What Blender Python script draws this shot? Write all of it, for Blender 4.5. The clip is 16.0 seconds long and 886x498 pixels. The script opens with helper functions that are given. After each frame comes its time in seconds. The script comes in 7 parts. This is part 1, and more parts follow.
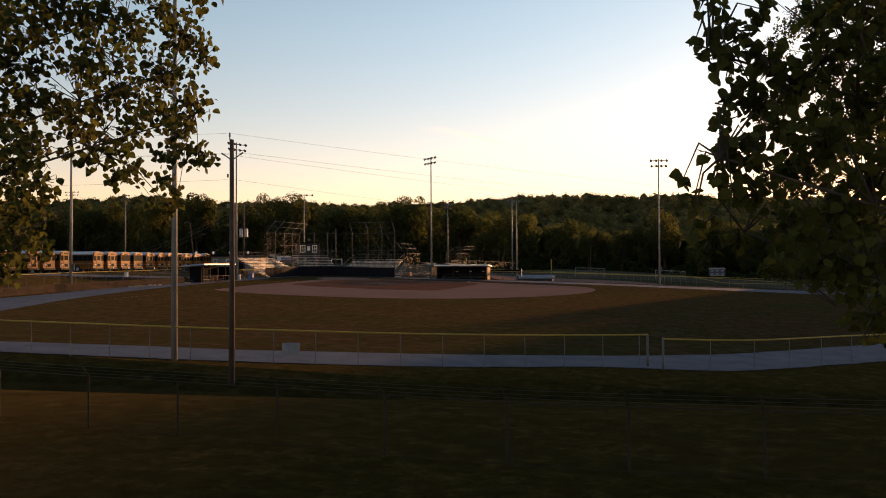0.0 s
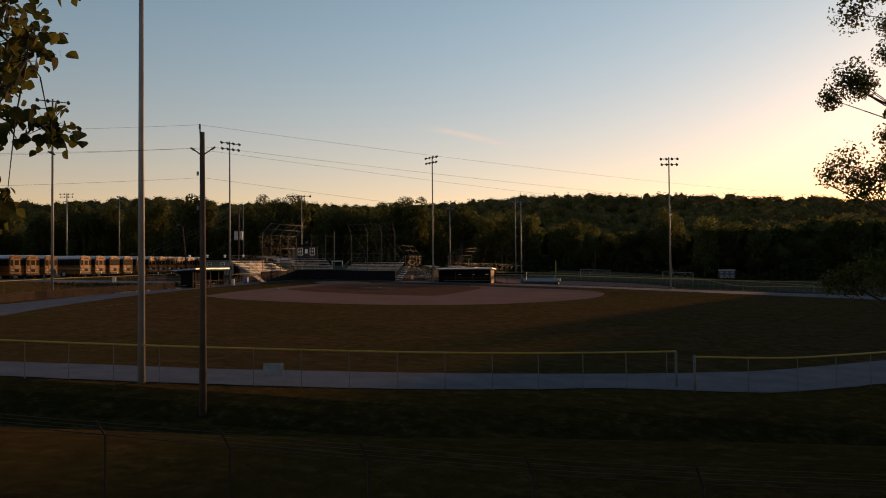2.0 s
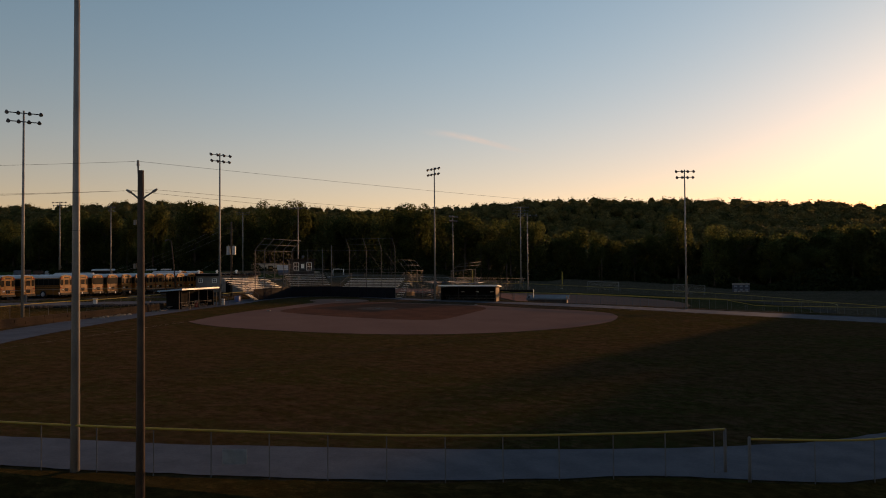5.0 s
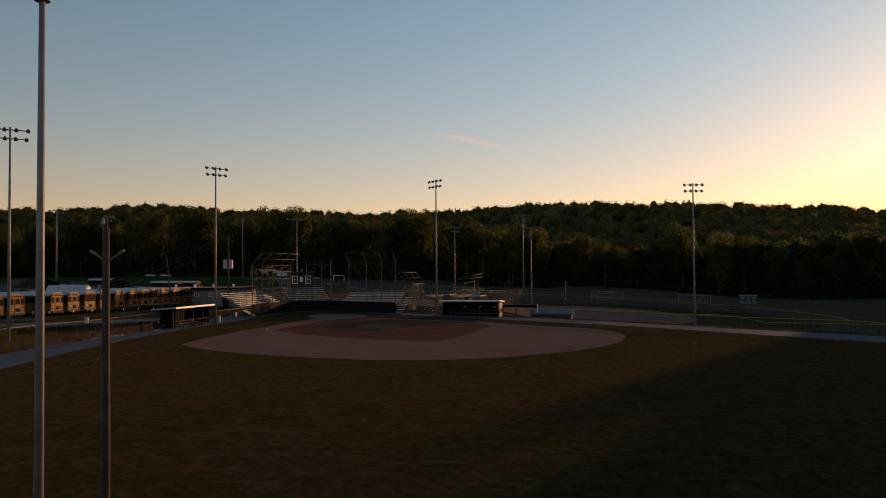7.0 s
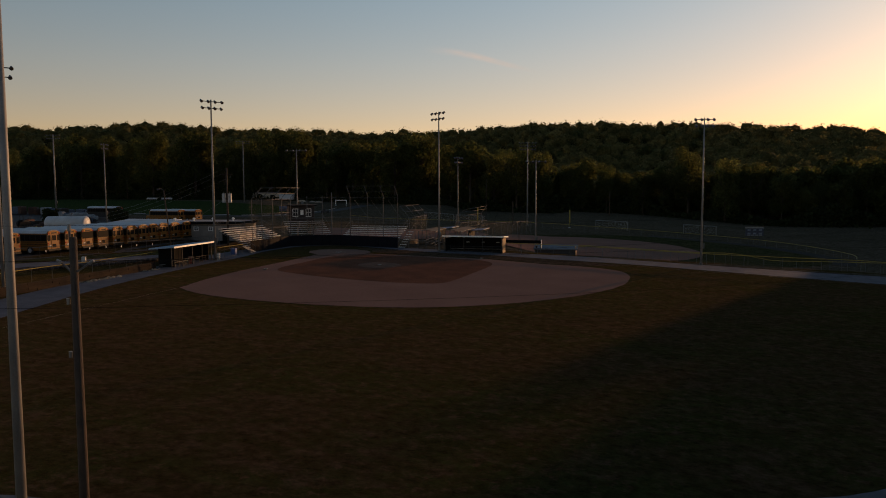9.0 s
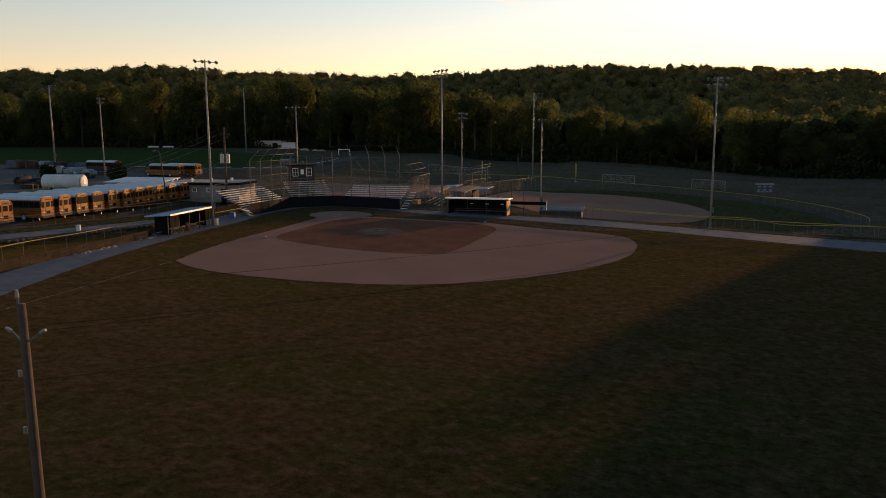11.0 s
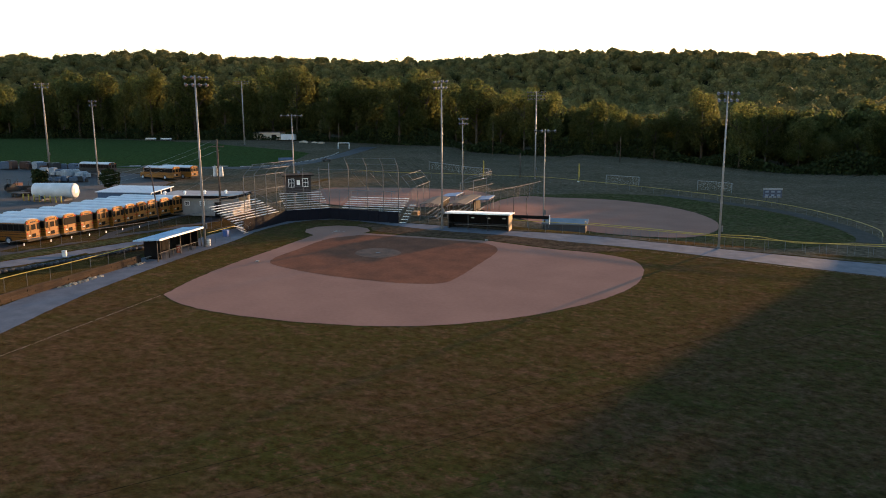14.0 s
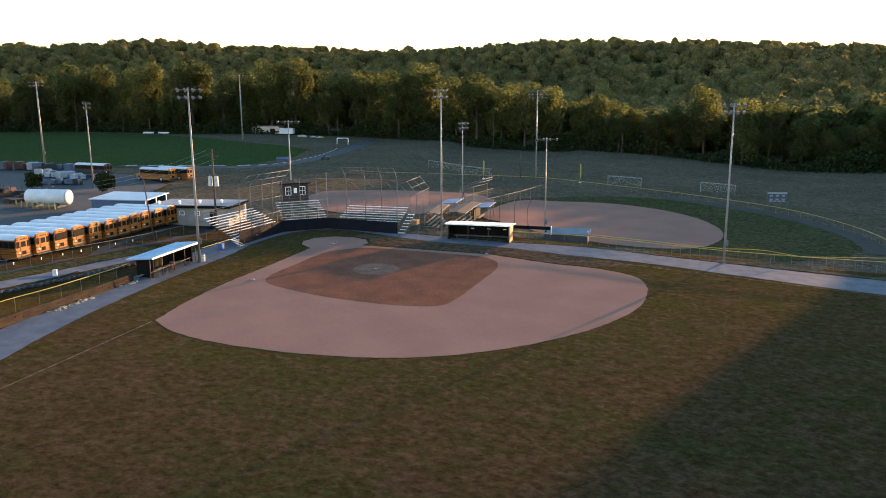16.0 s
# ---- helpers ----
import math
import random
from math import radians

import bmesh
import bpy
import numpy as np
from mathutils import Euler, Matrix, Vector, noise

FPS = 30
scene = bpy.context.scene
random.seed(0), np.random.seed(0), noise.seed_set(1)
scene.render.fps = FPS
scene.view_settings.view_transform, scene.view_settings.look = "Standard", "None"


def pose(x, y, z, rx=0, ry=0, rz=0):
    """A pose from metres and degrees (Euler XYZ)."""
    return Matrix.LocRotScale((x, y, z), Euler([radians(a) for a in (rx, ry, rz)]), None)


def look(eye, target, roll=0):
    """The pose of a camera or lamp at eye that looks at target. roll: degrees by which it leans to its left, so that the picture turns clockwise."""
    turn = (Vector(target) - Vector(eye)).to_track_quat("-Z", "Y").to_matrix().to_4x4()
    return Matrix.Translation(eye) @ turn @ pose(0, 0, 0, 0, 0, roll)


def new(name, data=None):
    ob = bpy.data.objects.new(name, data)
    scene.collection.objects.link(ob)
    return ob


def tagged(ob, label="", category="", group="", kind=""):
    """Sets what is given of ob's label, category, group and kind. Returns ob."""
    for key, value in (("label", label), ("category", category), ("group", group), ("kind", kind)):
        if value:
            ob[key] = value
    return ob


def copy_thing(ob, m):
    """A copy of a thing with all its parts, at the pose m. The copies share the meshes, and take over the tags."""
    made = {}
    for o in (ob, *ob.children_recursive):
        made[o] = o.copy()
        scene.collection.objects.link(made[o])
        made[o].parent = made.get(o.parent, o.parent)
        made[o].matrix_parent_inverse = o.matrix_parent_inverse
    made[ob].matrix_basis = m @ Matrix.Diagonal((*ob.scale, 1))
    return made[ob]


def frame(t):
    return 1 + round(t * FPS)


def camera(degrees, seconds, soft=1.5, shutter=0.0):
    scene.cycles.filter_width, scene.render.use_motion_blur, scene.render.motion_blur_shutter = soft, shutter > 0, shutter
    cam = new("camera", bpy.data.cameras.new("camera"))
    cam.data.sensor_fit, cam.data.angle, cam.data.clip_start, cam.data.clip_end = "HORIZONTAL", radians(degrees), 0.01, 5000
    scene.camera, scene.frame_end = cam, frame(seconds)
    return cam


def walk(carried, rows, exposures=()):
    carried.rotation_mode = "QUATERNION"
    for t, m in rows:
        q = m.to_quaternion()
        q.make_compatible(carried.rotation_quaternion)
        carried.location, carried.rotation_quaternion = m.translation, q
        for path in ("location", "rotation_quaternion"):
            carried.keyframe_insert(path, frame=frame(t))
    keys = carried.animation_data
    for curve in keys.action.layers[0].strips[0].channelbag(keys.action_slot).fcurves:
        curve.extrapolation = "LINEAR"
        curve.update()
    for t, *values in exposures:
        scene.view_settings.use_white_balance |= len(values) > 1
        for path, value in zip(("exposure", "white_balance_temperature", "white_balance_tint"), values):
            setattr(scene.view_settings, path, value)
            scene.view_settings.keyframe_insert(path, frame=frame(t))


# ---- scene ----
cam = camera(60.9, 16.0, 1.0)
PATH = [
    (0, (26.617, -114.082, 2.8), (26.243, -112.118, 2.84), -0.3),
    (0.5, (26.404, -112.953, 2.808), (26.028, -110.99, 2.848), -0.4),
    (1, (26.197, -111.856, 2.835), (25.82, -109.892, 2.875), -0.4),
    (1.5, (25.948, -110.685, 2.951), (25.57, -108.721, 2.991), -0.5),
    (2, (25.762, -109.639, 3.176), (25.383, -107.676, 3.218), -0.5),
    (2.5, (25.586, -108.576, 3.462), (25.205, -106.613, 3.505), -0.4),
    (3, (25.383, -107.467, 3.772), (25.001, -105.504, 3.815), -0.4),
    (3.5, (25.172, -106.376, 4.125), (24.789, -104.414, 4.169), -0.4),
    (4, (25.048, -105.408, 4.443), (24.662, -103.446, 4.49), -0.5),
    (6.5, (24.248, -101.435, 6.979), (23.857, -99.474, 7.031), -0.3),
    (7, (24.147, -100.933, 7.391), (23.756, -98.972, 7.445), -0.4),
    (7.5, (24.096, -100.454, 8.076), (23.703, -98.494, 8.126), -0.3),
    (8, (24.068, -100.025, 8.745), (23.672, -98.065, 8.731), -0.3),
    (8.5, (23.909, -99.454, 9.295), (23.511, -97.496, 9.21), -0.2),
    (9, (23.826, -98.933, 9.829), (23.427, -96.98, 9.668), -0.2),
    (9.5, (23.751, -98.305, 10.417), (23.349, -96.36, 10.18), -0.3),
    (12, (23.523, -95.296, 14.02), (23.112, -93.365, 13.697), -0.2),
    (12.5, (23.406, -94.696, 14.728), (22.996, -92.767, 14.396), -0.3),
    (13, (23.33, -93.984, 15.423), (22.919, -92.057, 15.082), -0.3),
    (13.5, (23.216, -93.266, 16.078), (22.804, -91.34, 15.729), -0.4),
    (14, (23.083, -92.566, 16.844), (22.671, -90.642, 16.486), -0.3),
    (14.5, (22.936, -91.886, 17.674), (22.526, -89.964, 17.306), -0.3),
    (15, (22.802, -91.23, 18.399), (22.391, -89.309, 18.024), -0.3),
    (15.5, (22.793, -90.584, 19.163), (22.382, -88.665, 18.779), -0.3),
    (16, (22.652, -90.054, 19.885), (22.241, -88.137, 19.494), -0.3),
]
walk(cam, [(t, look(eye, target, roll)) for t, eye, target, roll in PATH],
     [(0, 1.0, 8450, 30), (1.5, 0.48, 8150, 27), (3, 0.2, 7850, 26), (7, 0.1, 7700, 25), (9, -0.08, 7650, 24), (9.6, 0.08, 7600, 23), (12, 1.45, 7350, 20), (14, 2.25, 6900, 16), (16, 2.77, 6650, 14)])

from mathutils.geometry import delaunay_2d_cdt

# ---- light ----
SUN_AZ, SUN_EL = 29.5, 6.0          # degrees to the right of +y, and above the level
world = bpy.data.worlds.new("sky")
scene.world = world
world.use_nodes = True
wn = world.node_tree.nodes
sky = wn.new("ShaderNodeTexSky")
sky.sky_type, sky.sun_disc = "NISHITA", False
sky.sun_elevation, sky.sun_rotation = radians(SUN_EL), radians(SUN_AZ)
sky.altitude, sky.air_density, sky.dust_density, sky.ozone_density = 250, 1.0, 0.25, 1.3
wn["Background"].inputs["Strength"].default_value = 0.135
rich = wn.new("ShaderNodeHueSaturation")
rich.inputs["Saturation"].default_value = 1.15
world.node_tree.links.new(sky.outputs["Color"], rich.inputs["Color"])
# dusk haze: the sky turns rosy towards the horizon, all the way round
way, up_, low = wn.new("ShaderNodeTexCoord"), wn.new("ShaderNodeSeparateXYZ"), wn.new("ShaderNodeMapRange")
haze, rosy = wn.new("ShaderNodeMix"), wn.new("ShaderNodeMix")
low.interpolation_type = "SMOOTHSTEP"
low.inputs["From Min"].default_value, low.inputs["From Max"].default_value = 0.0, 0.36
low.inputs["To Min"].default_value, low.inputs["To Max"].default_value = 1.0, 0.0
haze.data_type = rosy.data_type = "RGBA"
rosy.blend_type = "MULTIPLY"
rosy.inputs["Factor"].default_value = 1.0
haze.inputs["A"].default_value, haze.inputs["B"].default_value = (1.05, 1.12, 1.13, 1), (1.14, 0.83, 0.87, 1)
wl = world.node_tree.links.new
wl(way.outputs["Generated"], up_.inputs["Vector"])
wl(up_.outputs["Z"], low.inputs["Value"])
wl(low.outputs["Result"], haze.inputs["Factor"])
wl(rich.outputs["Color"], rosy.inputs["A"])
wl(haze.outputs["Result"], rosy.inputs["B"])
wl(rosy.outputs["Result"], wn["Background"].inputs["Color"])
sun_data = bpy.data.lights.new("sun", "SUN")
sun_data.energy, sun_data.angle, sun_data.color = 3.1, radians(0.9), (1.0, 0.59, 0.28)
sun = new("sun", sun_data)
sun.matrix_world = look((0, 0, 60), (-math.sin(radians(SUN_AZ)) * math.cos(radians(SUN_EL)), -math.cos(radians(SUN_AZ)) * math.cos(radians(SUN_EL)), 60 - math.sin(radians(SUN_EL))))


# ---- materials ----
def mat(name, color, rough=0.8, metal=0.0, color2=None, scale=3.0, fine=40.0, bump=0.0, spec=0.3, island=0.0, objvar=0.0, through_light=0.0, glow=1.0, mottle=0.22, relief=0.05):
    """A surface with a coarse stain, a fine grain and a little relief."""
    m = bpy.data.materials.new(name)
    m.use_nodes = True
    nt, N = m.node_tree, m.node_tree.nodes
    L, b = nt.links.new, N["Principled BSDF"]
    geo = N.new("ShaderNodeNewGeometry")
    n1, n2 = N.new("ShaderNodeTexNoise"), N.new("ShaderNodeTexNoise")
    n1.inputs["Scale"].default_value, n2.inputs["Scale"].default_value = scale, fine
    n1.inputs["Detail"].default_value, n2.inputs["Detail"].default_value = 4, 3
    L(geo.outputs["Position"], n1.inputs["Vector"])
    L(geo.outputs["Position"], n2.inputs["Vector"])
    c2 = color2 or tuple(c * 0.72 for c in color)
    ramp = N.new("ShaderNodeMapRange")
    ramp.inputs["From Min"].default_value, ramp.inputs["From Max"].default_value = 0.35, 0.65
    L(n1.outputs["Fac"], ramp.inputs["Value"])
    mix = N.new("ShaderNodeMix")
    mix.data_type = "RGBA"
    mix.inputs["A"].default_value, mix.inputs["B"].default_value = (*color, 1), (*c2, 1)
    L(ramp.outputs["Result"], mix.inputs["Factor"])
    hsv = N.new("ShaderNodeHueSaturation")
    val = N.new("ShaderNodeMapRange")
    val.inputs["To Min"].default_value, val.inputs["To Max"].default_value = 1 - mottle, 1 + mottle
    if mottle > 0.3:
        val.inputs["From Min"].default_value, val.inputs["From Max"].default_value = 0.3, 0.7
        n2.inputs["Detail"].default_value = 7
    L(n2.outputs["Fac"], val.inputs["Value"])
    last = val.outputs["Result"]
    for amount, sock in ((island, geo.outputs["Random Per Island"]), (objvar, None)):
        if amount:
            if sock is None:
                sock = N.new("ShaderNodeObjectInfo").outputs["Random"]
            r = N.new("ShaderNodeMapRange")
            r.inputs["To Min"].default_value, r.inputs["To Max"].default_value = 1 - amount, 1 + amount
            L(sock, r.inputs["Value"])
            mul = N.new("ShaderNodeMath")
            mul.operation = "MULTIPLY"
            L(last, mul.inputs[0])
            L(r.outputs["Result"], mul.inputs[1])
            last = mul.outputs[0]
    L(last, hsv.inputs["Value"])
    L(mix.outputs["Result"], hsv.inputs["Color"])
    L(hsv.outputs["Color"], b.inputs["Base Color"])
    b.inputs["Roughness"].default_value, b.inputs["Metallic"].default_value = rough, metal
    b.inputs["Specular IOR Level"].default_value = spec
    if bump:
        bp = N.new("ShaderNodeBump")
        bp.inputs["Strength"].default_value = bump
        bp.inputs["Distance"].default_value = relief
        L(n2.outputs["Fac"], bp.inputs["Height"])
        L(bp.outputs["Normal"], b.inputs["Normal"])
    if through_light:
        tr, mx = N.new("ShaderNodeBsdfTranslucent"), N.new("ShaderNodeMixShader")
        thin = N.new("ShaderNodeHueSaturation")
        thin.inputs["Value"].default_value = glow
        L(hsv.outputs["Color"], thin.inputs["Color"])
        L(thin.outputs["Color"], tr.inputs["Color"])
        mx.inputs["Fac"].default_value = through_light
        L(b.outputs["BSDF"], mx.inputs[1])
        L(tr.outputs["BSDF"], mx.inputs[2])
        L(mx.outputs["Shader"], N["Material Output"].inputs["Surface"])
    return m


def mesh_screen(name, color, pitch, wire):
    """Woven wire: diamonds of the given pitch, open between the wires."""
    m = bpy.data.materials.new(name)
    m.use_nodes = True
    N, L = m.node_tree.nodes, m.node_tree.links.new
    b = N["Principled BSDF"]
    b.inputs["Base Color"].default_value, b.inputs["Roughness"].default_value, b.inputs["Metallic"].default_value = (*color, 1), 0.5, 0.6
    co = N.new("ShaderNodeTexCoord")
    sep = N.new("ShaderNodeSeparateXYZ")
    L(co.outputs["UV"], sep.inputs["Vector"])
    on = []
    for op in ("ADD", "SUBTRACT"):
        a = N.new("ShaderNodeMath")
        a.operation = op
        L(sep.outputs["X"], a.inputs[0])
        L(sep.outputs["Y"], a.inputs[1])
        w = N.new("ShaderNodeMath")
        w.operation = "PINGPONG"
        w.inputs[1].default_value = pitch / 2
        L(a.outputs[0], w.inputs[0])
        lt = N.new("ShaderNodeMath")
        lt.operation = "LESS_THAN"
        lt.inputs[1].default_value = wire
        L(w.outputs[0], lt.inputs[0])
        on.append(lt.outputs[0])
    mx = N.new("ShaderNodeMath")
    mx.operation = "MAXIMUM"
    L(on[0], mx.inputs[0])
    L(on[1], mx.inputs[1])
    tr, ms = N.new("ShaderNodeBsdfTransparent"), N.new("ShaderNodeMixShader")
    L(mx.outputs[0], ms.inputs["Fac"])
    L(tr.outputs["BSDF"], ms.inputs[1])
    L(b.outputs["BSDF"], ms.inputs[2])
    L(ms.outputs["Shader"], N["Material Output"].inputs["Surface"])
    return m


def turf(name, green, tan, third, patch_scale, watered=None, sheen=0.0):
    """Mown grass: broad dry patches, tufts, mower streaks and blades' relief; greener within a watered round."""
    m = bpy.data.materials.new(name)
    m.use_nodes = True
    N, L = m.node_tree.nodes, m.node_tree.links.new
    b = N["Principled BSDF"]
    geo = N.new("ShaderNodeNewGeometry")

    def nz(scale, detail, rough, stretch=None, lo=0.35, hi=0.65):
        src = geo.outputs["Position"]
        if stretch:
            mp = N.new("ShaderNodeMapping")
            mp.inputs["Scale"].default_value, mp.inputs["Rotation"].default_value = stretch, (0, 0, radians(18))
            L(src, mp.inputs["Vector"])
            src = mp.outputs["Vector"]
        t = N.new("ShaderNodeTexNoise")
        t.inputs["Scale"].default_value, t.inputs["Detail"].default_value, t.inputs["Roughness"].default_value = scale, detail, rough
        L(src, t.inputs["Vector"])
        r = N.new("ShaderNodeMapRange")
        r.inputs["From Min"].default_value, r.inputs["From Max"].default_value = lo, hi
        L(t.outputs["Fac"], r.inputs["Value"])
        return r.outputs["Result"]

    def mixed(fac, a, c):
        x = N.new("ShaderNodeMix")
        x.data_type = "RGBA"
        for sock, v in (("A", a), ("B", c)):
            if isinstance(v, tuple):
                x.inputs[sock].default_value = (*v, 1)
            else:
                L(v, x.inputs[sock])
        L(fac, x.inputs["Factor"])
        return x.outputs["Result"]

    dry = nz(patch_scale, 7, 0.66, (0.6, 1.0, 1.0), 0.41, 0.62)
    if watered:
        x0, y0, r0, r1 = watered
        dist = N.new("ShaderNodeVectorMath")
        dist.operation = "DISTANCE"
        L(geo.outputs["Position"], dist.inputs[0])
        dist.inputs[1].default_value = (x0, y0, 0)
        rr = N.new("ShaderNodeMapRange")
        rr.interpolation_type = "SMOOTHSTEP"
        rr.inputs["From Min"].default_value, rr.inputs["From Max"].default_value = r0, r1
        rr.inputs["To Min"].default_value, rr.inputs["To Max"].default_value = 0.22, 1.6
        L(dist.outputs["Value"], rr.inputs["Value"])
        ml = N.new("ShaderNodeMath")
        ml.operation, ml.use_clamp = "MULTIPLY", True
        L(dry, ml.inputs[0])
        L(rr.outputs["Result"], ml.inputs[1])
        dry = ml.outputs[0]
    c = mixed(dry, green, tan)
    c = mixed(nz(patch_scale * 6, 6, 0.72, (0.8, 1.0, 1.0), 0.49, 0.66), c, third)
    c = mixed(nz(patch_scale * 16, 6, 0.75, (0.75, 1.0, 1.0), 0.52, 0.70), c, green)
    c = mixed(nz(1.4, 8, 0.78, (0.9, 1.0, 1.0), 0.52, 0.60), c, third)
    clump = nz(0.9, 9, 0.80, (0.7, 1.0, 1.0), 0.48, 0.62)
    c = mixed(clump, c, tuple(0.6 * g_ + 0.4 * t_ * 0.7 for g_, t_ in zip(green, tan)))
    tuft = nz(1.7, 8, 0.78, (0.8, 1.0, 1.0), 0.34, 0.66)
    hs = N.new("ShaderNodeHueSaturation")
    vr = N.new("ShaderNodeMapRange")
    vr.inputs["To Min"].default_value, vr.inputs["To Max"].default_value = 0.30, 1.72
    L(tuft, vr.inputs["Value"])
    L(vr.outputs["Result"], hs.inputs["Value"])
    L(c, hs.inputs["Color"])
    L(hs.outputs["Color"], b.inputs["Base Color"])
    b.inputs["Roughness"].default_value, b.inputs["Specular IOR Level"].default_value = 0.95, 0.0
    b.inputs["Sheen Weight"].default_value, b.inputs["Sheen Roughness"].default_value = sheen, 0.45
    b.inputs["Sheen Tint"].default_value = (1.0, 0.64, 0.26, 1)
    bp = N.new("ShaderNodeBump")
    bp.inputs["Strength"].default_value, bp.inputs["Distance"].default_value = 0.3, 0.06
    L(nz(14.0, 5, 0.75), bp.inputs["Height"])
    L(bp.outputs["Normal"], b.inputs["Normal"])
    return m


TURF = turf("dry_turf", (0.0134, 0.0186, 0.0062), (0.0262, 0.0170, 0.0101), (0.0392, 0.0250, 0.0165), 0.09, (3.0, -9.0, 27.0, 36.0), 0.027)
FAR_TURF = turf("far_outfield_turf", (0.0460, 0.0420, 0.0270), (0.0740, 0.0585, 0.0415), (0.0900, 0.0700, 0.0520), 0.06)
OLIVE_TURF = turf("olive_turf", (0.0270, 0.0330, 0.0135), (0.0450, 0.0410, 0.0200), (0.0560, 0.0450, 0.0270), 0.08)
DEAD_TURF = turf("worn_dead_grass", (0.0400, 0.0290, 0.0180), (0.0860, 0.0530, 0.0350), (0.0680, 0.0410, 0.0270), 0.25)
LITTER = mat("woodland_floor", (0.0172, 0.01548, 0.00774), 0.95, 0, (0.01032, 0.01118, 0.00516), 0.1, 2.0, 0.3, 0.0)
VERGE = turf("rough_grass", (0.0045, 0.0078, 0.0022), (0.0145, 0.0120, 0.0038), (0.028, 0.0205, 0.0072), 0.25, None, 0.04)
GREEN = turf("green_turf", (0.0240, 0.0400, 0.0140), (0.0290, 0.0430, 0.0155), (0.0260, 0.0370, 0.0145), 0.08)
DIRT = mat("infield_clay", (0.194, 0.110, 0.086), 0.95, 0, (0.168, 0.095, 0.075), 0.16, 3.0, 0.06, 0.0, mottle=0.12)
CLAY = mat("brown_infield", (0.134, 0.058, 0.037), 0.95, 0, (0.096, 0.046, 0.031), 0.35, 3.0, 0.6, 0.0, mottle=0.28)
WORN_TRACK = mat("worn_grey_track", (0.056, 0.052, 0.047), 0.95, 0, (0.044, 0.043, 0.038), 0.8, 6.0, 0.2, 0.0)
MOUND_CLAY = mat("packed_mound_clay", (0.180, 0.093, 0.066), 0.95, 0, (0.124, 0.068, 0.050), 0.9, 6.0, 0.2, 0.0, mottle=0.25)
GRAVEL = mat("grey_gravel", (0.093, 0.102, 0.121), 0.95, 0, (0.071, 0.078, 0.094), 0.7, 8.0, 0.4, 0.03)
ASPHALT = mat("worn_asphalt", (0.0120, 0.0155, 0.0208), 0.9, 0, (0.0078, 0.0102, 0.0138), 0.3, 12.0, 0.3)
GALV = mat("galvanised_steel", (0.125, 0.125, 0.127), 0.72, 0.2, (0.090, 0.090, 0.094), 1.2, 30.0, 0.05, 0.2)
POLE_STEEL = mat("grey_pole_steel", (0.215, 0.208, 0.202), 0.55, 0.2, (0.165, 0.160, 0.157), 0.8, 20.0, 0.05, 0.35)
LAMP_BACK = mat("lamp_housing", (0.10, 0.10, 0.11), 0.5, 0.4)
LAMP_GLASS = mat("lamp_reflector", (0.75, 0.75, 0.74), 0.15, 0.9)
OLD_WOOD = mat("weathered_pole_wood", (0.070, 0.048, 0.036), 0.9, 0, (0.042, 0.030, 0.024), 2.0, 25.0, 0.5)
DARK_STEEL = mat("dark_wire", (0.05, 0.05, 0.05), 0.6, 0.4)
WIRE = mat("black_cable", (0.010, 0.010, 0.010), 0.95, 0, None, 3, 40, 0, 0.0)
YELLOW = mat("yellow_cap", (0.2924, 0.215, 0.0344), 0.6, 0, (0.2322, 0.172, 0.0301), 1.5)
CHAIN = mesh_screen("chain_link", (0.06, 0.06, 0.06), 0.1, 0.0006)
OLD_CHAIN = mesh_screen("rusty_chain_link", (0.05, 0.04, 0.03), 0.1, 0.0012)
RUST_STEEL = mat("rusty_dark_steel", (0.0275, 0.021, 0.0175), 0.8, 0.3)
NAVY = mat("navy_padding", (0.0042, 0.0050, 0.0100), 0.75, 0, (0.0030, 0.0036, 0.0070), 1.0, 40.0, 0, 0.12)
BARK = mat("bark", (0.07, 0.055, 0.042), 0.95, 0, (0.04, 0.032, 0.026), 1.5, 14.0, 0.8)
LEAF = mat("broad_leaves", (0.034, 0.043, 0.010), 0.65, 0, (0.054, 0.052, 0.012), 1.3, 8.0, 0, 0.08, 0.4, 0, 0.40, 1.9)
WOODS = mat("woods_foliage", (0.042, 0.045, 0.0165), 0.85, 0, (0.120, 0.098, 0.038), 0.07, 0.5, 0.6, 0.02, 0.22, 0, 0.36, 2.4, 0.36, 0.8)
TREE_LEAF = mat("treeline_foliage", (0.030, 0.038, 0.0120), 0.8, 0, (0.048, 0.050, 0.0165), 0.10, 0.9, 0, 0.04, 0.35, 0.25, 0.5, 2.9)


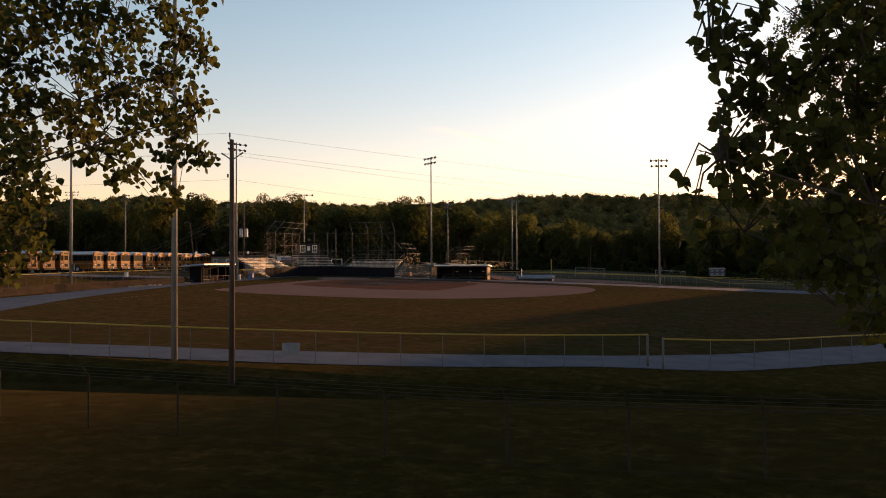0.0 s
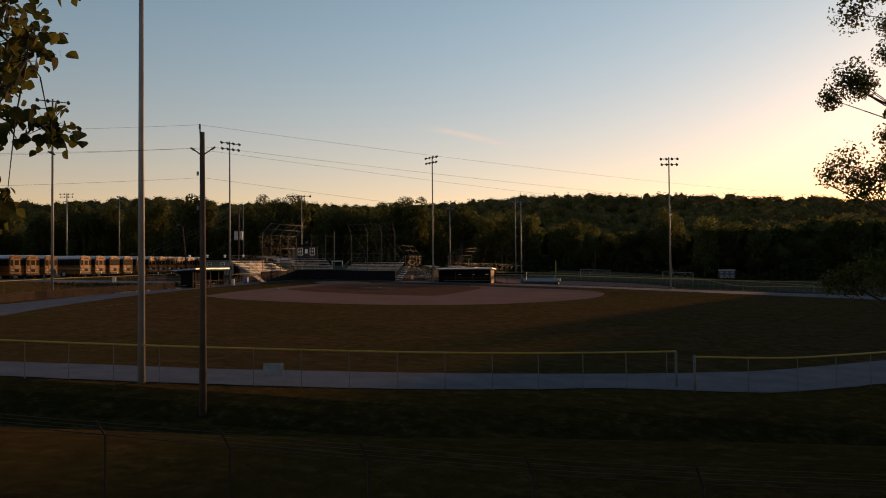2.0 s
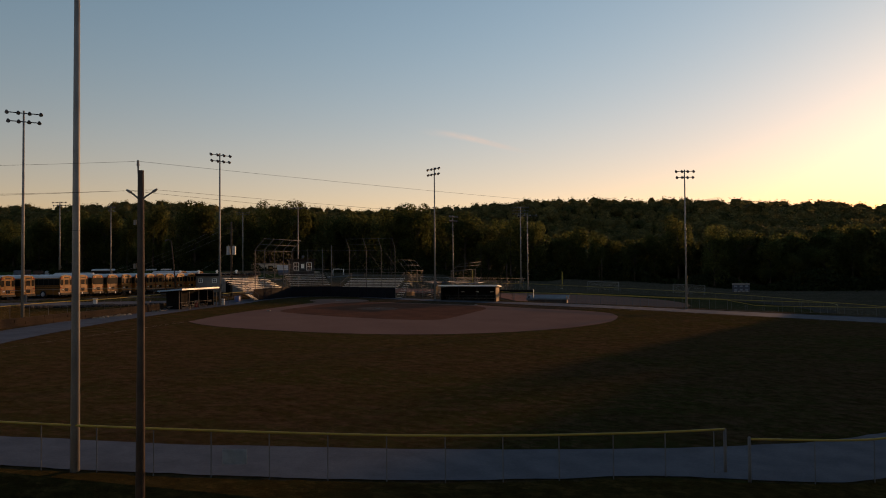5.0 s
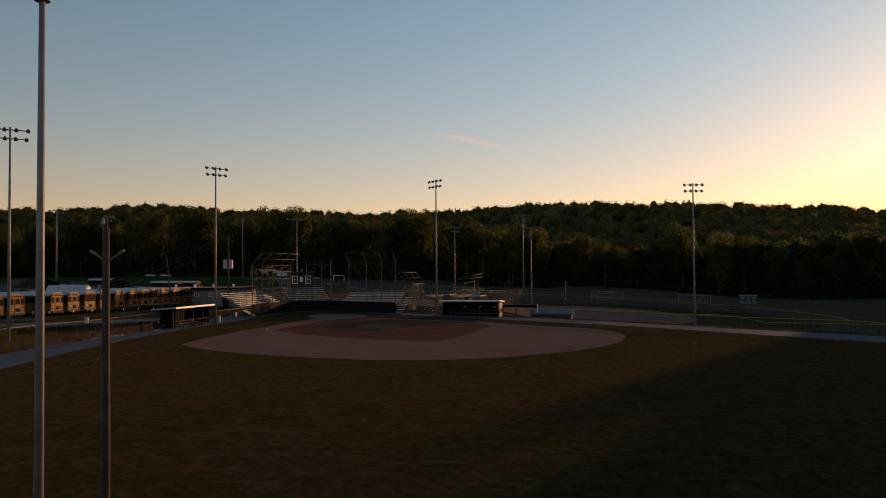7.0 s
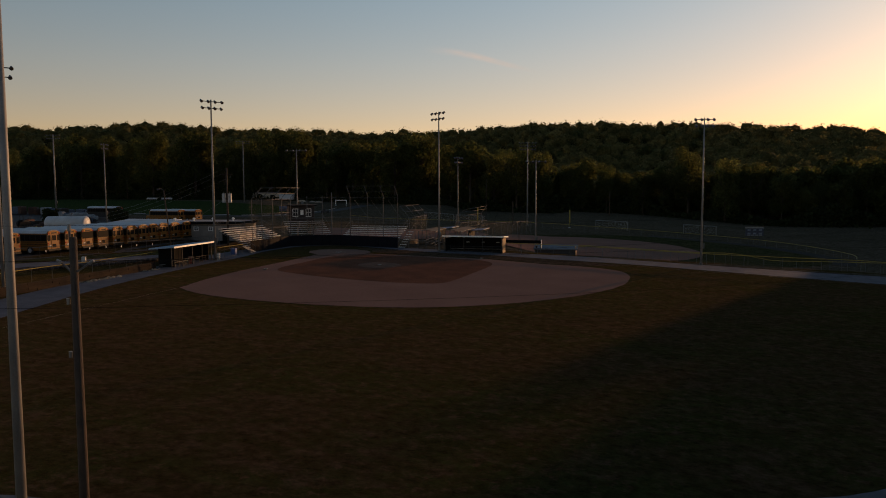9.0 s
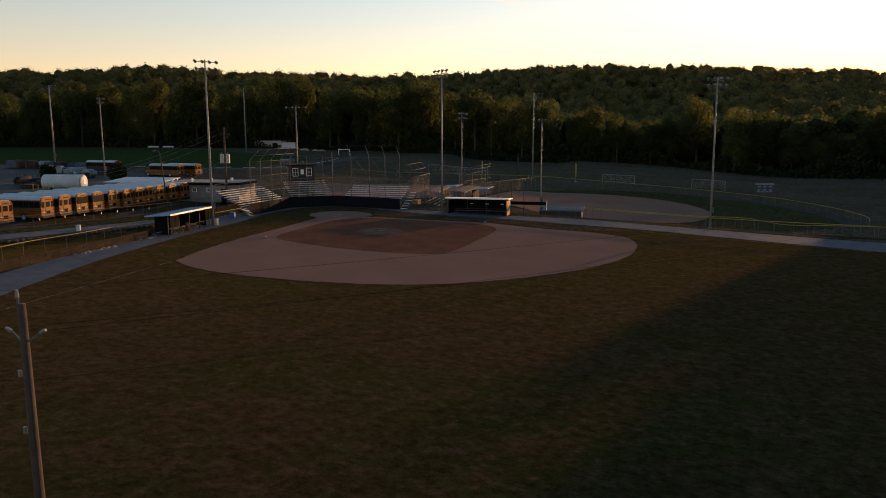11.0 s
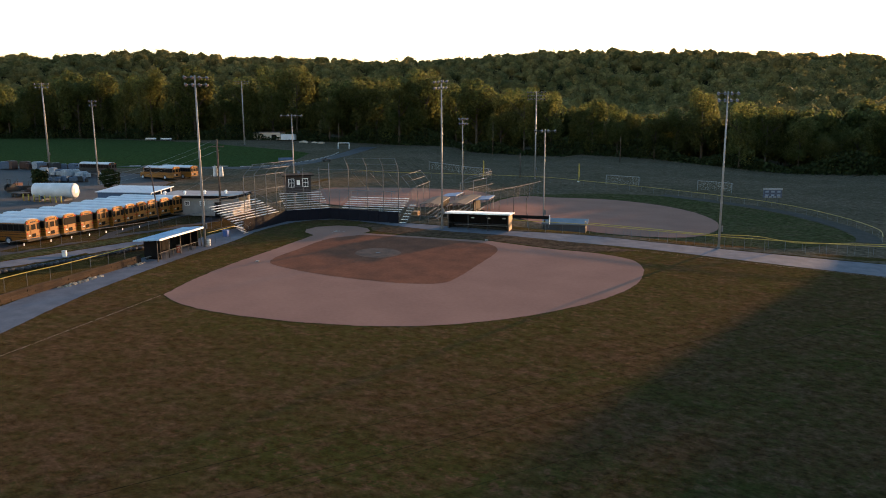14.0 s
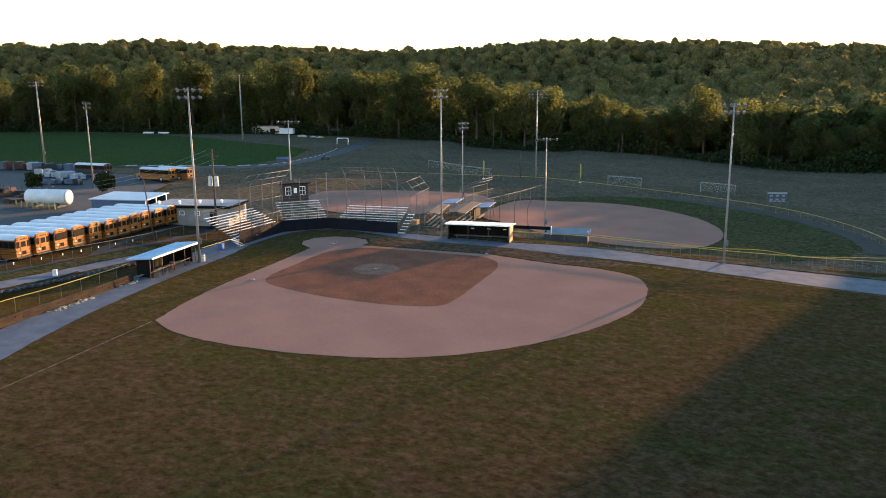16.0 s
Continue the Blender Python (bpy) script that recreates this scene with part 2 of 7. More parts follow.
# ---- building blocks ----
class Build:
    """Vertices and faces of one mesh."""
    def __init__(self):
        self.v, self.f, self.uv = [], [], []

    def add(self, verts, faces):
        o = len(self.v)
        self.v += [tuple(p) for p in verts]
        self.f += [tuple(o + i for i in face) for face in faces]
        return self

    def box(self, c, s, rz=0.0, bevel=0.0):
        cx, cy, cz = c
        hx, hy, hz = s[0] / 2, s[1] / 2, s[2] / 2
        k, q = math.cos(rz), math.sin(rz)
        if bevel <= 0:
            pts = [(x, y, z) for z in (-hz, hz) for x, y in ((-hx, -hy), (hx, -hy), (hx, hy), (-hx, hy))]
            faces = [(3, 2, 1, 0), (4, 5, 6, 7), (0, 1, 5, 4), (1, 2, 6, 5), (2, 3, 7, 6), (3, 0, 4, 7)]
        else:
            e = min(bevel, hx * 0.9, hy * 0.9, hz * 0.9)
            ring = [(-hx + e, -hy), (hx - e, -hy), (hx, -hy + e), (hx, hy - e), (hx - e, hy), (-hx + e, hy), (-hx, hy - e), (-hx, -hy + e)]
            inn = [(-hx + e, -hy + e), (hx - e, -hy + e), (hx - e, -hy + e), (hx - e, hy - e), (hx - e, hy - e), (-hx + e, hy - e), (-hx + e, hy - e), (-hx + e, -hy + e)]
            pts = [(*p, -hz) for p in inn] + [(*p, -hz + e) for p in ring] + [(*p, hz - e) for p in ring] + [(*p, hz) for p in inn]
            faces = [(8 * r + i, 8 * r + (i + 1) % 8, 8 * r + 8 + (i + 1) % 8, 8 * r + 8 + i) for r in range(3) for i in range(8)]
            faces += [(7, 5, 3, 1), (25, 27, 29, 31)]
        return self.add([(cx + x * k - y * q, cy + x * q + y * k, cz + z) for x, y, z in pts], faces)

    def tube(self, path, r0, r1=None, n=6, cap=True):
        r1 = r0 if r1 is None else r1
        path = [Vector(p) for p in path]
        pts, m = [], len(path)
        for i, p in enumerate(path):
            d = (path[min(i + 1, m - 1)] - path[max(i - 1, 0)]).normalized()
            side = d.cross(Vector((0, 0, 1)) if abs(d.z) < 0.95 else Vector((0, 1, 0))).normalized()
            up = side.cross(d)
            r = r0 + (r1 - r0) * i / max(1, m - 1)
            pts += [p + r * (math.cos(a) * side + math.sin(a) * up) for a in (2 * math.pi * k / n for k in range(n))]
        faces = [(i * n + k, i * n + (k + 1) % n, (i + 1) * n + (k + 1) % n, (i + 1) * n + k) for i in range(m - 1) for k in range(n)]
        if cap:
            faces += [tuple(range(n - 1, -1, -1)), tuple((m - 1) * n + k for k in range(n))]
        return self.add(pts, faces)

    def extrude(self, outline, a, b, axis="x"):
        """A prism of an outline: pairs (p, q) across the axis."""
        n = len(outline)
        place = {"x": lambda t, p, q: (t, p, q), "y": lambda t, p, q: (p, t, q), "z": lambda t, p, q: (p, q, t)}[axis]
        pts = [place(a, p, q) for p, q in outline] + [place(b, p, q) for p, q in outline]
        faces = [(i, (i + 1) % n, n + (i + 1) % n, n + i) for i in range(n)] + [tuple(range(n - 1, -1, -1)), tuple(range(n, 2 * n))]
        return self.add(pts, faces)

    def sheet(self, path, lo, hi):
        """An upright strip with metres as its UV, for wire mesh."""
        run = 0.0
        for i in range(len(path) - 1):
            (x0, y0), (x1, y1) = path[i][:2], path[i + 1][:2]
            g0, g1 = (path[i][2], path[i + 1][2]) if len(path[i]) > 2 else (0, 0)
            d = math.hypot(x1 - x0, y1 - y0)
            self.add([(x0, y0, g0 + lo), (x1, y1, g1 + lo), (x1, y1, g1 + hi), (x0, y0, g0 + hi)], [(0, 1, 2, 3)])
            self.uv += [(run, lo), (run + d, lo), (run + d, hi), (run, hi)]
            run += d
        return self

    def mesh(self, name, material, smooth=False):
        me = bpy.data.meshes.new(name)
        me.from_pydata(self.v, [], self.f)
        if self.uv:
            layer = me.uv_layers.new(name="metres")
            for k, uv in enumerate(self.uv):
                layer.data[k].uv = uv
        me.materials.append(material)
        if smooth:
            for p in me.polygons:
                p.use_smooth = True
        else:
            bm = bmesh.new()
            bm.from_mesh(me)
            bmesh.ops.recalc_face_normals(bm, faces=bm.faces)
            bm.to_mesh(me)
            bm.free()
        me.update()
        return me


def part(name, build, material, parent=None, label="", smooth=False):
    ob = new(name, build if isinstance(build, bpy.types.Mesh) else build.mesh(name, material, smooth))
    ob.parent = parent
    return tagged(ob, label)


def thing(name, label, category, m=None, group="", kind=""):
    ob = new(name)
    ob.matrix_basis = m or Matrix()
    return tagged(ob, label, category, group, kind)


def step(a, b, v):
    t = min(1.0, max(0.0, (v - a) / (b - a)))
    return t * t * (3 - 2 * t)


def field_height(x, y):
    """The graded ground: the ball field tilts to the outfield and to third base, a bank falls to the far field, the bus yard lies higher."""
    xc, yc = min(max(x, -32), 75), min(max(y, -79), 18)
    z = -0.024 - 0.0264 * xc + 0.0230 * yc + 0.00014 * xc * yc
    z -= 0.006 * min(max(0, y - 25), 115) * step(-52, -23, x)
    lip = 17.3 - 0.19 * (x - 8)
    far = -1.3 - 0.03 * (min(max(x, -10), 75) - 30) + (0.008 - 0.013 * step(35, 90, x)) * (min(y, 200) - 40)
    z += (far - z) * step(lip, lip + 4.0, y) * step(6, 15, x)
    yard = 1.85 + 0.035 * min(max(0, -70 - x), 60) + 0.005 * min(max(0, y - 60), 140)
    z += (yard - z) * step(-29.5, -40, x) * step(-75, -50, y)
    z += (-2.3 - z) * step(-80, -86, y)
    z -= 0.9 * math.exp(-((y + 83.6 - 0.12 * (x - 10) * step(8, 30, x)) / 2.2) ** 2)
    return z + 0.45 * step(-85, -92, y)


def hill(x, y):
    """The wooded ridge: the edge lies nearer on the right, and the crest about a kilometre off."""
    foot = 225 - 70 * step(-60, 90, x) + 25 * step(-150, -260, x)
    u = step(foot, 850, y)
    crest = 71 - 6 * step(-20, 160, x) - 5 * step(130, 260, x) - 30 * step(300, 560, x) + 9 * step(-430, -760, x) + 4.5 * step(250, -400, x) - 8.5 * math.exp(-((x + 255) / 150) ** 2) + 3.5 * math.exp(-((x - 95) / 40) ** 2)
    side = 1 + 0.04 * math.sin(x * 0.011 + 1.0) + 0.03 * math.sin(x * 0.023 + y * 0.01)
    lift = 10 * step(150, 330, y) * step(40, 160, x) * step(420, 250, x)
    return crest * (0.35 * u + 0.65 * u * u) * side + lift


def ground_height(x, y):
    return field_height(x, y) + hill(x, y)


# ---- ground ----
def axis_steps(lo, hi, fine_lo, fine_hi, fine, grow):
    out, d = [], fine
    v = fine_lo
    while v <= fine_hi:
        out.append(v)
        v += fine
    v, d = out[-1], fine
    while v < hi:
        d *= grow
        v += d
        out.append(v)
    v, d = fine_lo, fine
    while v > lo:
        d *= grow
        v -= d
        out.insert(0, v)
    return out


gx, gy = axis_steps(-3500, 3500, -60, 70, 1.5, 1.09), axis_steps(-1200, 4500, -110, 60, 1.5, 1.08)
b = Build()
b.v = [(x, y, ground_height(x, y)) for y in gy for x in gx]
nx = len(gx)
b.f = [(j * nx + i, j * nx + i + 1, (j + 1) * nx + i + 1, (j + 1) * nx + i) for j in range(len(gy) - 1) for i in range(nx - 1)]
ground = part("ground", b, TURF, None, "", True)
ground.data.materials.append(LITTER)
for f in ground.data.polygons:
    if f.center.y > 190 and ground_height(f.center.x, f.center.y) > field_height(f.center.x, f.center.y) + 2.0:
        f.material_index = 1
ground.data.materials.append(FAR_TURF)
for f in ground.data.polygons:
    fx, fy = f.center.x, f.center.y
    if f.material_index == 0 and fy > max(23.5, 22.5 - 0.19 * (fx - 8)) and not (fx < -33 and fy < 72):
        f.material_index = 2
tagged(ground, "dry brown and green mown grass reaching to the wooded hill", "ground", kind="structure")


def smooth_line(points, n=6, closed=False):
    """A soft line through the points."""
    pts, out, m = [Vector((*p, 0)) for p in points], [], len(points)
    for i in range(m if closed else m - 1):
        p0, p1, p2, p3 = (pts[(i + k) % m] if closed else pts[min(max(i + k, 0), m - 1)] for k in (-1, 0, 1, 2))
        for k in range(n):
            t = k / n
            q = 0.5 * (2 * p1 + (p2 - p0) * t + (2 * p0 - 5 * p1 + 4 * p2 - p3) * t * t + (3 * p1 - p0 - 3 * p2 + p3) * t ** 3)
            out.append((q.x, q.y))
    if not closed:
        out.append((pts[-1].x, pts[-1].y))
    return out


def patch(name, outline, material, lift, label, category, ragged=0.0, cell=1.5):
    """A flat piece of ground that lies on the terrain, cut to an outline."""
    out = []
    m = len(outline)
    for i in range(m):
        (x0, y0), (x1, y1) = outline[i], outline[(i + 1) % m]
        k = max(1, int(math.hypot(x1 - x0, y1 - y0) / 0.5))
        for j in range(k):
            t = j / k
            x, y = x0 + (x1 - x0) * t, y0 + (y1 - y0) * t
            w = ragged * (noise.noise(Vector((x * 0.9, y * 0.9, 3))) + 0.6 * noise.noise(Vector((x * 3.1, y * 3.1, 9))))
            nxx, nyy = (y1 - y0), -(x1 - x0)
            d = math.hypot(nxx, nyy) or 1
            out.append((x + w * nxx / d, y + w * nyy / d))
    xs, ys = [p[0] for p in out], [p[1] for p in out]
    pts, k = [Vector(p) for p in out], len(out)
    for gx_ in np.arange(min(xs) + cell, max(xs), cell * 2):
        for gy_ in np.arange(min(ys) + cell, max(ys), cell * 2):
            pts.append(Vector((float(gx_), float(gy_))))
    flat, _, tris, _, _, _ = delaunay_2d_cdt(pts, [(i, (i + 1) % k) for i in range(k)], [], 1, 1e-5)
    bm = bmesh.new()
    vs = [bm.verts.new((p[0], p[1], 0)) for p in flat]
    for tri in tris:
        bm.faces.new([vs[q] for q in tri])
    bmesh.ops.recalc_face_normals(bm, faces=bm.faces)
    for v in bm.verts:
        v.co.z = ground_height(v.co.x, v.co.y) + lift
    if sum(f.normal.z for f in bm.faces) < 0:
        bmesh.ops.reverse_faces(bm, faces=bm.faces)
    me = bpy.data.meshes.new(name)
    bm.to_mesh(me)
    bm.free()
    me.materials.append(material)
    return tagged(new(name, me), label, category, kind="structure")


def strip(name, one, two, material, lift, label, category):
    return patch(name, smooth_line(one, 5) + smooth_line(two, 5)[::-1], material, lift, label, category, 0.12)


HOME, BASE_L, BASE_R, MOUND = (-13.4, 6.1), (-15.4, -14.3), (7.7, 6.0), (-3.6, -5.8)
strip("pavement_left", [(-30.5, -66.0), (-28.2, -50.2), (-29.0, -35.8), (-28.8, -20.2), (-28.6, -9.3), (-28.2, 1.0), (-25.1, 11.8), (-19.6, 19.1), (-13.3, 19.1), (-5.7, 15.5)],
      [(-18.0, -66.0), (-22.1, -50.2), (-24.2, -35.9), (-24.7, -26.1), (-24.5, -16.1), (-23.6, -4.8), (-23.6, 3.5), (-21.5, 11.7), (-16.1, 15.6), (-6.3, 12.7)], GRAVEL, 0.035, "grey gravel path beside the first base line", "path")
strip("pavement_right", [(-5.7, 15.5), (1.1, 14.7), (10.1, 13.6), (21.0, 13.1), (29.2, 10.9), (39.4, 8.2), (55.7, 4.6), (86.7, -0.2)],
      [(-6.2, 12.7), (0.8, 10.9), (10.5, 9.9), (18.2, 8.0), (28.9, 5.8), (38.5, 2.7), (53.6, -1.9), (87.7, -10.6)], GRAVEL, 0.03, "grey gravel path beside the third base line", "path")
strip("warning_track", [(-34, -79.0), (-15.0, -77.4), (-6.6, -76.2), (1.7, -75.0), (7.0, -74.4), (12.8, -73.2), (17.5, -72.2), (22.2, -70.9), (26.9, -69.4), (31.0, -67.8), (35.8, -65.3), (43.8, -59.1), (52.0, -52.8), (75.0, -37.0)],
      [(-34, -83.0), (-15.0, -80.8), (-3.7, -79.4), (4.0, -78.7), (8.8, -78.1), (14.2, -77.2), (18.4, -76.3), (22.6, -75.0), (26.9, -73.4), (30.4, -72.9), (34.5, -72.0), (41.1, -67.5), (52.0, -59.6), (78.0, -42.0)], GRAVEL, 0.04, "pale grey gravel warning track along the outfield fence", "track")
dirt_line = smooth_line([(-17.6, -29.9), (-13.9, -32.4), (-8.4, -33.9), (-0.7, -34.3), (7.7, -32.8), (15.1, -28.6), (21.7, -22.0), (26.3, -14.2), (27.8, -6.4), (26.6, -1.1), (21.9, 1.7), (16.4, 2.7), (8.4, 5.5)], 6) + [
    (-9.4, 6.1), (-8.8, 7.7), (-9.9, 9.8), (-12.0, 10.8), (-14.9, 10.6), (-17.1, 8.9), (-17.9, 6.5), (-17.2, 4.4), (-15.3, 2.7), (-16.3, -6.2), (-17.4, -14.3), (-17.9, -19.5), (-18.0, -25.3)]
patch("infield", dirt_line, DIRT, 0.018, "smooth pinkish clay skin of the infield with a curved edge", "infield", 0.12)
inner_line = smooth_line([(-14.2, -13.6), (-10.2, -16.6), (-4.3, -18.5), (2.5, -19.2), (6.8, -18.2), (8.2, -14.9), (9.3, -8.2), (10.3, -2.1), (9.9, 1.5), (7.8, 3.8), (2.9, 4.5), (-4.1, 4.9), (-8.6, 4.7), (-10.6, 3.2), (-12.6, 0.6), (-13.5, -5.2)], 5, True)
patch("infield_grass", inner_line, CLAY, 0.026, "worn reddish brown infield square of short dead grass", "infield", 0.12)
circle = [(MOUND[0] + 2.75 * math.cos(a), MOUND[1] + 2.75 * math.sin(a)) for a in np.linspace(0, 2 * math.pi, 40)[:-1]]
patch("pitching_circle", circle, MOUND_CLAY, 0.036, "round pale clay pitching circle", "mound", 0.08)

patch("worn_grass", smooth_line([(-8.6, 8.4), (-4.0, 6.5), (2.0, 6.2), (8.4, 5.9), (16.4, 3.2), (21.9, 2.2)], 4) + smooth_line([(27.5, 4.6), (18.2, 8.2), (10.5, 10.1), (0.8, 11.1), (-6.0, 12.9), (-11.0, 13.6), (-12.0, 11.6), (-9.6, 10.6)], 4), DEAD_TURF, 0.014, "strip of worn brown dead grass beside the third base line", "grass", 0.35, 0.75)
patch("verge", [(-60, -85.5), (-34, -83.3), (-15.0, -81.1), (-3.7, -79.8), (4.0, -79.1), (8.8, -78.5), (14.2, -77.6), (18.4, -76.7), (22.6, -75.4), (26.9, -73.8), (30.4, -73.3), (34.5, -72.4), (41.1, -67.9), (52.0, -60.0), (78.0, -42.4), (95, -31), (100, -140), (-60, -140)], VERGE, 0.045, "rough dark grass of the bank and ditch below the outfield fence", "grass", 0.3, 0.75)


# ---- light poles ----
def light_pole(label, x, y, top, base=None, turn=0.0, lamps=4, bars=2, back=True, width=3.2, radius=0.16, aim=-1, box=True):
    g = ground_height(x, y) if base is None else base
    root = thing("light_pole", label, "light pole", pose(x, y, g, 0, 0, turn), "sports light poles")
    H = top - g
    part("pole", Build().tube([(0, 0, -0.3), (0, 0, H * 0.5), (0, 0, H)], radius, radius * 0.55, 10), POLE_STEEL, root, "", True)
    if box:
        part("base_collar", Build().tube([(0, 0, -0.1), (0, 0, 0.25)], radius * 1.5, radius * 1.5, 10), GALV, root)
    if box:
        part("control_box", Build().box((radius + 0.1, 0, 2.6), (0.22, 0.3, 0.75), 0, 0.02), GALV, root)
    for k in range(bars):
        z = H - 0.25 - k * 0.85
        w = width * (1.0 if k == 0 else 0.92)
        arm = part("crossarm", Build().tube([(-w / 2, 0, z), (w / 2, 0, z)], 0.055, 0.055, 6), GALV, root)
        for i in range(lamps):
            px = -w / 2 + 0.12 + (w - 0.24) * i / (lamps - 1)
            d = Vector((0, 0.80 * aim, -0.6))
            q = Vector((px, 0.0, z + 0.14))
            part("floodlight", Build().tube([q, q + d * 0.10, q + d * 0.28, q + d * 0.40], 0.09, 0.20, 8), LAMP_BACK, arm, "", True)
            part("lens", Build().tube([q + d * 0.385, q + d * 0.415], 0.18, 0.18, 8), LAMP_GLASS, arm)
    return root


light_pole("tall grey steel light pole beside the first base dugout", -25.15, -8.5, 21.3, None, 60)
light_pole("tall grey steel light pole beside the third base dugout", 0.5, 12.4, 21.2, None, -42)
light_pole("tall grey steel light pole by the third base path", 37.9, 8.9, 19.2, None, 8, width=2.7)
light_pole("tall grey steel light pole behind the first base path", -30.1, -39.0, 21.2, None, 45)
near_pole = light_pole("tall grey steel light pole beside the outfield fence", 5.8, -78.6, 18.2, -2.2, 8, radius=0.17, box=False)
light_pole("light pole with three banks of lamps beyond the far field", 5.8, 101.0, 21.8, None, 8, 6, 3, width=4.6, radius=0.2)
light_pole("short light pole with one bank of lamps by the far field", 14.2, 22.6, 14.2, None, 8, 4, 1, radius=0.12)
light_pole("short light pole with two banks of lamps by the far backstop", -2.4, 44.0, 15.8, None, 60, 4, 2, width=2.4, radius=0.12)
light_pole("light pole with one bank of lamps behind the press box", -27.3, 24.8, 16.6, None, 8, 4, 1, width=3.6, radius=0.13)
light_pole("stadium light pole at the edge of the green field", -118.0, 188.3, 29.3, None, 8, 5, 2, width=5.6, radius=0.28)
light_pole("stadium light pole at the near edge of the green field", -122.0, 83.2, 24.8, None, 8, 4, 2, width=4.0, radius=0.24)
light_pole("slim light pole in the bus yard", -79.7, 45.7, 19.6, None, 80, 3, 2, width=1.8, radius=0.15)
light_pole("stadium light pole at the far corner of the green field", -230.9, 256.2, 33.9, None, 8, 5, 2, width=6.0, radius=0.3)

part("pole_collar", Build().tube([(0, 0, 18.84), (0, 0, 18.97)], 0.26, None, 10), LAMP_BACK, near_pole)
for x in (0.35, 0.75, 1.1):
    part("cable_loop", Build().tube([(x, 0, 19.33), (x + 0.03, 0.02, 19.11), (x + 0.12, 0.02, 19.11), (x + 0.16, 0, 19.33)], 0.012, None, 5), DARK_STEEL, near_pole)


# ---- fences ----
def fence(label, line, height, spacing, cap=None, mid=False, posts_at=None, post_r=0.02, lean=None, fabric=True, category="fence", group="", slats=None):
    """A wire fence on the ground: a line of posts, a top rail and woven mesh."""
    line = smooth_line(line, 8) if len(line) > 2 else [tuple(np.array(line[0]) + (np.array(line[1]) - np.array(line[0])) * k / 12) for k in range(13)]
    root = thing("fence", label, category, pose(line[0][0], line[0][1], ground_height(*line[0])), group)
    ox, oy, oz = root.matrix_basis.translation
    pts = [(x - ox, y - oy, ground_height(x, y) - oz) for x, y in line]
    rail = [(x, y, z + height) for x, y, z in pts]
    part("top_rail", Build().tube(rail, 0.012 if lean else 0.03 if not cap else 0.045, None, 6), cap or (RUST_STEEL if lean else GALV), root, "yellow plastic rail cap" if cap else "", True)
    if mid:
        part("bottom_wire", Build().tube([(x, y, z + 0.08) for x, y, z in pts], 0.005, None, 4), RUST_STEEL if lean else GALV, root)
    if fabric:
        part("wire_mesh", Build().sheet(pts, 0.04, height), OLD_CHAIN if lean else CHAIN, root)
    run, nxt, top = 0.0, 0.0, Build()
    post_mesh = Build().tube([(0, 0, -0.2), (0, 0, height + 0.05)], post_r, None, 6).mesh("post", GALV if post_r < 0.06 else DARK_STEEL)
    if lean:
        post_mesh = Build().tube([(0, 0, -0.2), (0, 0, height)], post_r, None, 6).tube([(0, 0, height - 0.02), (-0.12, -0.16, height + 0.34)], post_r * 0.8, None, 5).mesh("post", RUST_STEEL)
    for x, y in posts_at or ():
        part("post", post_mesh, None, root).location = (x - ox, y - oy, ground_height(x, y) - oz)
    for i in range(0 if posts_at else len(pts) - 1):
        p, q = Vector(pts[i]), Vector(pts[i + 1])
        d = (q - p).length
        while nxt <= run + d:
            ob = part("post", post_mesh, None, root)
            ob.location = p + (q - p) * ((nxt - run) / d)
            nxt += spacing
        run += d
    if lean:
        for k in range(3):
            part("barbed_wire", Build().tube([(x - 0.04 * k - 0.04, y - 0.05 * k - 0.05, z + height + 0.1 + 0.1 * k) for x, y, z in pts], 0.004, None, 4), DARK_STEEL, root)
    return root


fence("outfield wire fence with a yellow cap along the gravel track", [(-36.0, -83.4), (-15.0, -81.0), (-3.7, -79.6), (4.0, -78.9), (8.8, -78.3), (14.2, -77.4), (18.4, -76.5), (22.6, -75.2), (26.9, -73.5), (29.8, -72.1)], 1.72, 2.15, YELLOW)
fence("outfield wire fence with a yellow cap beyond the gate gap", [(30.5, -73.2), (34.5, -72.2), (37.4, -70.4), (41.1, -67.7), (43.8, -65.8), (52.0, -59.8), (64.0, -51.5), (78.0, -42.2)], 1.66, 2.5, YELLOW)
for gx_, gy_ in ((29.8, -72.1), (30.5, -73.2)):
    g = thing("gate_post", "grey steel post at the outfield gate gap", "gate post", pose(gx_, gy_, ground_height(gx_, gy_)), "outfield gate posts")
    part("post", Build().tube([(0, 0, -0.2), (0, 0, 1.7)], 0.06, None, 8), GALV, g, "", True)
    part("cap", Build().tube([(0, 0, 1.7), (0, 0, 1.75)], 0.07, 0.03, 8), GALV, g)
old_posts = [(-7.5, -89.6), (-4.2, -90.5), (-0.9, -91.4), (2.4, -92.3), (5.7, -93.1), (8.95, -93.9), (12.6, -94.75), (15.7, -95.3), (18.8, -95.85), (21.8, -96.4), (24.8, -96.85), (27.5, -97.0), (30.3, -97.0), (33.4, -97.0), (36.5, -97.0), (39.6, -97.0)]
fence("old field fence with barbed wire on leaning arms", old_posts, 1.5, 3.15, None, True, lean=True, post_r=0.028, posts_at=old_posts)
fence("wire fence with a yellow cap above the retaining wall", [(-30.7, -52.6), (-30.4, -35.7), (-29.2, -28.6), (-28.3, -21.7), (-28.1, -18.1)], 1.95, 2.5, YELLOW)
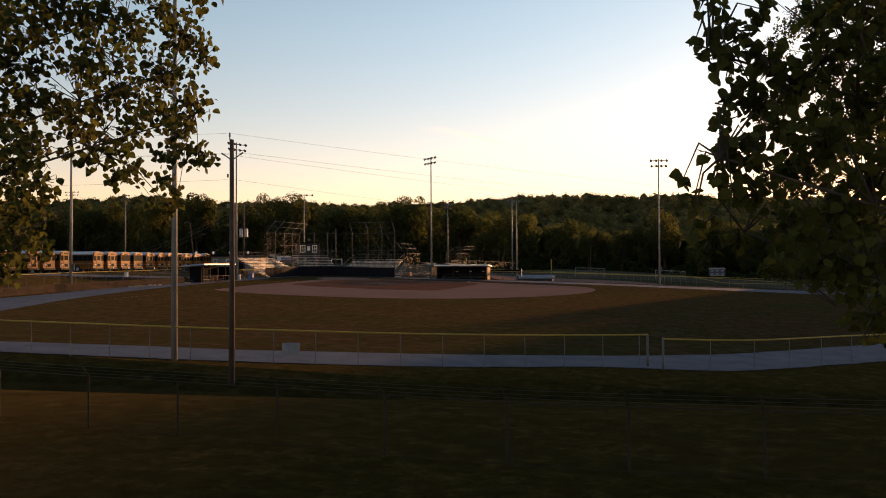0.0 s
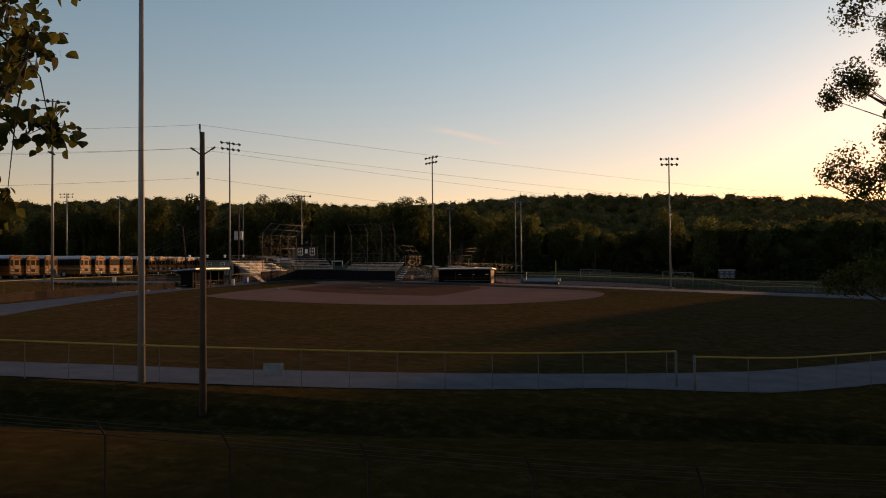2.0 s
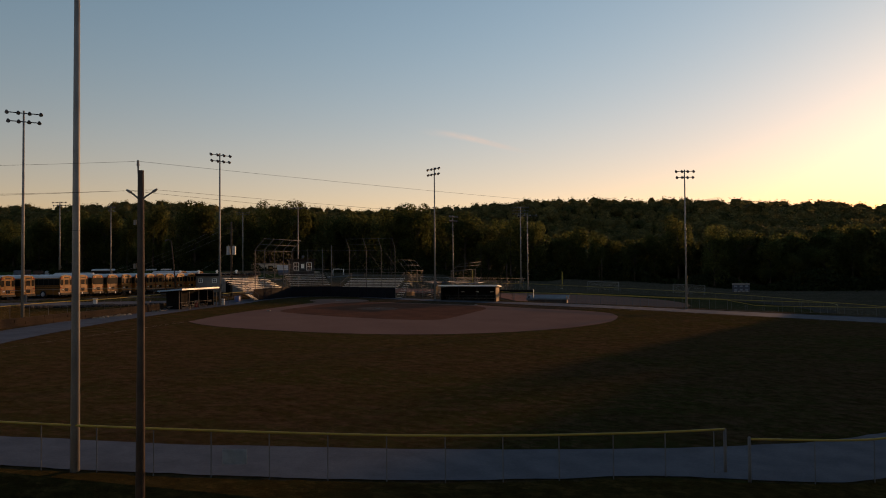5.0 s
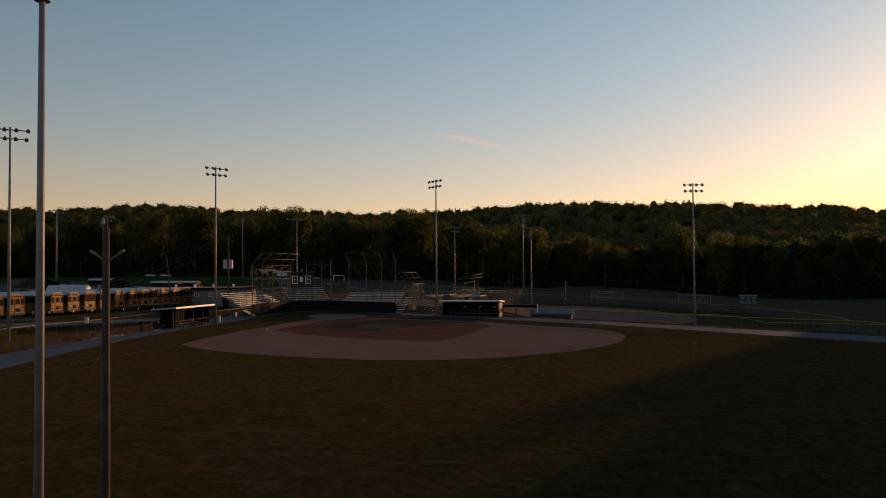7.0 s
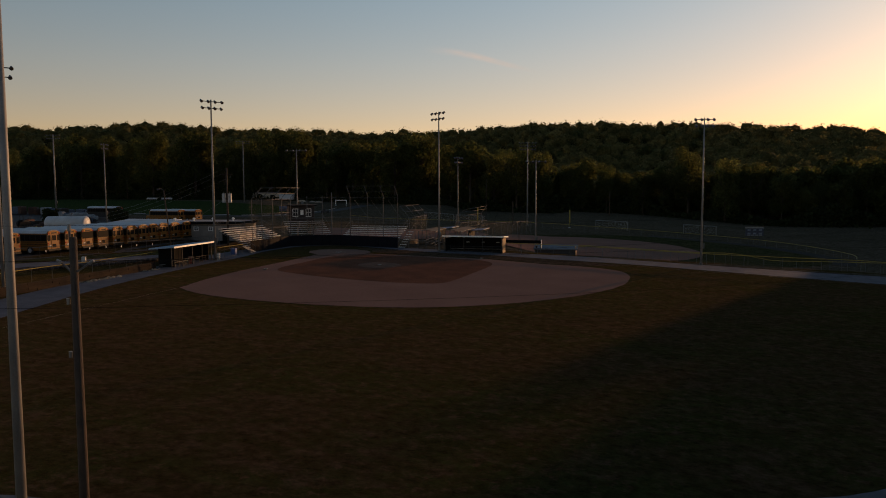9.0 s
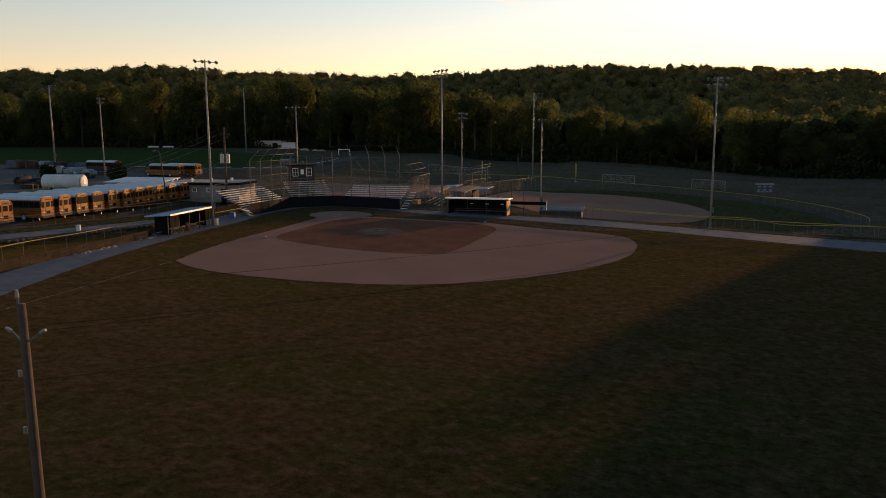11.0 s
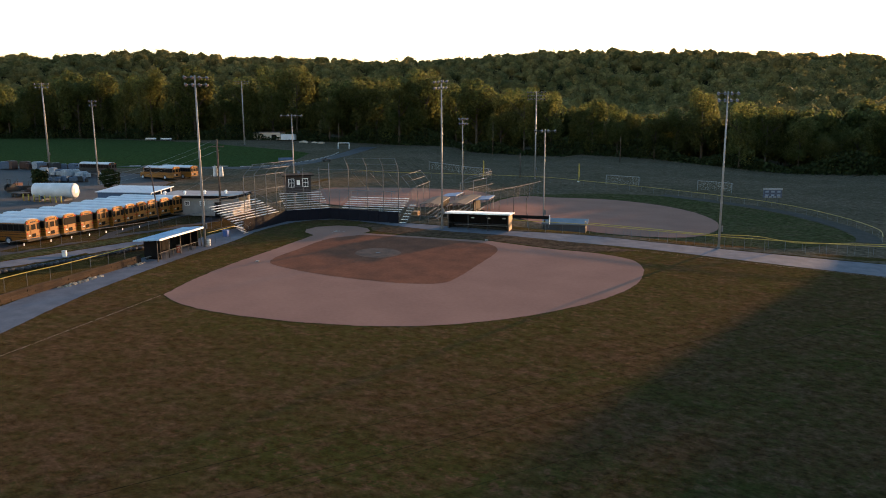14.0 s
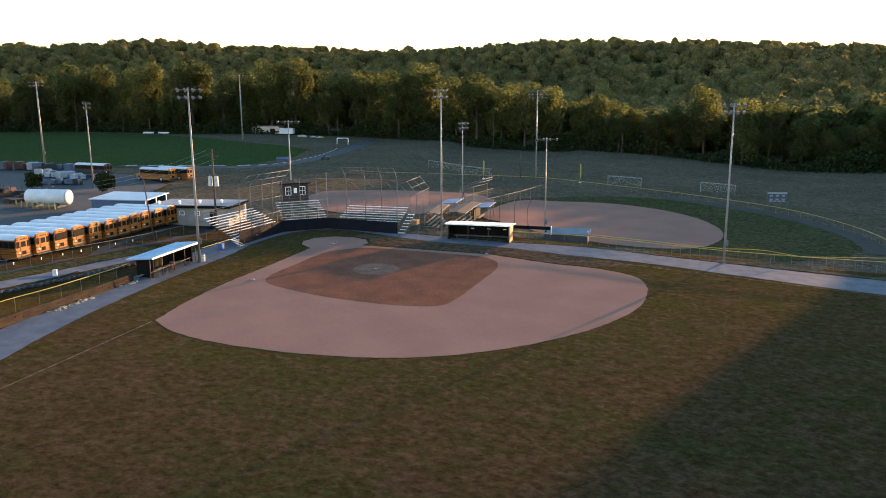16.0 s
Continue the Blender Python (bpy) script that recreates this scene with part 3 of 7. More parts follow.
fence("wire fence with a yellow cap along the third base path", [(10.4, 14.1), (14.5, 13.9), (21.3, 13.4), (29.2, 11.4), (39.4, 9.2), (57.5, 8.2), (88.2, 10.7)], 1.5, 2.4, YELLOW)
fence("second wire fence with a yellow cap by the far field", [(21.3, 14.8), (29.2, 12.7), (39.3, 10.7), (59.0, 15.6), (88.3, 15.8)], 1.5, 2.4, YELLOW)
fence("short wire fence with a yellow cap beside the first base dugout", [(-25.4, -7.5), (-24.5, -1.9)], 1.55, 1.55, YELLOW)
fence("low wire fence with white markers at the bus yard", [(-43.2, -29.7), (-39.9, -21.8), (-37.9, -13.6), (-36.2, -5.5), (-34.9, 3.1), (-34.0, 9.2)], 1.25, 2.7)
fence("curved outfield fence with a yellow cap round the far field", [(-37.5, 83.5), (-26.7, 91.5), (-9.4, 93.2), (7.9, 93.3), (21.7, 86.6), (36.1, 77.8), (49.1, 68.2), (57.6, 58.7), (62.7, 45.0), (64.2, 32.7), (62.4, 24.6)], 1.25, 3.0, YELLOW, post_r=0.022)
fence("tall wire fence running out from the far backstop", [(3.6, 33.1), (7.4, 45.8), (10.5, 60.9)], 3.2, 3.0)
fence("tall wire fence behind the far backstop", [(-0.5, 35.6), (2.4, 49.4)], 3.2, 3.0)
fence("low wire fence between the ball fields", [(-5.2, 16.0), (-2.3, 15.6), (0.6, 15.1)], 1.2, 1.5)

for k, (x, y) in enumerate([(-39.7, -21.7), (-38.8, -18.6), (-38.2, -15.9), (-37.7, -13.4), (-37.3, -10.8), (-36.8, -8.2), (-36.2, -5.5)]):
    g = thing("marker_plate", "small white plate hung on the yard fence", "marker", pose(x + 0.06, y, ground_height(x, y) + 0.75, 0, 0, 14), "white fence markers")
    part("plate", Build().box((0, 0, 0), (0.02, 0.2, 0.26), 0, 0.004), mat("white_plate", (0.60, 0.60, 0.59), 0.6) if k == 0 else bpy.data.materials["white_plate"], g)
    part("hook", Build().tube([(0, 0, 0.12), (0, 0, 0.26)], 0.008, None, 4), DARK_STEEL, g)
sign = thing("outfield_sign", "plain grey-blue board wired to the outfield fence", "sign", pose(11.9, -78.0, ground_height(11.9, -78.0) + 0.45, 0, 0, 9))
SIGN = mat("faded_blue_board", (0.17, 0.20, 0.23), 0.7)
part("board", Build().box((0, 0, 0.4), (0.9, 0.03, 0.55), 0, 0.01), SIGN, sign)
for sx in (-0.4, 0.4):
    part("tie", Build().tube([(sx, 0, 0.62), (sx, 0.02, 0.72)], 0.01, None, 4), DARK_STEEL, sign)

# ---- retaining wall ----
TIMBER = mat("old_timber", (0.040, 0.027, 0.018), 0.9, 0, (0.024, 0.017, 0.013), 0.6, 9.0, 0.5, 0.1, 0, 0.18)
wall_line = smooth_line([(-29.2, -58.0), (-29.9, -46.0), (-29.4, -35.6), (-28.6, -28.9), (-27.8, -21.5), (-27.6, -18.3)], 8)
rw = thing("retaining_wall", "low brown timber retaining wall beside the gravel path", "retaining wall", kind="structure")
for row in range(4):
    for i in range(-(row % 2), len(wall_line) - 1, 2):
        (x0, y0), (x1, y1) = wall_line[max(i, 0)], wall_line[min(i + 2, len(wall_line) - 1)]
        L_ = math.hypot(x1 - x0, y1 - y0)
        ob = part("timber", Build().box((0, 0, 0), (L_ - 0.015, 0.17, 0.212), 0, 0.02), TIMBER, rw)
        xm, ym = (x0 + x1) / 2, (y0 + y1) / 2
        ob.matrix_basis = pose(xm + 0.02 * math.sin(i * 2.1 + row) - 0.025 * row, ym, field_height(xm, ym) + 0.1 + 0.215 * row, 0, math.degrees(math.atan2(field_height(x0, y0) - field_height(x1, y1), L_)), math.degrees(math.atan2(y1 - y0, x1 - x0)))
b = Build()
for i, (x, y) in enumerate(wall_line):
    b.v += [(x - 7.0 * u, y, field_height(x - 7.0 * u, y) + 0.06 + 0.72 * (1 - u) ** 2) for u in (0.0, 0.12, 0.3, 0.55, 0.8, 1.0)]
b.f = [(6 * i + k, 6 * i + 6 + k, 6 * i + 7 + k, 6 * i + 1 + k) for i in range(len(wall_line) - 1) for k in range(5)]
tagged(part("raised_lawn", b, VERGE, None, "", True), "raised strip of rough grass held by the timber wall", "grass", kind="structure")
RUBBLE = mat("pale_rubble", (0.30, 0.25, 0.19), 0.9, 0, None, 3.0, 12.0, 0.3, 0.2, 0, 0.3)
rnd = random.Random(5)
RUB_LINE = (((-28.25, -30.5), (-27.75, -25.3)), ((-27.35, -20.8), (-27.15, -18.4)))
rocks = thing("rubble_heap", "heap of pale broken stone at the foot of the timber wall", "rubble")
for k in range(84):
    t = rnd.random()
    (xa, ya), (xb, yb) = RUB_LINE[0] if k < 58 else RUB_LINE[1]
    x, y = xa + (xb - xa) * t + rnd.uniform(-0.28, 0.35), ya + (yb - ya) * t
    s = rnd.uniform(0.06, 0.20) * (1.25 if k % 9 == 0 else 1)
    bm = bmesh.new()
    bmesh.ops.create_icosphere(bm, subdivisions=1, radius=s)
    for v in bm.verts:
        v.co *= rnd.uniform(0.7, 1.15)
        v.co.z *= 0.7
    me = bpy.data.meshes.new("stone")
    bm.to_mesh(me)
    bm.free()
    me.materials.append(RUBBLE)
    part("stone", me, None, rocks).location = (x, y, field_height(x, y) + s * 0.45)

# ---- dugouts ----
METAL_ROOF = mat("blue_grey_roof_sheet", (0.22, 0.34, 0.46), 0.5, 0.2, (0.18, 0.28, 0.39), 0.6, 8.0)
WHITE_ROOF = mat("white_roof_sheet", (0.80, 0.80, 0.78), 0.5, 0.1, (0.68, 0.68, 0.66), 0.6, 8.0)
BLACK_WALL = mat("black_painted_block", (0.0065, 0.0058, 0.0058), 0.85, 0, (0.0045, 0.0042, 0.0042), 1.0, 40.0, 0, 0.1)
PLY = mat("orange_brown_plywood", (0.36, 0.22, 0.11), 0.8, 0, (0.28, 0.17, 0.09), 2.0, 15.0)
BENCH = mat("grey_bench_board", (0.22, 0.20, 0.18), 0.7, 0.1)


GREY_WALL = mat("dark_grey_sheet", (0.050, 0.046, 0.048), 0.8, 0, (0.036, 0.034, 0.036), 0.8, 8.0)
PEN_ROOF = mat("dull_grey_roof_sheet", (0.095, 0.115, 0.14), 0.65, 0.1, (0.07, 0.085, 0.105), 0.6, 8.0)


def dugout(label, m, length, depth, height, roof, back_h, end_mat, over=0.45, rails=True, ends=1.0, closed=False, inset=0.0):
    """Local x along the open front, y to the back."""
    root = thing("dugout", label, "dugout", m, "dugouts")
    part("back_wall", Build().box(((length + inset) / 2, depth - 0.1, back_h / 2), (length - inset, 0.2, back_h), 0, 0.01), BLACK_WALL, root)
    part("end_wall", Build().box((inset + 0.09, depth - 0.2 - (depth - 0.4) * ends / 2, back_h / 2 - 0.02), (0.18, (depth - 0.4) * ends, back_h - 0.05), 0, 0.01), BLACK_WALL, root)
    part("end_wall", Build().box((length - 0.09, depth - 0.2 - (depth - 0.4) * ends / 2, back_h / 2 - 0.02), (0.18, (depth - 0.4) * ends, back_h - 0.05), 0, 0.01), end_mat, root)
    for bz in range(5):
        part("board", Build().box((length + 0.012, depth - 0.2 - (depth - 0.45) * ends / 2, 0.22 + bz * (back_h - 0.25) / 5), (0.02, (depth - 0.45) * ends, (back_h - 0.3) / 5 - 0.03)), end_mat, root)
    rise = height - back_h
    roof_part = part("roof", Build().extrude([(-over, height), (depth + 0.25, back_h + 0.02), (depth + 0.25, back_h + 0.14), (-over, height + 0.14)], -0.3, length + 0.3, "x"), roof, root)
    k = int(length / 0.4)
    for i in range(k + 1):
        x = -0.28 + (length + 0.56) * i / k
        part("roof_rib", Build().tube([(x, -over, height + 0.15), (x, depth + 0.24, back_h + 0.15)], 0.006 if closed else 0.018, None, 4), roof, roof_part)
    part("fascia", Build().box((length / 2, -over - 0.02, height + 0.06), (length + 0.62, 0.035, 0.2)), roof if closed else WHITE_ROOF, root)
    if closed:
        part("front_wall", Build().box((length / 2, 0.16, height / 2), (length - 0.2, 0.1, height - 0.02), 0, 0.01), GREY_WALL, root)
        for i in range(1, 5):
            part("batten", Build().box((length * i / 5, 0.1, height / 2), (0.06, 0.03, height - 0.05)), GREY_WALL, root)
    n = max(3, int(length / 2.4) + 1)
    for i in range(n):
        x = 0.1 + (length - 0.2) * i / (n - 1)
        part("post", Build().tube([(x, 0, 0), (x, 0, height)], 0.05, None, 8), DARK_STEEL, root, "", True)
    part("bench_seat", Build().box((length / 2, depth - 0.75, 0.45), (length - 0.8, 0.32, 0.05), 0, 0.01), BENCH, root)
    for i in range(4):
        part("bench_leg", Build().box((0.7 + (length - 1.4) * i / 3, depth - 0.75, 0.21), (0.06, 0.28, 0.42)), DARK_STEEL, root)
    if rails:
        rail = part("front_rail", Build().tube([(0, -0.05, 1.0), (length, -0.05, 1.0)], 0.03, None, 6), DARK_STEEL, root)
        part("front_mesh", Build().sheet([(0, -0.05), (length, -0.05)], 0.05, 1.0), CHAIN, root)
        for i in range(7):
            x = length * i / 6
            part("rail_post", Build().tube([(x, -0.05, 0), (x, -0.05, 1.0)], 0.025, None, 6), DARK_STEEL, rail)
    return root


third = dugout("black third base dugout with a white sloping roof", pose(1.2, 13.1, 0.08, 0, 0, -3.5), 8.9, 3.0, 2.45, WHITE_ROOF, 2.2, PLY)
for k, bx in enumerate((3.0, 5.4, 7.7)):
    part("sign_strip", Build().box((bx, 2.78, 1.45), (0.5, 0.02, 0.1)), WHITE_ROOF, third)
dugout("small black bullpen shelter with a grey metal roof", pose(14.35, 20.9, -1.6, 0, 0, -1.5), 6.3, 2.0, 1.7, PEN_ROOF, 2.2, PLY, 0.15, False, 1.0, True)
dugout("open first base dugout with a blue-grey metal roof", pose(-25.75, -17.9, 0.28, 0, 0, 90), 9.6, 2.5, 2.6, METAL_ROOF, 2.35, BLACK_WALL, 0.6, True, 0.9, inset=1.3)
for k, (x, y, c) in enumerate(((-26.3, -12.6, (0.25, 0.05, 0.04)), (-25.0, -8.0, (0.55, 0.55, 0.53)))):
    can = thing("trash_barrel", "red trash barrel in the dugout" if k == 0 else "pale grey trash barrel at the dugout end", "trash can", pose(x, y, field_height(x, y) + 0.03))
    body = part("drum", Build().tube([(0, 0, 0), (0, 0, 0.3), (0, 0, 0.62), (0, 0, 0.9)], 0.27, 0.29, 12), mat("barrel_paint", c, 0.6), can, "", True)
    part("rim", Build().tube([(0, 0, 0.87), (0, 0, 0.92)], 0.305, 0.305, 12), GALV, can)
    for z in (0.3, 0.6):
        part("hoop", Build().tube([(0, 0, z), (0, 0, z + 0.03)], 0.295, 0.295, 12), GALV, body)

# ---- backstop wall, frames and bleachers ----
WA, WB, WC, WD = (-25.0, 1.6), (-23.1, 11.7), (-17.8, 15.9), (-6.7, 15.0)
LATTICE = mat("dark_brown_slats", (0.020, 0.013, 0.011), 0.85, 0, (0.012, 0.009, 0.0085), 1.2, 40.0, 0, 0.1)


def along(a, b, t):
    return (a[0] + (b[0] - a[0]) * t, a[1] + (b[1] - a[1]) * t)


pad = thing("backstop_wall", "low navy padded wall behind home plate", "padded wall")
for a, b, n, m_ in ((WB, WC, 4, NAVY), (WC, WD, 7, NAVY)):
    ang = math.degrees(math.atan2(b[1] - a[1], b[0] - a[0]))
    L_ = math.hypot(b[0] - a[0], b[1] - a[1]) / n
    for i in range(n):
        x, y = along(a, b, (i + 0.5) / n)
        part("wall_pad", Build().box((0, 0, 0.86), (L_ - 0.004, 0.16, 1.68), 0, 0.05), m_, pad).matrix_basis = pose(x, y, field_height(x, y), 0, 0, ang)
slat_fence = thing("slatted_fence", "dark slatted fence, one end coloured brown as sunlit, before the bleacher", "fence")
for i in range(66):
    x, y = along(WA, WB, (i + 0.5) / 66)
    # slats near WA are browner: the sunlit end, put into their colour
    part("slat", Build().box((0, 0, 0.86), (0.135, 0.03, 1.66), 0, 0.008), LATTICE if i < 16 + rnd.uniform(-5, 5) else NAVY, slat_fence).matrix_basis = pose(x, y, field_height(x, y), 0, 0, 79.4 + rnd.uniform(-3, 3))
for z in (0.25, 1.6):
    part("rail", Build().tube([(WA[0] - 0.05, WA[1], z + field_height(*WA)), (WB[0] - 0.05, WB[1], z + field_height(*WB))], 0.03, None, 6), GALV, slat_fence)


def frame_post(parent, x, y, tall, out, bend=1.9):
    """An upright whose top leans over the field."""
    pts = [(x, y, -0.1), (x, y, tall - 1.8), (x + out[0] * 0.12, y + out[1] * 0.12, tall - 1.45), (x + out[0] * bend, y + out[1] * bend, tall)]
    part("upright", Build().tube(pts, 0.052, None, 8), GALV, parent, "", True)


stop = thing("backstop", "tall grey pipe backstop with a leaning top behind home plate", "backstop", pose(0, 0, 0.35))


def stop_rail(a, b, z, out, bend, r):
    """A pipe that links the uprights at one height, set forward by the lean."""
    part("rail", Build().tube([(a[0] + out[0] * bend, a[1] + out[1] * bend, z), (b[0] + out[0] * bend, b[1] + out[1] * bend, z)], r, None, 6), GALV, stop, "", True)


OUT_1, OUT_2 = (0.98, -0.18), (-0.03, -1.0)
for t in (0.065, 0.30, 0.56, 0.795, 1.03):
    x, y = along(WA, WB, t)
    frame_post(stop, x - 0.15, y, 9.6, OUT_1, 1.7)
R0, R1 = (WA[0] - 0.15, WA[1] + 0.6), (WB[0] - 0.15, WB[1] + 0.3)
for z in (3.6, 5.8, 7.85):
    stop_rail(R0, R1, z, OUT_1, 0, 0.034)
stop_rail(R0, R1, 8.75, OUT_1, 0.85, 0.04)
stop_rail(R0, R1, 9.6, OUT_1, 1.7, 0.045)
part("wire_mesh", Build().sheet([(WA[0] - 0.15, WA[1]), (WB[0] - 0.15, WB[1])], 1.4, 7.8), CHAIN, stop)
for t, z in ((0.39, 8.3), (0.76, 8.35), (0.99, 8.9)):
    x, y = along(WB, WC, t)
    part("upright", Build().tube([(x, y + 0.15, 0), (x, y + 0.15, z)], 0.07 if t > 0.9 else 0.045, None, 8), GALV, stop, "", True)
for t in (0.28, 0.55, 0.785, 1.0):
    x, y = along(WC, WD, t)
    frame_post(stop, x, y + 0.15, 9.85, OUT_2, 1.6)
C1 = along(WC, WD, 1.0)
B1, C2 = (WB[0], WB[1] + 0.15), (WC[0], WC[1] + 0.15)
for a, b in ((B1, C2), (C2, (C1[0], C1[1] + 0.15))):
    for z in (4.9, 8.0):
        stop_rail(a, b, z, OUT_2, 0, 0.026)
stop_rail(along(WC, WD, 0.28), C1, 8.95, OUT_2, 0.75, 0.02)
stop_rail(along(WC, WD, 0.28), C1, 9.85, OUT_2, 1.45, 0.026)
part("wire_mesh", Build().sheet([B1, C2, (WD[0], WD[1] + 0.15)], 1.5, 8.0), CHAIN, stop)
for t in (0.14, 0.41, 0.66, 0.9):
    x, y = along(WC, WD, t)
    part("inner_post", Build().tube([(x, y + 0.18, 1.2), (x, y + 0.18, 5.0)], 0.022, None, 6), GALV, stop)
for t in (0.35, 0.6, 0.86):
    x, y = along(WC, WD, t)
    part("brace", Build().tube([(x, y + 0.2, 7.6), (x + 0.9, y + 5.6, 4.2)], 0.022, None, 6), GALV, stop)

ALU = mat("aluminium_plank", (0.60, 0.60, 0.59), 0.38, 0.7, (0.48, 0.48, 0.48), 1.0, 20.0)


def bleacher(label, m, length, rows, first, rise, run, stair=None, plank=None):
    """Local x along the front, y to the back."""
    root = thing("bleacher", label, "bleacher", m, "aluminium bleachers")
    for r in range(rows):
        z, y = first + rise * r, run * r
        part("seat_plank", Build().box((length / 2, y + 0.12, z), (length, 0.27, 0.05), 0, 0.012), plank or ALU, root)
        part("footboard", Build().box((length / 2, y - 0.22, z - 0.33), (length, 0.30, 0.04), 0, 0.012), plank or ALU, root)
    n = max(3, int(length / 2.2))
    for i in range(n + 1):
        x = 0.1 + (length - 0.2) * i / n
        b = Build()
        b.tube([(x, 0, 0), (x, 0, first)], 0.03, None, 4)
        b.tube([(x, -0.2, first - 0.38), (x, run * (rows - 1) + 0.1, first - 0.38 + rise * (rows - 1))], 0.03, None, 4)
        b.tube([(x, run * (rows - 1), 0), (x, run * (rows - 1), first + rise * (rows - 1))], 0.03, None, 4)
        b.tube([(x, run * (rows - 1), 0.1), (x, run * 1.0, first)], 0.022, None, 4)
        part("support_frame", b, GALV, root)
    yb, zb = run * (rows - 1) + 0.35, first + rise * (rows - 1)
    rail = part("back_rail", Build().tube([(0, yb, zb + 1.0), (length, yb, zb + 1.0)], 0.025, None, 6), GALV, root)
    part("mid_rail", Build().tube([(0, yb, zb + 0.5), (length, yb, zb + 0.5)], 0.02, None, 6), GALV, root)
    for i in range(n + 1):
        x = length * i / n
        part("rail_post", Build().tube([(x, yb, zb - 0.3), (x, yb, zb + 1.0)], 0.02, None, 5), GALV, rail)
    for x in (0, length):
        part("side_rail", Build().tube([(x, -0.2, first + 0.75), (x, yb, zb + 1.0)], 0.025, None, 6), GALV, root)
    if stair is not None:
        for k in range(6):
            part("stair_tread", Build().box((stair, -1.5 + 0.26 * k, 0.2 + k * first / 6.5), (1.1, 0.24, 0.04)), ALU, root)
        for s in (-0.55, 0.55):
            part("stair_rail", Build().tube([(stair + s, -1.6, 0.0), (stair + s, -1.6, 0.95), (stair + s, -0.1, first + 0.85)], 0.022, None, 5), GALV, root)
    return root


bleacher("sunlit aluminium bleacher beside the first base fence", pose(-25.55, 1.6, 0.66, 0, 0, 80), 11.0, 10, 1.05, 0.25, 0.54, -0.75)
bleacher("aluminium bleacher below the press box", pose(-23.3, 12.45, 0.8, 0, 0, 38.4), 6.7, 8, 1.62, 0.29, 0.62)
bleacher("aluminium bleacher behind the navy wall", pose(-16.4, 16.45, 0.62, 0, 0, -4.6), 9.7, 7, 1.52, 0.25, 0.70)
side = thing("side_stair", "lit aluminium stair at the bleacher end", "stairs", pose(-6.0, 14.5, 0.47, 0, 0, -4))
for k in range(7):
    part("tread", Build().box((0.05 * k, 0.62 * k + 0.2, 0.22 + 0.36 * k), (0.95, 0.3, 0.05)), ALU, side)
for s in (-0.5, 0.5):
    part("stringer", Build().tube([(s, 0, 0), (s + 0.3, 4.2, 2.5)], 0.04, None, 5), GALV, side)
    part("handrail", Build().tube([(s, 0, 0), (s, 0, 1.0), (s + 0.3, 4.2, 3.5)], 0.025, None, 5), GALV, side)

DARK_SIDING = mat("dark_brown_siding", (0.035, 0.026, 0.024), 0.8, 0, (0.025, 0.02, 0.019), 2.0)
WHITE_PAINT = mat("white_paint", (0.78, 0.77, 0.74), 0.5, 0, (0.70, 0.69, 0.66), 2.0)
GLASS = mat("dark_window_glass", (0.03, 0.035, 0.04), 0.08, 0, None, 2, 20, 0, 0.6)


def window(parent, x, y, z, w, hgt):
    """A white sash window in a wall that faces local -y."""
    fr = part("window", Build().box((x, y - 0.03, z + hgt / 2 + 0.04), (w + 0.16, 0.07, 0.08)).box((x, y - 0.03, z - hgt / 2 - 0.04), (w + 0.16, 0.09, 0.08)).box((x - w / 2 - 0.04, y - 0.03, z), (0.08, 0.07, hgt)).box((x + w / 2 + 0.04, y - 0.03, z), (0.08, 0.07, hgt)), WHITE_PAINT, parent, "white window frame")
    part("pane", Build().box((x, y - 0.008, z + hgt / 4), (w, 0.012, hgt / 2 - 0.02)), GLASS, fr)
    part("pane", Build().box((x, y - 0.008, z - hgt / 4), (w, 0.012, hgt / 2 - 0.02)), GLASS, fr)
    part("sash_bar", Build().box((x, y - 0.03, z), (w, 0.05, 0.05)), WHITE_PAINT, fr)
    part("mullion", Build().box((x, y - 0.028, z), (0.035, 0.04, hgt)), WHITE_PAINT, fr)


pb = thing("press_box", "small dark press box with two white windows above the bleacher", "press box", pose(-26.6, 19.4, 1.05, 0, 0, 30))
for i, (x, y) in enumerate(((0.2, 0.2), (4.0, 0.2), (0.2, 2.4), (4.0, 2.4))):
    part("stilt", Build().box((x, y, 1.6), (0.16, 0.16, 3.2)), OLD_WOOD, pb)
part("walls", Build().box((2.1, 1.3, 4.5), (4.2, 2.6, 2.7), 0, 0.02), DARK_SIDING, pb)
part("roof", Build().extrude([(-0.35, 5.85), (2.95, 5.95), (2.95, 6.1), (-0.35, 6.0)], -0.4, 4.6, "x"), BLACK_WALL, pb)
window(pb, 1.05, 0, 4.75, 0.75, 1.2)
window(pb, 3.25, 0, 4.75, 0.75, 1.2)
part("notice_board", Build().box((2.15, -0.015, 4.8), (0.5, 0.03, 0.8)), WHITE_PAINT, pb, "pale board between the windows")
part("horn_speaker", Build().tube([(2.2, 0.2, 6.15), (2.2, -0.1, 6.35), (2.2, -0.3, 6.45)], 0.08, 0.26, 8), GALV, pb)


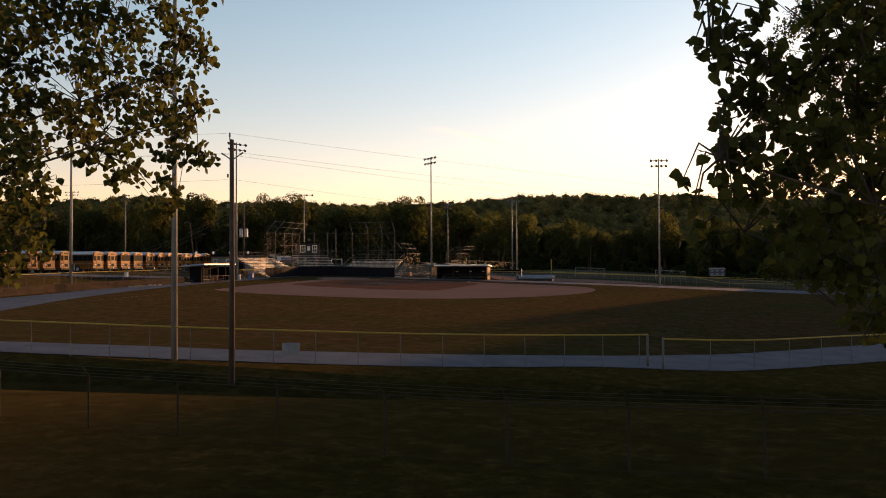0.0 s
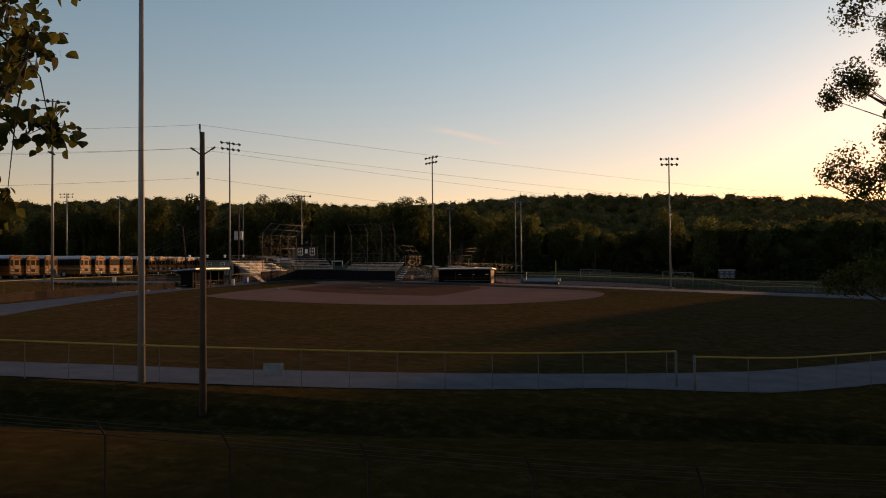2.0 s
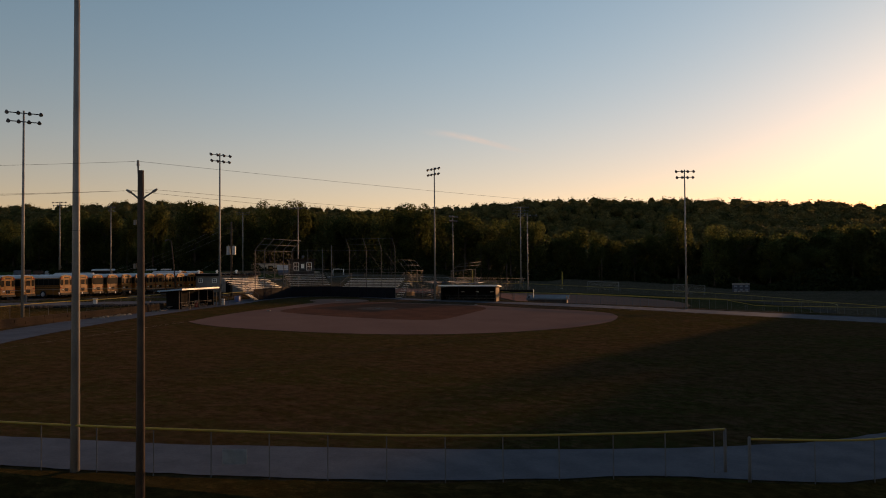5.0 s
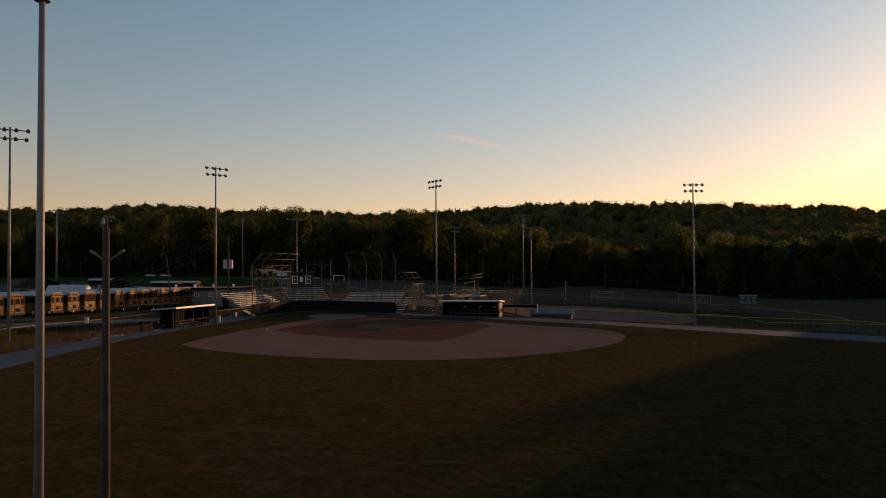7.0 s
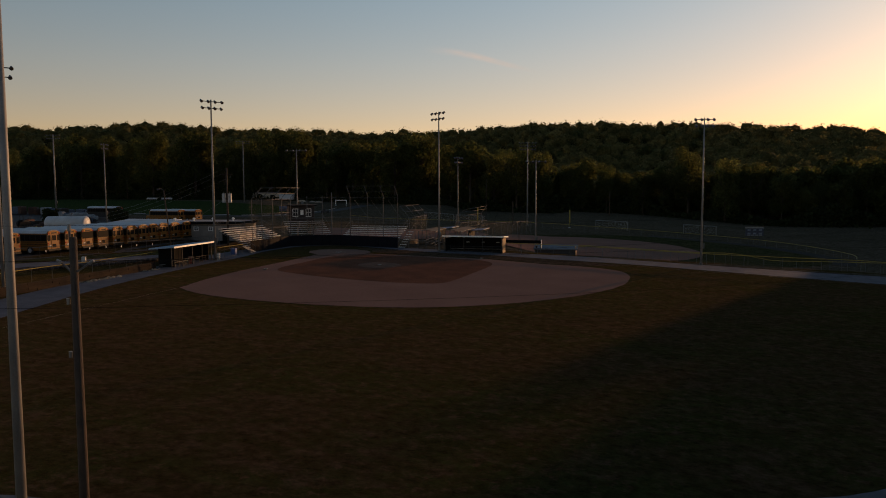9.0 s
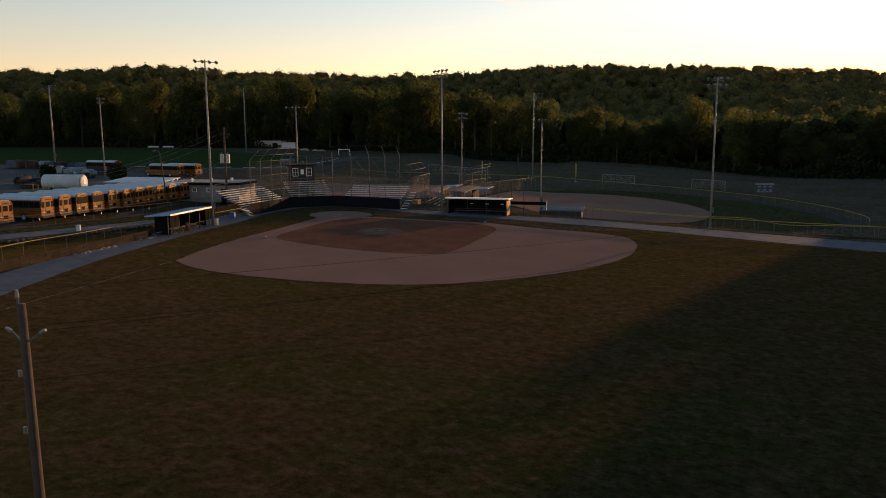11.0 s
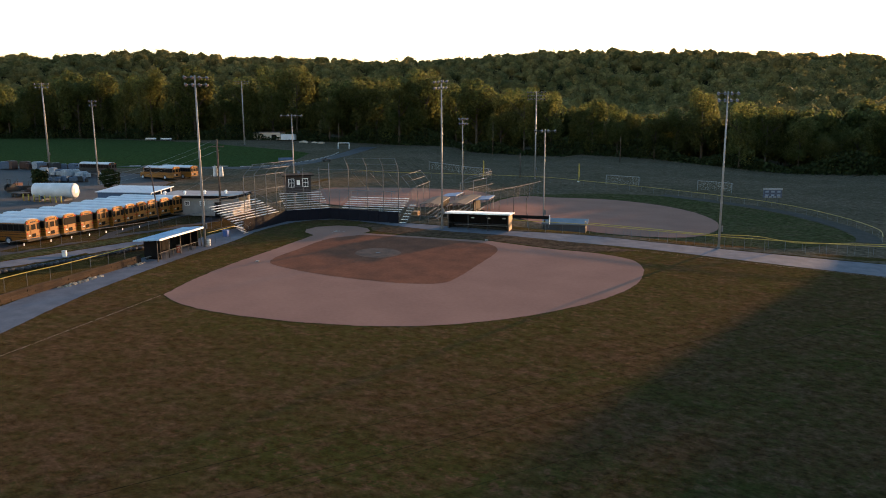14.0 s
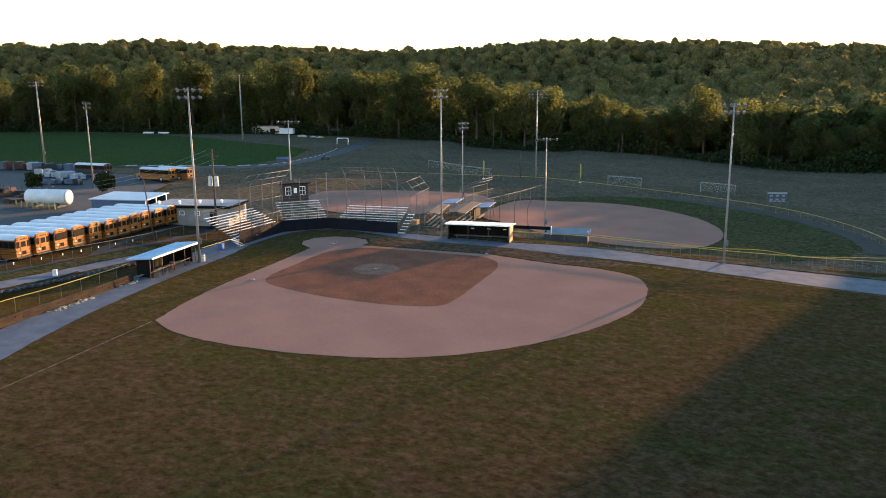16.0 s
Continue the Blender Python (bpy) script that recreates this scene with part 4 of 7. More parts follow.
# ---- school buses ----
# body colour with the shade on the back bus painted in
SHADED_BUS = mat("shaded_bus_body", (0.020, 0.020, 0.022), 0.6, 0, (0.014, 0.014, 0.016), 0.6, 10.0, 0, 0.25)
BUS_YELLOW = mat("school_bus_yellow", (0.220, 0.082, 0.0066), 0.55, 0, (0.175, 0.063, 0.0056), 0.6, 10.0, 0, 0.25, 0, 0.06)
BUS_WHITE = mat("white_bus_roof", (0.40, 0.43, 0.47), 0.55, 0, (0.32, 0.345, 0.38), 0.6, 6.0)
BUS_GLASS = mat("dark_bus_glass", (0.0060, 0.0045, 0.0042), 0.6, 0, None, 2, 20, 0, 0.04)
BUS_BLACK = mat("black_trim", (0.010, 0.010, 0.010), 0.6, 0, None, 3, 40, 0, 0.15)
RUBBER = mat("tyre_rubber", (0.02, 0.02, 0.02), 0.85)
RED_LENS = mat("red_lens", (0.35, 0.02, 0.015), 0.25)
AMBER = mat("amber_lens", (0.55, 0.2, 0.02), 0.25)


def bus(label, m, L_=10.6, W=2.16, wide=False):
    """Local +x is the back of the bus, the nose at -x."""
    root = thing("school_bus", label, "school bus", m, "parked school buses")
    sec = [(-W / 2, 0.45), (W / 2, 0.45), (W / 2, 2.35), (W / 2 - 0.06, 2.62), (W / 2 - 0.3, 2.86), (0, 2.95), (-W / 2 + 0.3, 2.86), (-W / 2 + 0.06, 2.62), (-W / 2, 2.35)]
    x0, x1 = -L_ / 2 + 1.35, L_ / 2
    part("body", Build().extrude(sec, x0, x1, "x"), BUS_YELLOW, root)
    roof = [(W / 2 - 0.02, 2.56), (W / 2 - 0.02, 2.66), (W / 2 - 0.3, 2.90), (0, 2.995), (-W / 2 + 0.3, 2.90), (-W / 2 + 0.02, 2.66), (-W / 2 + 0.02, 2.56), (-W / 2 + 0.34, 2.83), (0, 2.91), (W / 2 - 0.34, 2.83)]
    part("roof_skin", Build().extrude(roof, x0 + 0.12, x1 - 0.16, "x"), BUS_WHITE, root, "white painted roof")
    part("hood", Build().extrude([(-W / 2 + 0.18, 0.5), (W / 2 - 0.18, 0.5), (W / 2 - 0.2, 1.25), (W / 2 - 0.45, 1.5), (-W / 2 + 0.45, 1.5), (-W / 2 + 0.2, 1.25)], -L_ / 2, x0 + 0.05, "x"), BUS_YELLOW, root)
    part("windshield", Build().box((x0 - 0.012, 0, 2.0), (0.03, W - 0.35, 0.85), 0, 0.01), BUS_GLASS, root)
    part("front_header", Build().box((x0 - 0.012, 0, 2.62), (0.03, W - 0.6, 0.24), 0, 0.01), BUS_YELLOW, root)
    part("grille", Build().box((-L_ / 2 - 0.012, 0, 1.0), (0.03, 1.1, 0.55), 0, 0.01), BUS_BLACK, root)
    for x in (-L_ / 2 - 0.07, L_ / 2 + 0.07):
        part("bumper", Build().box((x, 0, 0.55), (0.14, W, 0.26), 0, 0.03), BUS_BLACK, root)
    for z in (0.95, 1.25, 1.52):
        for s in (-1, 1):
            part("rub_rail", Build().box(((x0 + x1) / 2, s * (W / 2 + 0.012), z), (x1 - x0 - 0.1, 0.026, 0.055)), BUS_BLACK, root)
    n = 11
    for s in (-1, 1):
        part("window_band", Build().box(((x0 + x1) / 2 + 0.05, s * (W / 2 + 0.002), 2.05), (x1 - x0 - 0.35, 0.012, 0.84)), BUS_BLACK, root)
        part("rear_pillar", Build().box((L_ / 2 - 0.02, s * (W / 2 - 0.06), 2.2), (0.09, 0.16, 0.75), 0, 0.02), BUS_BLACK, root)
        for i in range(n):
            x = x0 + 0.75 + (x1 - x0 - 1.3) * i / (n - 1)
            part("window", Build().box((x, s * (W / 2 + 0.008), 2.05), ((x1 - x0 - 1.3) / n - 0.08, 0.02, 0.66), 0, 0.008), BUS_GLASS, root)
    xb = L_ / 2 + 0.012
    if wide:
        part("rear_glass", Build().box((xb + 0.03, 0, 2.08), (0.02, W - 0.3, 0.86), 0, 0.01), BUS_GLASS, root, "wide dark rear glass")
    for y in (-0.78, 0.78):
        part("rear_window", Build().box((xb, y, 2.02), (0.03, 0.42, 0.72), 0, 0.01), BUS_GLASS, root)
    door = part("rear_door", Build().box((xb + 0.004, 0, 1.45), (0.035, 0.86, 1.75), 0, 0.01), BUS_YELLOW, root)
    part("door_window", Build().box((xb + 0.024, 0, 2.03), (0.02, 0.66, 0.62), 0, 0.006), BUS_GLASS, door)
    part("door_window", Build().box((xb + 0.024, 0, 1.05), (0.02, 0.62, 0.42), 0, 0.006), BUS_GLASS, door)
    for y in (-0.95, 0.95):
        part("tail_lamp", Build().tube([(xb - 0.01, y, 1.35), (xb + 0.03, y, 1.35)], 0.09, None, 8), RED_LENS, root)
        part("warning_lamp", Build().tube([(xb - 0.02, y * 0.95, 2.58), (xb + 0.04, y * 0.95, 2.58)], 0.1, None, 8), RED_LENS, root)
        part("warning_lamp", Build().tube([(xb - 0.02, y * 0.65, 2.66), (xb + 0.04, y * 0.65, 2.66)], 0.1, None, 8), AMBER, root)
        part("rear_stripe", Build().box((xb + 0.002, y * 0.78, 0.95), (0.02, 0.55, 0.06)), BUS_BLACK, root)
        part("headlight", Build().tube([(-L_ / 2 - 0.03, y * 0.85, 0.95), (-L_ / 2 + 0.02, y * 0.85, 0.95)], 0.11, None, 8), LAMP_GLASS, root)
    part("name_board", Build().box((xb, 0, 2.62), (0.02, 0.75, 0.13)), BUS_BLACK, root)
    part("plate_bar", Build().box((xb + 0.002, -0.62, 1.1), (0.02, 0.3, 0.14)), BUS_WHITE, root)
    for x in (-L_ / 2 + 1.0, L_ / 2 - 2.6):
        for s in (-1, 1):
            tyre = part("tyre", Build().tube([(x, s * (W / 2 - 0.32), 0.48), (x, s * (W / 2 - 0.28), 0.48), (x, s * (W / 2 + 0.0), 0.48), (x, s * (W / 2 + 0.03), 0.48)], 0.48, None, 14), RUBBER, root, "", True)
            part("rim", Build().tube([(x, s * (W / 2 + 0.01), 0.48), (x, s * (W / 2 + 0.045), 0.48)], 0.27, None, 10), BUS_WHITE, tyre)
    for s in (-1, 1):
        part("mirror", Build().tube([(x0, s * W / 2, 2.1), (x0 - 0.5, s * (W / 2 + 0.25), 2.0), (x0 - 0.5, s * (W / 2 + 0.25), 1.7)], 0.03, None, 5), BUS_BLACK, root)
    return root


def bus_pose(k, n=11):
    """Back end of the k-th bus in the row, which runs slightly aslant; the second row stands past an empty bay."""
    t = k / (n - 1) if k >= 0 else (-5.6, -8.3, -10.6, -14.0)[-k - 1] / 25.6
    x, y = -41.8 + 4.4 * t - 1.3 * step(4.6, 8.6, k), -17.6 + 25.6 * t
    a = radians(-3)
    cx, cy = x - 5.3 * math.cos(a), y - 5.3 * math.sin(a)
    return pose(cx, cy, field_height(cx, cy) + 0.02, 0, 0, -3)


first_bus = bus("yellow school bus with a white roof in the yard row", bus_pose(0))
dark_bus = bus("yellow school bus with wide dark rear glass in the yard row", bus_pose(2), wide=True)
copy_thing(dark_bus, bus_pose(3))
for k in (1, 4, 5, 6, 7, 8, 9, 10, -1, -2, -3, -4):
    copy_thing(first_bus, bus_pose(k))
for k, (x, y, a) in enumerate(((-76.2, 62.6, -15), (-74.0, 66.4, -15), (-93.9, 64.2, -10))):
    ob = copy_thing(first_bus, pose(x, y, field_height(x, y) + 0.02, 0, 0, a))
    tagged(ob, "yellow school bus parked apart near the green field" if k < 2 else "bus parked at the back of the yard, coloured dark as in shade")
    # shade over the back bus is put in by darkening its yellow parts
    for p in ob.children_recursive if k >= 2 else ():
        for slot in p.material_slots:
            if slot.material == BUS_YELLOW:
                slot.link = "OBJECT"
                slot.material = SHADED_BUS

patch("bus_yard", [(-146.5, 75.6), (-86.0, 70.0), (-70.0, 57.0), (-61.0, 30.0), (-45.0, 21.0), (-32.6, 18.9), (-32.4, 7.8), (-35.7, -5.8), (-39.5, -23.4), (-42.5, -42.0), (-142.8, -44.0)], ASPHALT, 0.02, "worn grey asphalt bus yard", "yard", 0.2, 4)
patch("yard_lawn", [(-45.5, -38.0), (-41.4, -36.2), (-38.1, -26.2), (-34.3, -9.9), (-32.6, -4.8), (-34.6, -4.6), (-36.9, -13.8), (-39.0, -22.0), (-42.4, -30.2), (-47.0, -38.0)], OLIVE_TURF, 0.028, "narrow strip of green grass beside the yard fence", "grass", 0.25, 0.75)
strip("yard_walk", [(-41.0, -35.7), (-37.7, -25.9), (-33.9, -9.6), (-31.9, -4.1)], [(-38.6, -37.1), (-36.2, -27.5), (-32.5, -10.5), (-30.2, -4.7)], GRAVEL, 0.03, "narrow concrete walk beside the bus yard", "path")
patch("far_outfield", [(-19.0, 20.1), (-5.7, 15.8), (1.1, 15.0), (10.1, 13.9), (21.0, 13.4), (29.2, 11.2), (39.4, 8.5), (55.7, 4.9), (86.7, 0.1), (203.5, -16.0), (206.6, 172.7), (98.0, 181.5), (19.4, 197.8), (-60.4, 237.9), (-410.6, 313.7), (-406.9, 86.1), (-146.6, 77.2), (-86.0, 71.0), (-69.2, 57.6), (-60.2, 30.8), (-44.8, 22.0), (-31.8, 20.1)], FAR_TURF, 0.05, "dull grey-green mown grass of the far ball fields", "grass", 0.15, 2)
patch("green_field", [(-391.5, 87.0), (-158.0, 76.6), (-98.8, 81.1), (-74.0, 98.8), (-71.7, 130.6), (-79.0, 160.0), (-92.0, 170.5), (-122.4, 183.2), (-142.0, 196.4), (-165.3, 211.2), (-204.2, 229.0), (-254.7, 243.0), (-391.5, 262.0)], GREEN, 0.07, "dark green sports turf field", "sports field", 0.2, 2)
strip("field_walk", [(-100.8, 87.2), (-71.8, 102.6), (-67.1, 141.4), (-75.5, 207.0)], [(-102.0, 83.3), (-66.2, 98.4), (-61.2, 139.0), (-69.4, 211.8)], ASPHALT, 0.09, "dark asphalt path round the green field", "path")
patch("far_field_grass", smooth_line([(34.5, 74.3), (46.3, 65.3), (54.4, 56.3), (59.2, 44.0), (60.6, 33.0), (59.0, 25.8), (47.0, 16.5), (36.0, 18.5), (26.0, 18.0), (12.0, 27.0), (3.0, 46.0), (7.0, 61.0), (19.0, 72.0)], 4, True), OLIVE_TURF, 0.085, "olive green mown grass round the far infield", "grass", 0.3, 1.5)
patch("far_infield", smooth_line([(3.4, 32.5), (3.5, 46.2), (8.0, 58.8), (21.2, 63.1), (32.1, 59.0), (39.4, 49.4), (41.7, 35.3), (36.4, 22.5), (26.1, 20.4), (15.5, 25.5)], 6, True), DIRT, 0.15, "smooth pinkish clay infield of the far ball field", "infield", 0.15, 0.75)
patch("back_infield", smooth_line([(-32.5, 57.2), (-18.9, 64.6), (-4.7, 64.4), (1.6, 55.5), (1.1, 43.0), (-7.6, 33.5), (-20.9, 30.3), (-31.7, 40.2)], 6, True), DIRT, 0.15, "clay infield of the ball field behind the bleachers", "infield", 0.15, 0.75)
strip("far_track", [(36.1, 77.8), (49.1, 68.2), (57.6, 58.7), (62.7, 45.0), (64.2, 32.7), (62.4, 24.6)], [(34.5, 74.5), (46.5, 65.5), (54.6, 56.5), (59.4, 44.0), (60.8, 32.9), (59.2, 25.6)], WORN_TRACK, 0.11, "dull bare track inside the curved far fence", "track")
patch("far_lot", [(-406.7, 265.4), (-279.3, 238.2), (-247.4, 239.6), (-268.6, 273.8), (-409.8, 301.1)], ASPHALT, 0.09, "pale asphalt lot beyond the green field", "yard", 0.2, 8)
RUB = mat("black_planter_rubber", (0.018, 0.018, 0.02), 0.8)
for k in range(24):
    t = k / 23
    x, y = -35.8 + 4.2 * t + 0.12 * math.sin(k * 1.7), -31.3 + 18.7 * t
    g = thing("old_tyre", "old black tyre laid as edging beside the walk", "tyre", pose(x, y, field_height(x, y) + 0.0, 0, 0, 17 * k), "tyre edging")
    bm = bmesh.new()
    ring = [[bm.verts.new(((0.36 + 0.15 * math.cos(v)) * math.cos(u), (0.36 + 0.15 * math.cos(v)) * math.sin(u), 0.16 + 0.16 * math.sin(v))) for v in np.linspace(0, 2 * math.pi, 7)[:-1]] for u in np.linspace(0, 2 * math.pi, 13)[:-1]]
    for i in range(12):
        for j in range(6):
            bm.faces.new((ring[i][j], ring[(i + 1) % 12][j], ring[(i + 1) % 12][(j + 1) % 6], ring[i][(j + 1) % 6]))
    me = bpy.data.meshes.new("tread")
    bm.to_mesh(me)
    bm.free()
    me.materials.append(RUB)
    part("tread", me, None, g)
    part("soil", Build().tube([(0, 0, 0.02), (0, 0, 0.2)], 0.3, 0.28, 10), VERGE, g)

TANK_WHITE = mat("dull_white_paint", (0.50, 0.50, 0.49), 0.6, 0, (0.40, 0.40, 0.39), 2.0)
wb = thing("utility_cabinet", "small white utility cabinet standing in the grass", "cabinet", pose(-35.1, -21.1, field_height(-35.1, -21.1), 0, 0, 20))
part("body", Build().box((0, 0, 0.36), (0.42, 0.38, 0.66), 0, 0.03), TANK_WHITE, wb)
part("lid", Build().box((0, 0, 0.71), (0.47, 0.43, 0.06), 0, 0.02), TANK_WHITE, wb)
part("base_slab", Build().box((0, 0, 0.03), (1.0, 0.85, 0.08), 0, 0.01), GRAVEL, wb)
cub = thing("blue_cooler_box", "blue plastic bin by the bleacher stair", "bin", pose(-26.0, -1.6, field_height(-26.0, -1.6) + 0.03))
part("tub", Build().box((0, 0, 0.4), (0.7, 0.6, 0.8), 0, 0.05), mat("blue_plastic", (0.03, 0.09, 0.26), 0.45), cub)
part("lid", Build().box((0, 0, 0.83), (0.76, 0.66, 0.08), 0, 0.03), mat("blue_plastic_lid", (0.04, 0.11, 0.3), 0.45), cub)

# ---- yard buildings ----
BLUE_METAL = mat("blue_sheet_metal", (0.035, 0.075, 0.15), 0.5, 0.2, (0.028, 0.06, 0.12), 0.5)
SHEET_ROOF = mat("pale_blue_sheet_roof", (0.27, 0.34, 0.41), 0.5, 0.1, (0.22, 0.285, 0.35), 0.4)
PALE_WALL = mat("pale_block_wall", (0.22, 0.20, 0.185), 0.85, 0, (0.165, 0.152, 0.142), 0.8)


sh = thing("shed", "blue metal shed with a pale sheet roof rising to the back", "shed", pose(-55.4, 19.2, field_height(-55.4, 20.2) - 0.25, 0, 0, 0))
part("front_wall", Build().box((0, 0.06, 1.1), (10.0, 0.12, 2.2)), BLUE_METAL, sh)
part("back_wall", Build().box((0, 6.1, 1.3), (10.0, 0.12, 2.6)), BLUE_METAL, sh)
part("end_wall", Build().extrude([(0.12, 0), (6.04, 0), (6.04, 2.58), (0.12, 2.18)], -5.0, -4.88, "x"), BLUE_METAL, sh)
sh_roof = part("roof", Build().extrude([(-0.3, 2.2), (6.5, 2.66), (6.5, 2.78), (-0.3, 2.32)], -5.3, 5.3, "x"), SHEET_ROOF, sh)
for i in range(12):
    part("roof_rib", Build().tube([(-5.2 + 0.945 * i, -0.28, 2.33), (-5.2 + 0.945 * i, 6.46, 2.79)], 0.02, None, 4), SHEET_ROOF, sh_roof)
for i in range(21):
    part("wall_rib", Build().tube([(-4.9 + 0.49 * i, -0.01, 0.05), (-4.9 + 0.49 * i, -0.01, 2.15)], 0.02, None, 4), BLUE_METAL, sh)
for y in (0.1, 3.1, 6.1):
    part("end_post", Build().box((4.95, y, 1.1 + 0.033 * y), (0.14, 0.14, 2.2 + 0.065 * y)), WHITE_PAINT, sh, "white end post")
part("barge_board", Build().tube([(5.32, -0.3, 2.27), (5.32, 6.5, 2.73)], 0.08, None, 4), WHITE_PAINT, sh)
bd = thing("service_building", "long low pale building with a flat grey roof", "building", pose(-37.0, 12.8, field_height(-36.8, 12.9), 0, 0, 4))
part("wall", Build().box((0, 0, 1.4), (12.0, 6.6, 2.8), 0, 0.02), PALE_WALL, bd)
part("roof", Build().box((0, 0, 2.93), (12.6, 7.2, 0.26), 0, 0.03), mat("grey_flat_roof", (0.20, 0.20, 0.21), 0.85, 0, (0.15, 0.15, 0.16), 0.6), bd)
part("fascia", Build().box((0, -3.62, 2.86), (12.64, 0.05, 0.42)), BLACK_WALL, bd)
part("fascia", Build().box((6.33, 0, 2.86), (0.05, 7.2, 0.42)), BLACK_WALL, bd)
for x in (-5.0, -2.2, 0.6, 3.6):
    v = part("roof_vent", Build().tube([(x, -1.2 + 0.3 * x, 3.05), (x, -1.2 + 0.3 * x, 3.4)], 0.16, None, 8), WHITE_PAINT, bd)
    part("cowl", Build().tube([(x, -1.2 + 0.3 * x, 3.38), (x, -1.2 + 0.3 * x, 3.6)], 0.3, 0.12, 8), WHITE_PAINT, v)
for x in (-4.2, -1.2, 1.2):
    window(bd, x, -3.3, 1.9, 0.6, 0.5)
part("door", Build().box((3.6, -3.33, 1.05), (0.95, 0.06, 2.1), 0, 0.01), BLACK_WALL, bd)
# sunlit strip of the end wall, put in as a tan board
part("side_panel", Build().box((6.03, 0.8, 2.25), (0.05, 3.6, 0.75)), PLY, bd, "tan strip standing for the sunlit end wall")

TANK = mat("white_tank_paint", (0.44, 0.46, 0.48), 0.5, 0, (0.35, 0.365, 0.38), 0.7)
tk = thing("fuel_tank", "large white cylindrical fuel tank on saddles", "tank", pose(-70.8, 22.0, field_height(-70.8, 22.0), 0, 0, 4))
part("shell", Build().tube([(-4.2, 0, 1.6), (-4.05, 0, 1.6), (4.05, 0, 1.6), (4.2, 0, 1.6)], 1.2, None, 20), TANK, tk, "", True)
part("end_cap", Build().tube([(4.2, 0, 1.6), (4.32, 0, 1.6), (4.42, 0, 1.6)], 1.16, 0.8, 20), TANK, tk, "", True)
part("end_cap", Build().tube([(-4.2, 0, 1.6), (-4.32, 0, 1.6), (-4.42, 0, 1.6)], 1.16, 0.8, 20), TANK, tk, "", True)
part("end_plate", Build().box((4.44, 0.1, 1.7), (0.04, 0.7, 0.8)), WHITE_PAINT, tk)
for x in (-2.4, 2.4):
    part("saddle", Build().box((x, 0, 0.4), (0.4, 2.2, 0.8)), GRAVEL, tk)
tk.scale = (0.88, 1.1, 1.1)
part("fill_pipe", Build().tube([(1, 0, 2.9), (1, 0, 3.3), (1.3, 0, 3.3)], 0.06, None, 6), GALV, tk)
for k in range(8):
    x = -75.5 + 1.15 * k
    y = 19.8 - 0.1 * k
    bl = thing("bollard", "yellow steel bollard guarding the fuel tank", "bollard", pose(x, y, field_height(x, y)), "tank bollards")
    part("post", Build().tube([(0, 0, -0.1), (0, 0, 1.15)], 0.11, None, 8), YELLOW, bl, "", True)
    part("cap", Build().tube([(0, 0, 1.15), (0, 0, 1.22)], 0.11, 0.04, 8), YELLOW, bl)
# stored drums, trailers and scrap at the back of the yard
SCRAP = [mat("scrap_" + n, c, 0.6, 0.1) for n, c in (("white", (0.20, 0.235, 0.27)), ("blue", (0.050, 0.080, 0.125)), ("rust", (0.045, 0.022, 0.017)), ("dark", (0.016, 0.016, 0.018)))]
rnd = random.Random(11)


def stored_tote(label, x, y, size, m_):
    """A lidded box on skids."""
    g = thing("stored_tote", label, "container", pose(x, y, field_height(x, y) + 0.02, 0, 0, rnd.uniform(-20, 70)), "yard clutter")
    w, d, hh = size * rnd.uniform(0.9, 1.3), size * rnd.uniform(0.8, 1.0), size * rnd.uniform(0.7, 1.0)
    part("body", Build().box((0, 0, hh / 2 + 0.1), (w, d, hh), 0, 0.1), m_, g)
    part("lid", Build().box((0, 0, hh + 0.13), (w * 0.8, d * 0.8, 0.08), 0, 0.03), m_, g)
    for q in (-1, 1):
        part("skid", Build().box((q * w * 0.35, 0, 0.05), (0.12, d, 0.1)), OLD_WOOD, g)


for a, c, n, spread, size, kinds, label in (
        ((-103.5, 60.0), (-90.5, 57.0), 17, 1.5, 1.45, (0, 0, 0, 1), "pale stored container standing in the crowded back yard"),
        ((-92.0, 47.5), (-85.0, 50.5), 14, 1.2, 1.0, (1, 1, 3), "dark blue stored drum box in the back yard"),
        ((-119.0, 66.0), (-100.0, 71.5), 20, 2.0, 1.7, (3, 3, 2, 2, 1, 0), "dark scrap container heaped at the back of the yard"),
        ((-86.0, 33.0), (-78.0, 25.5), 9, 1.6, 1.2, (3, 3, 2), "dark scrap container beside the fuel tank")):
    for k in range(n):
        t = (k + rnd.random()) / n
        stored_tote(label, a[0] + (c[0] - a[0]) * t + rnd.uniform(-spread, spread), a[1] + (c[1] - a[1]) * t + rnd.uniform(-spread, spread), size * rnd.uniform(0.75, 1.2), SCRAP[rnd.choice(kinds)])
TRACTOR_RED = mat("faded_dark_red", (0.075, 0.022, 0.018), 0.7, 0, (0.045, 0.018, 0.015), 1.0)
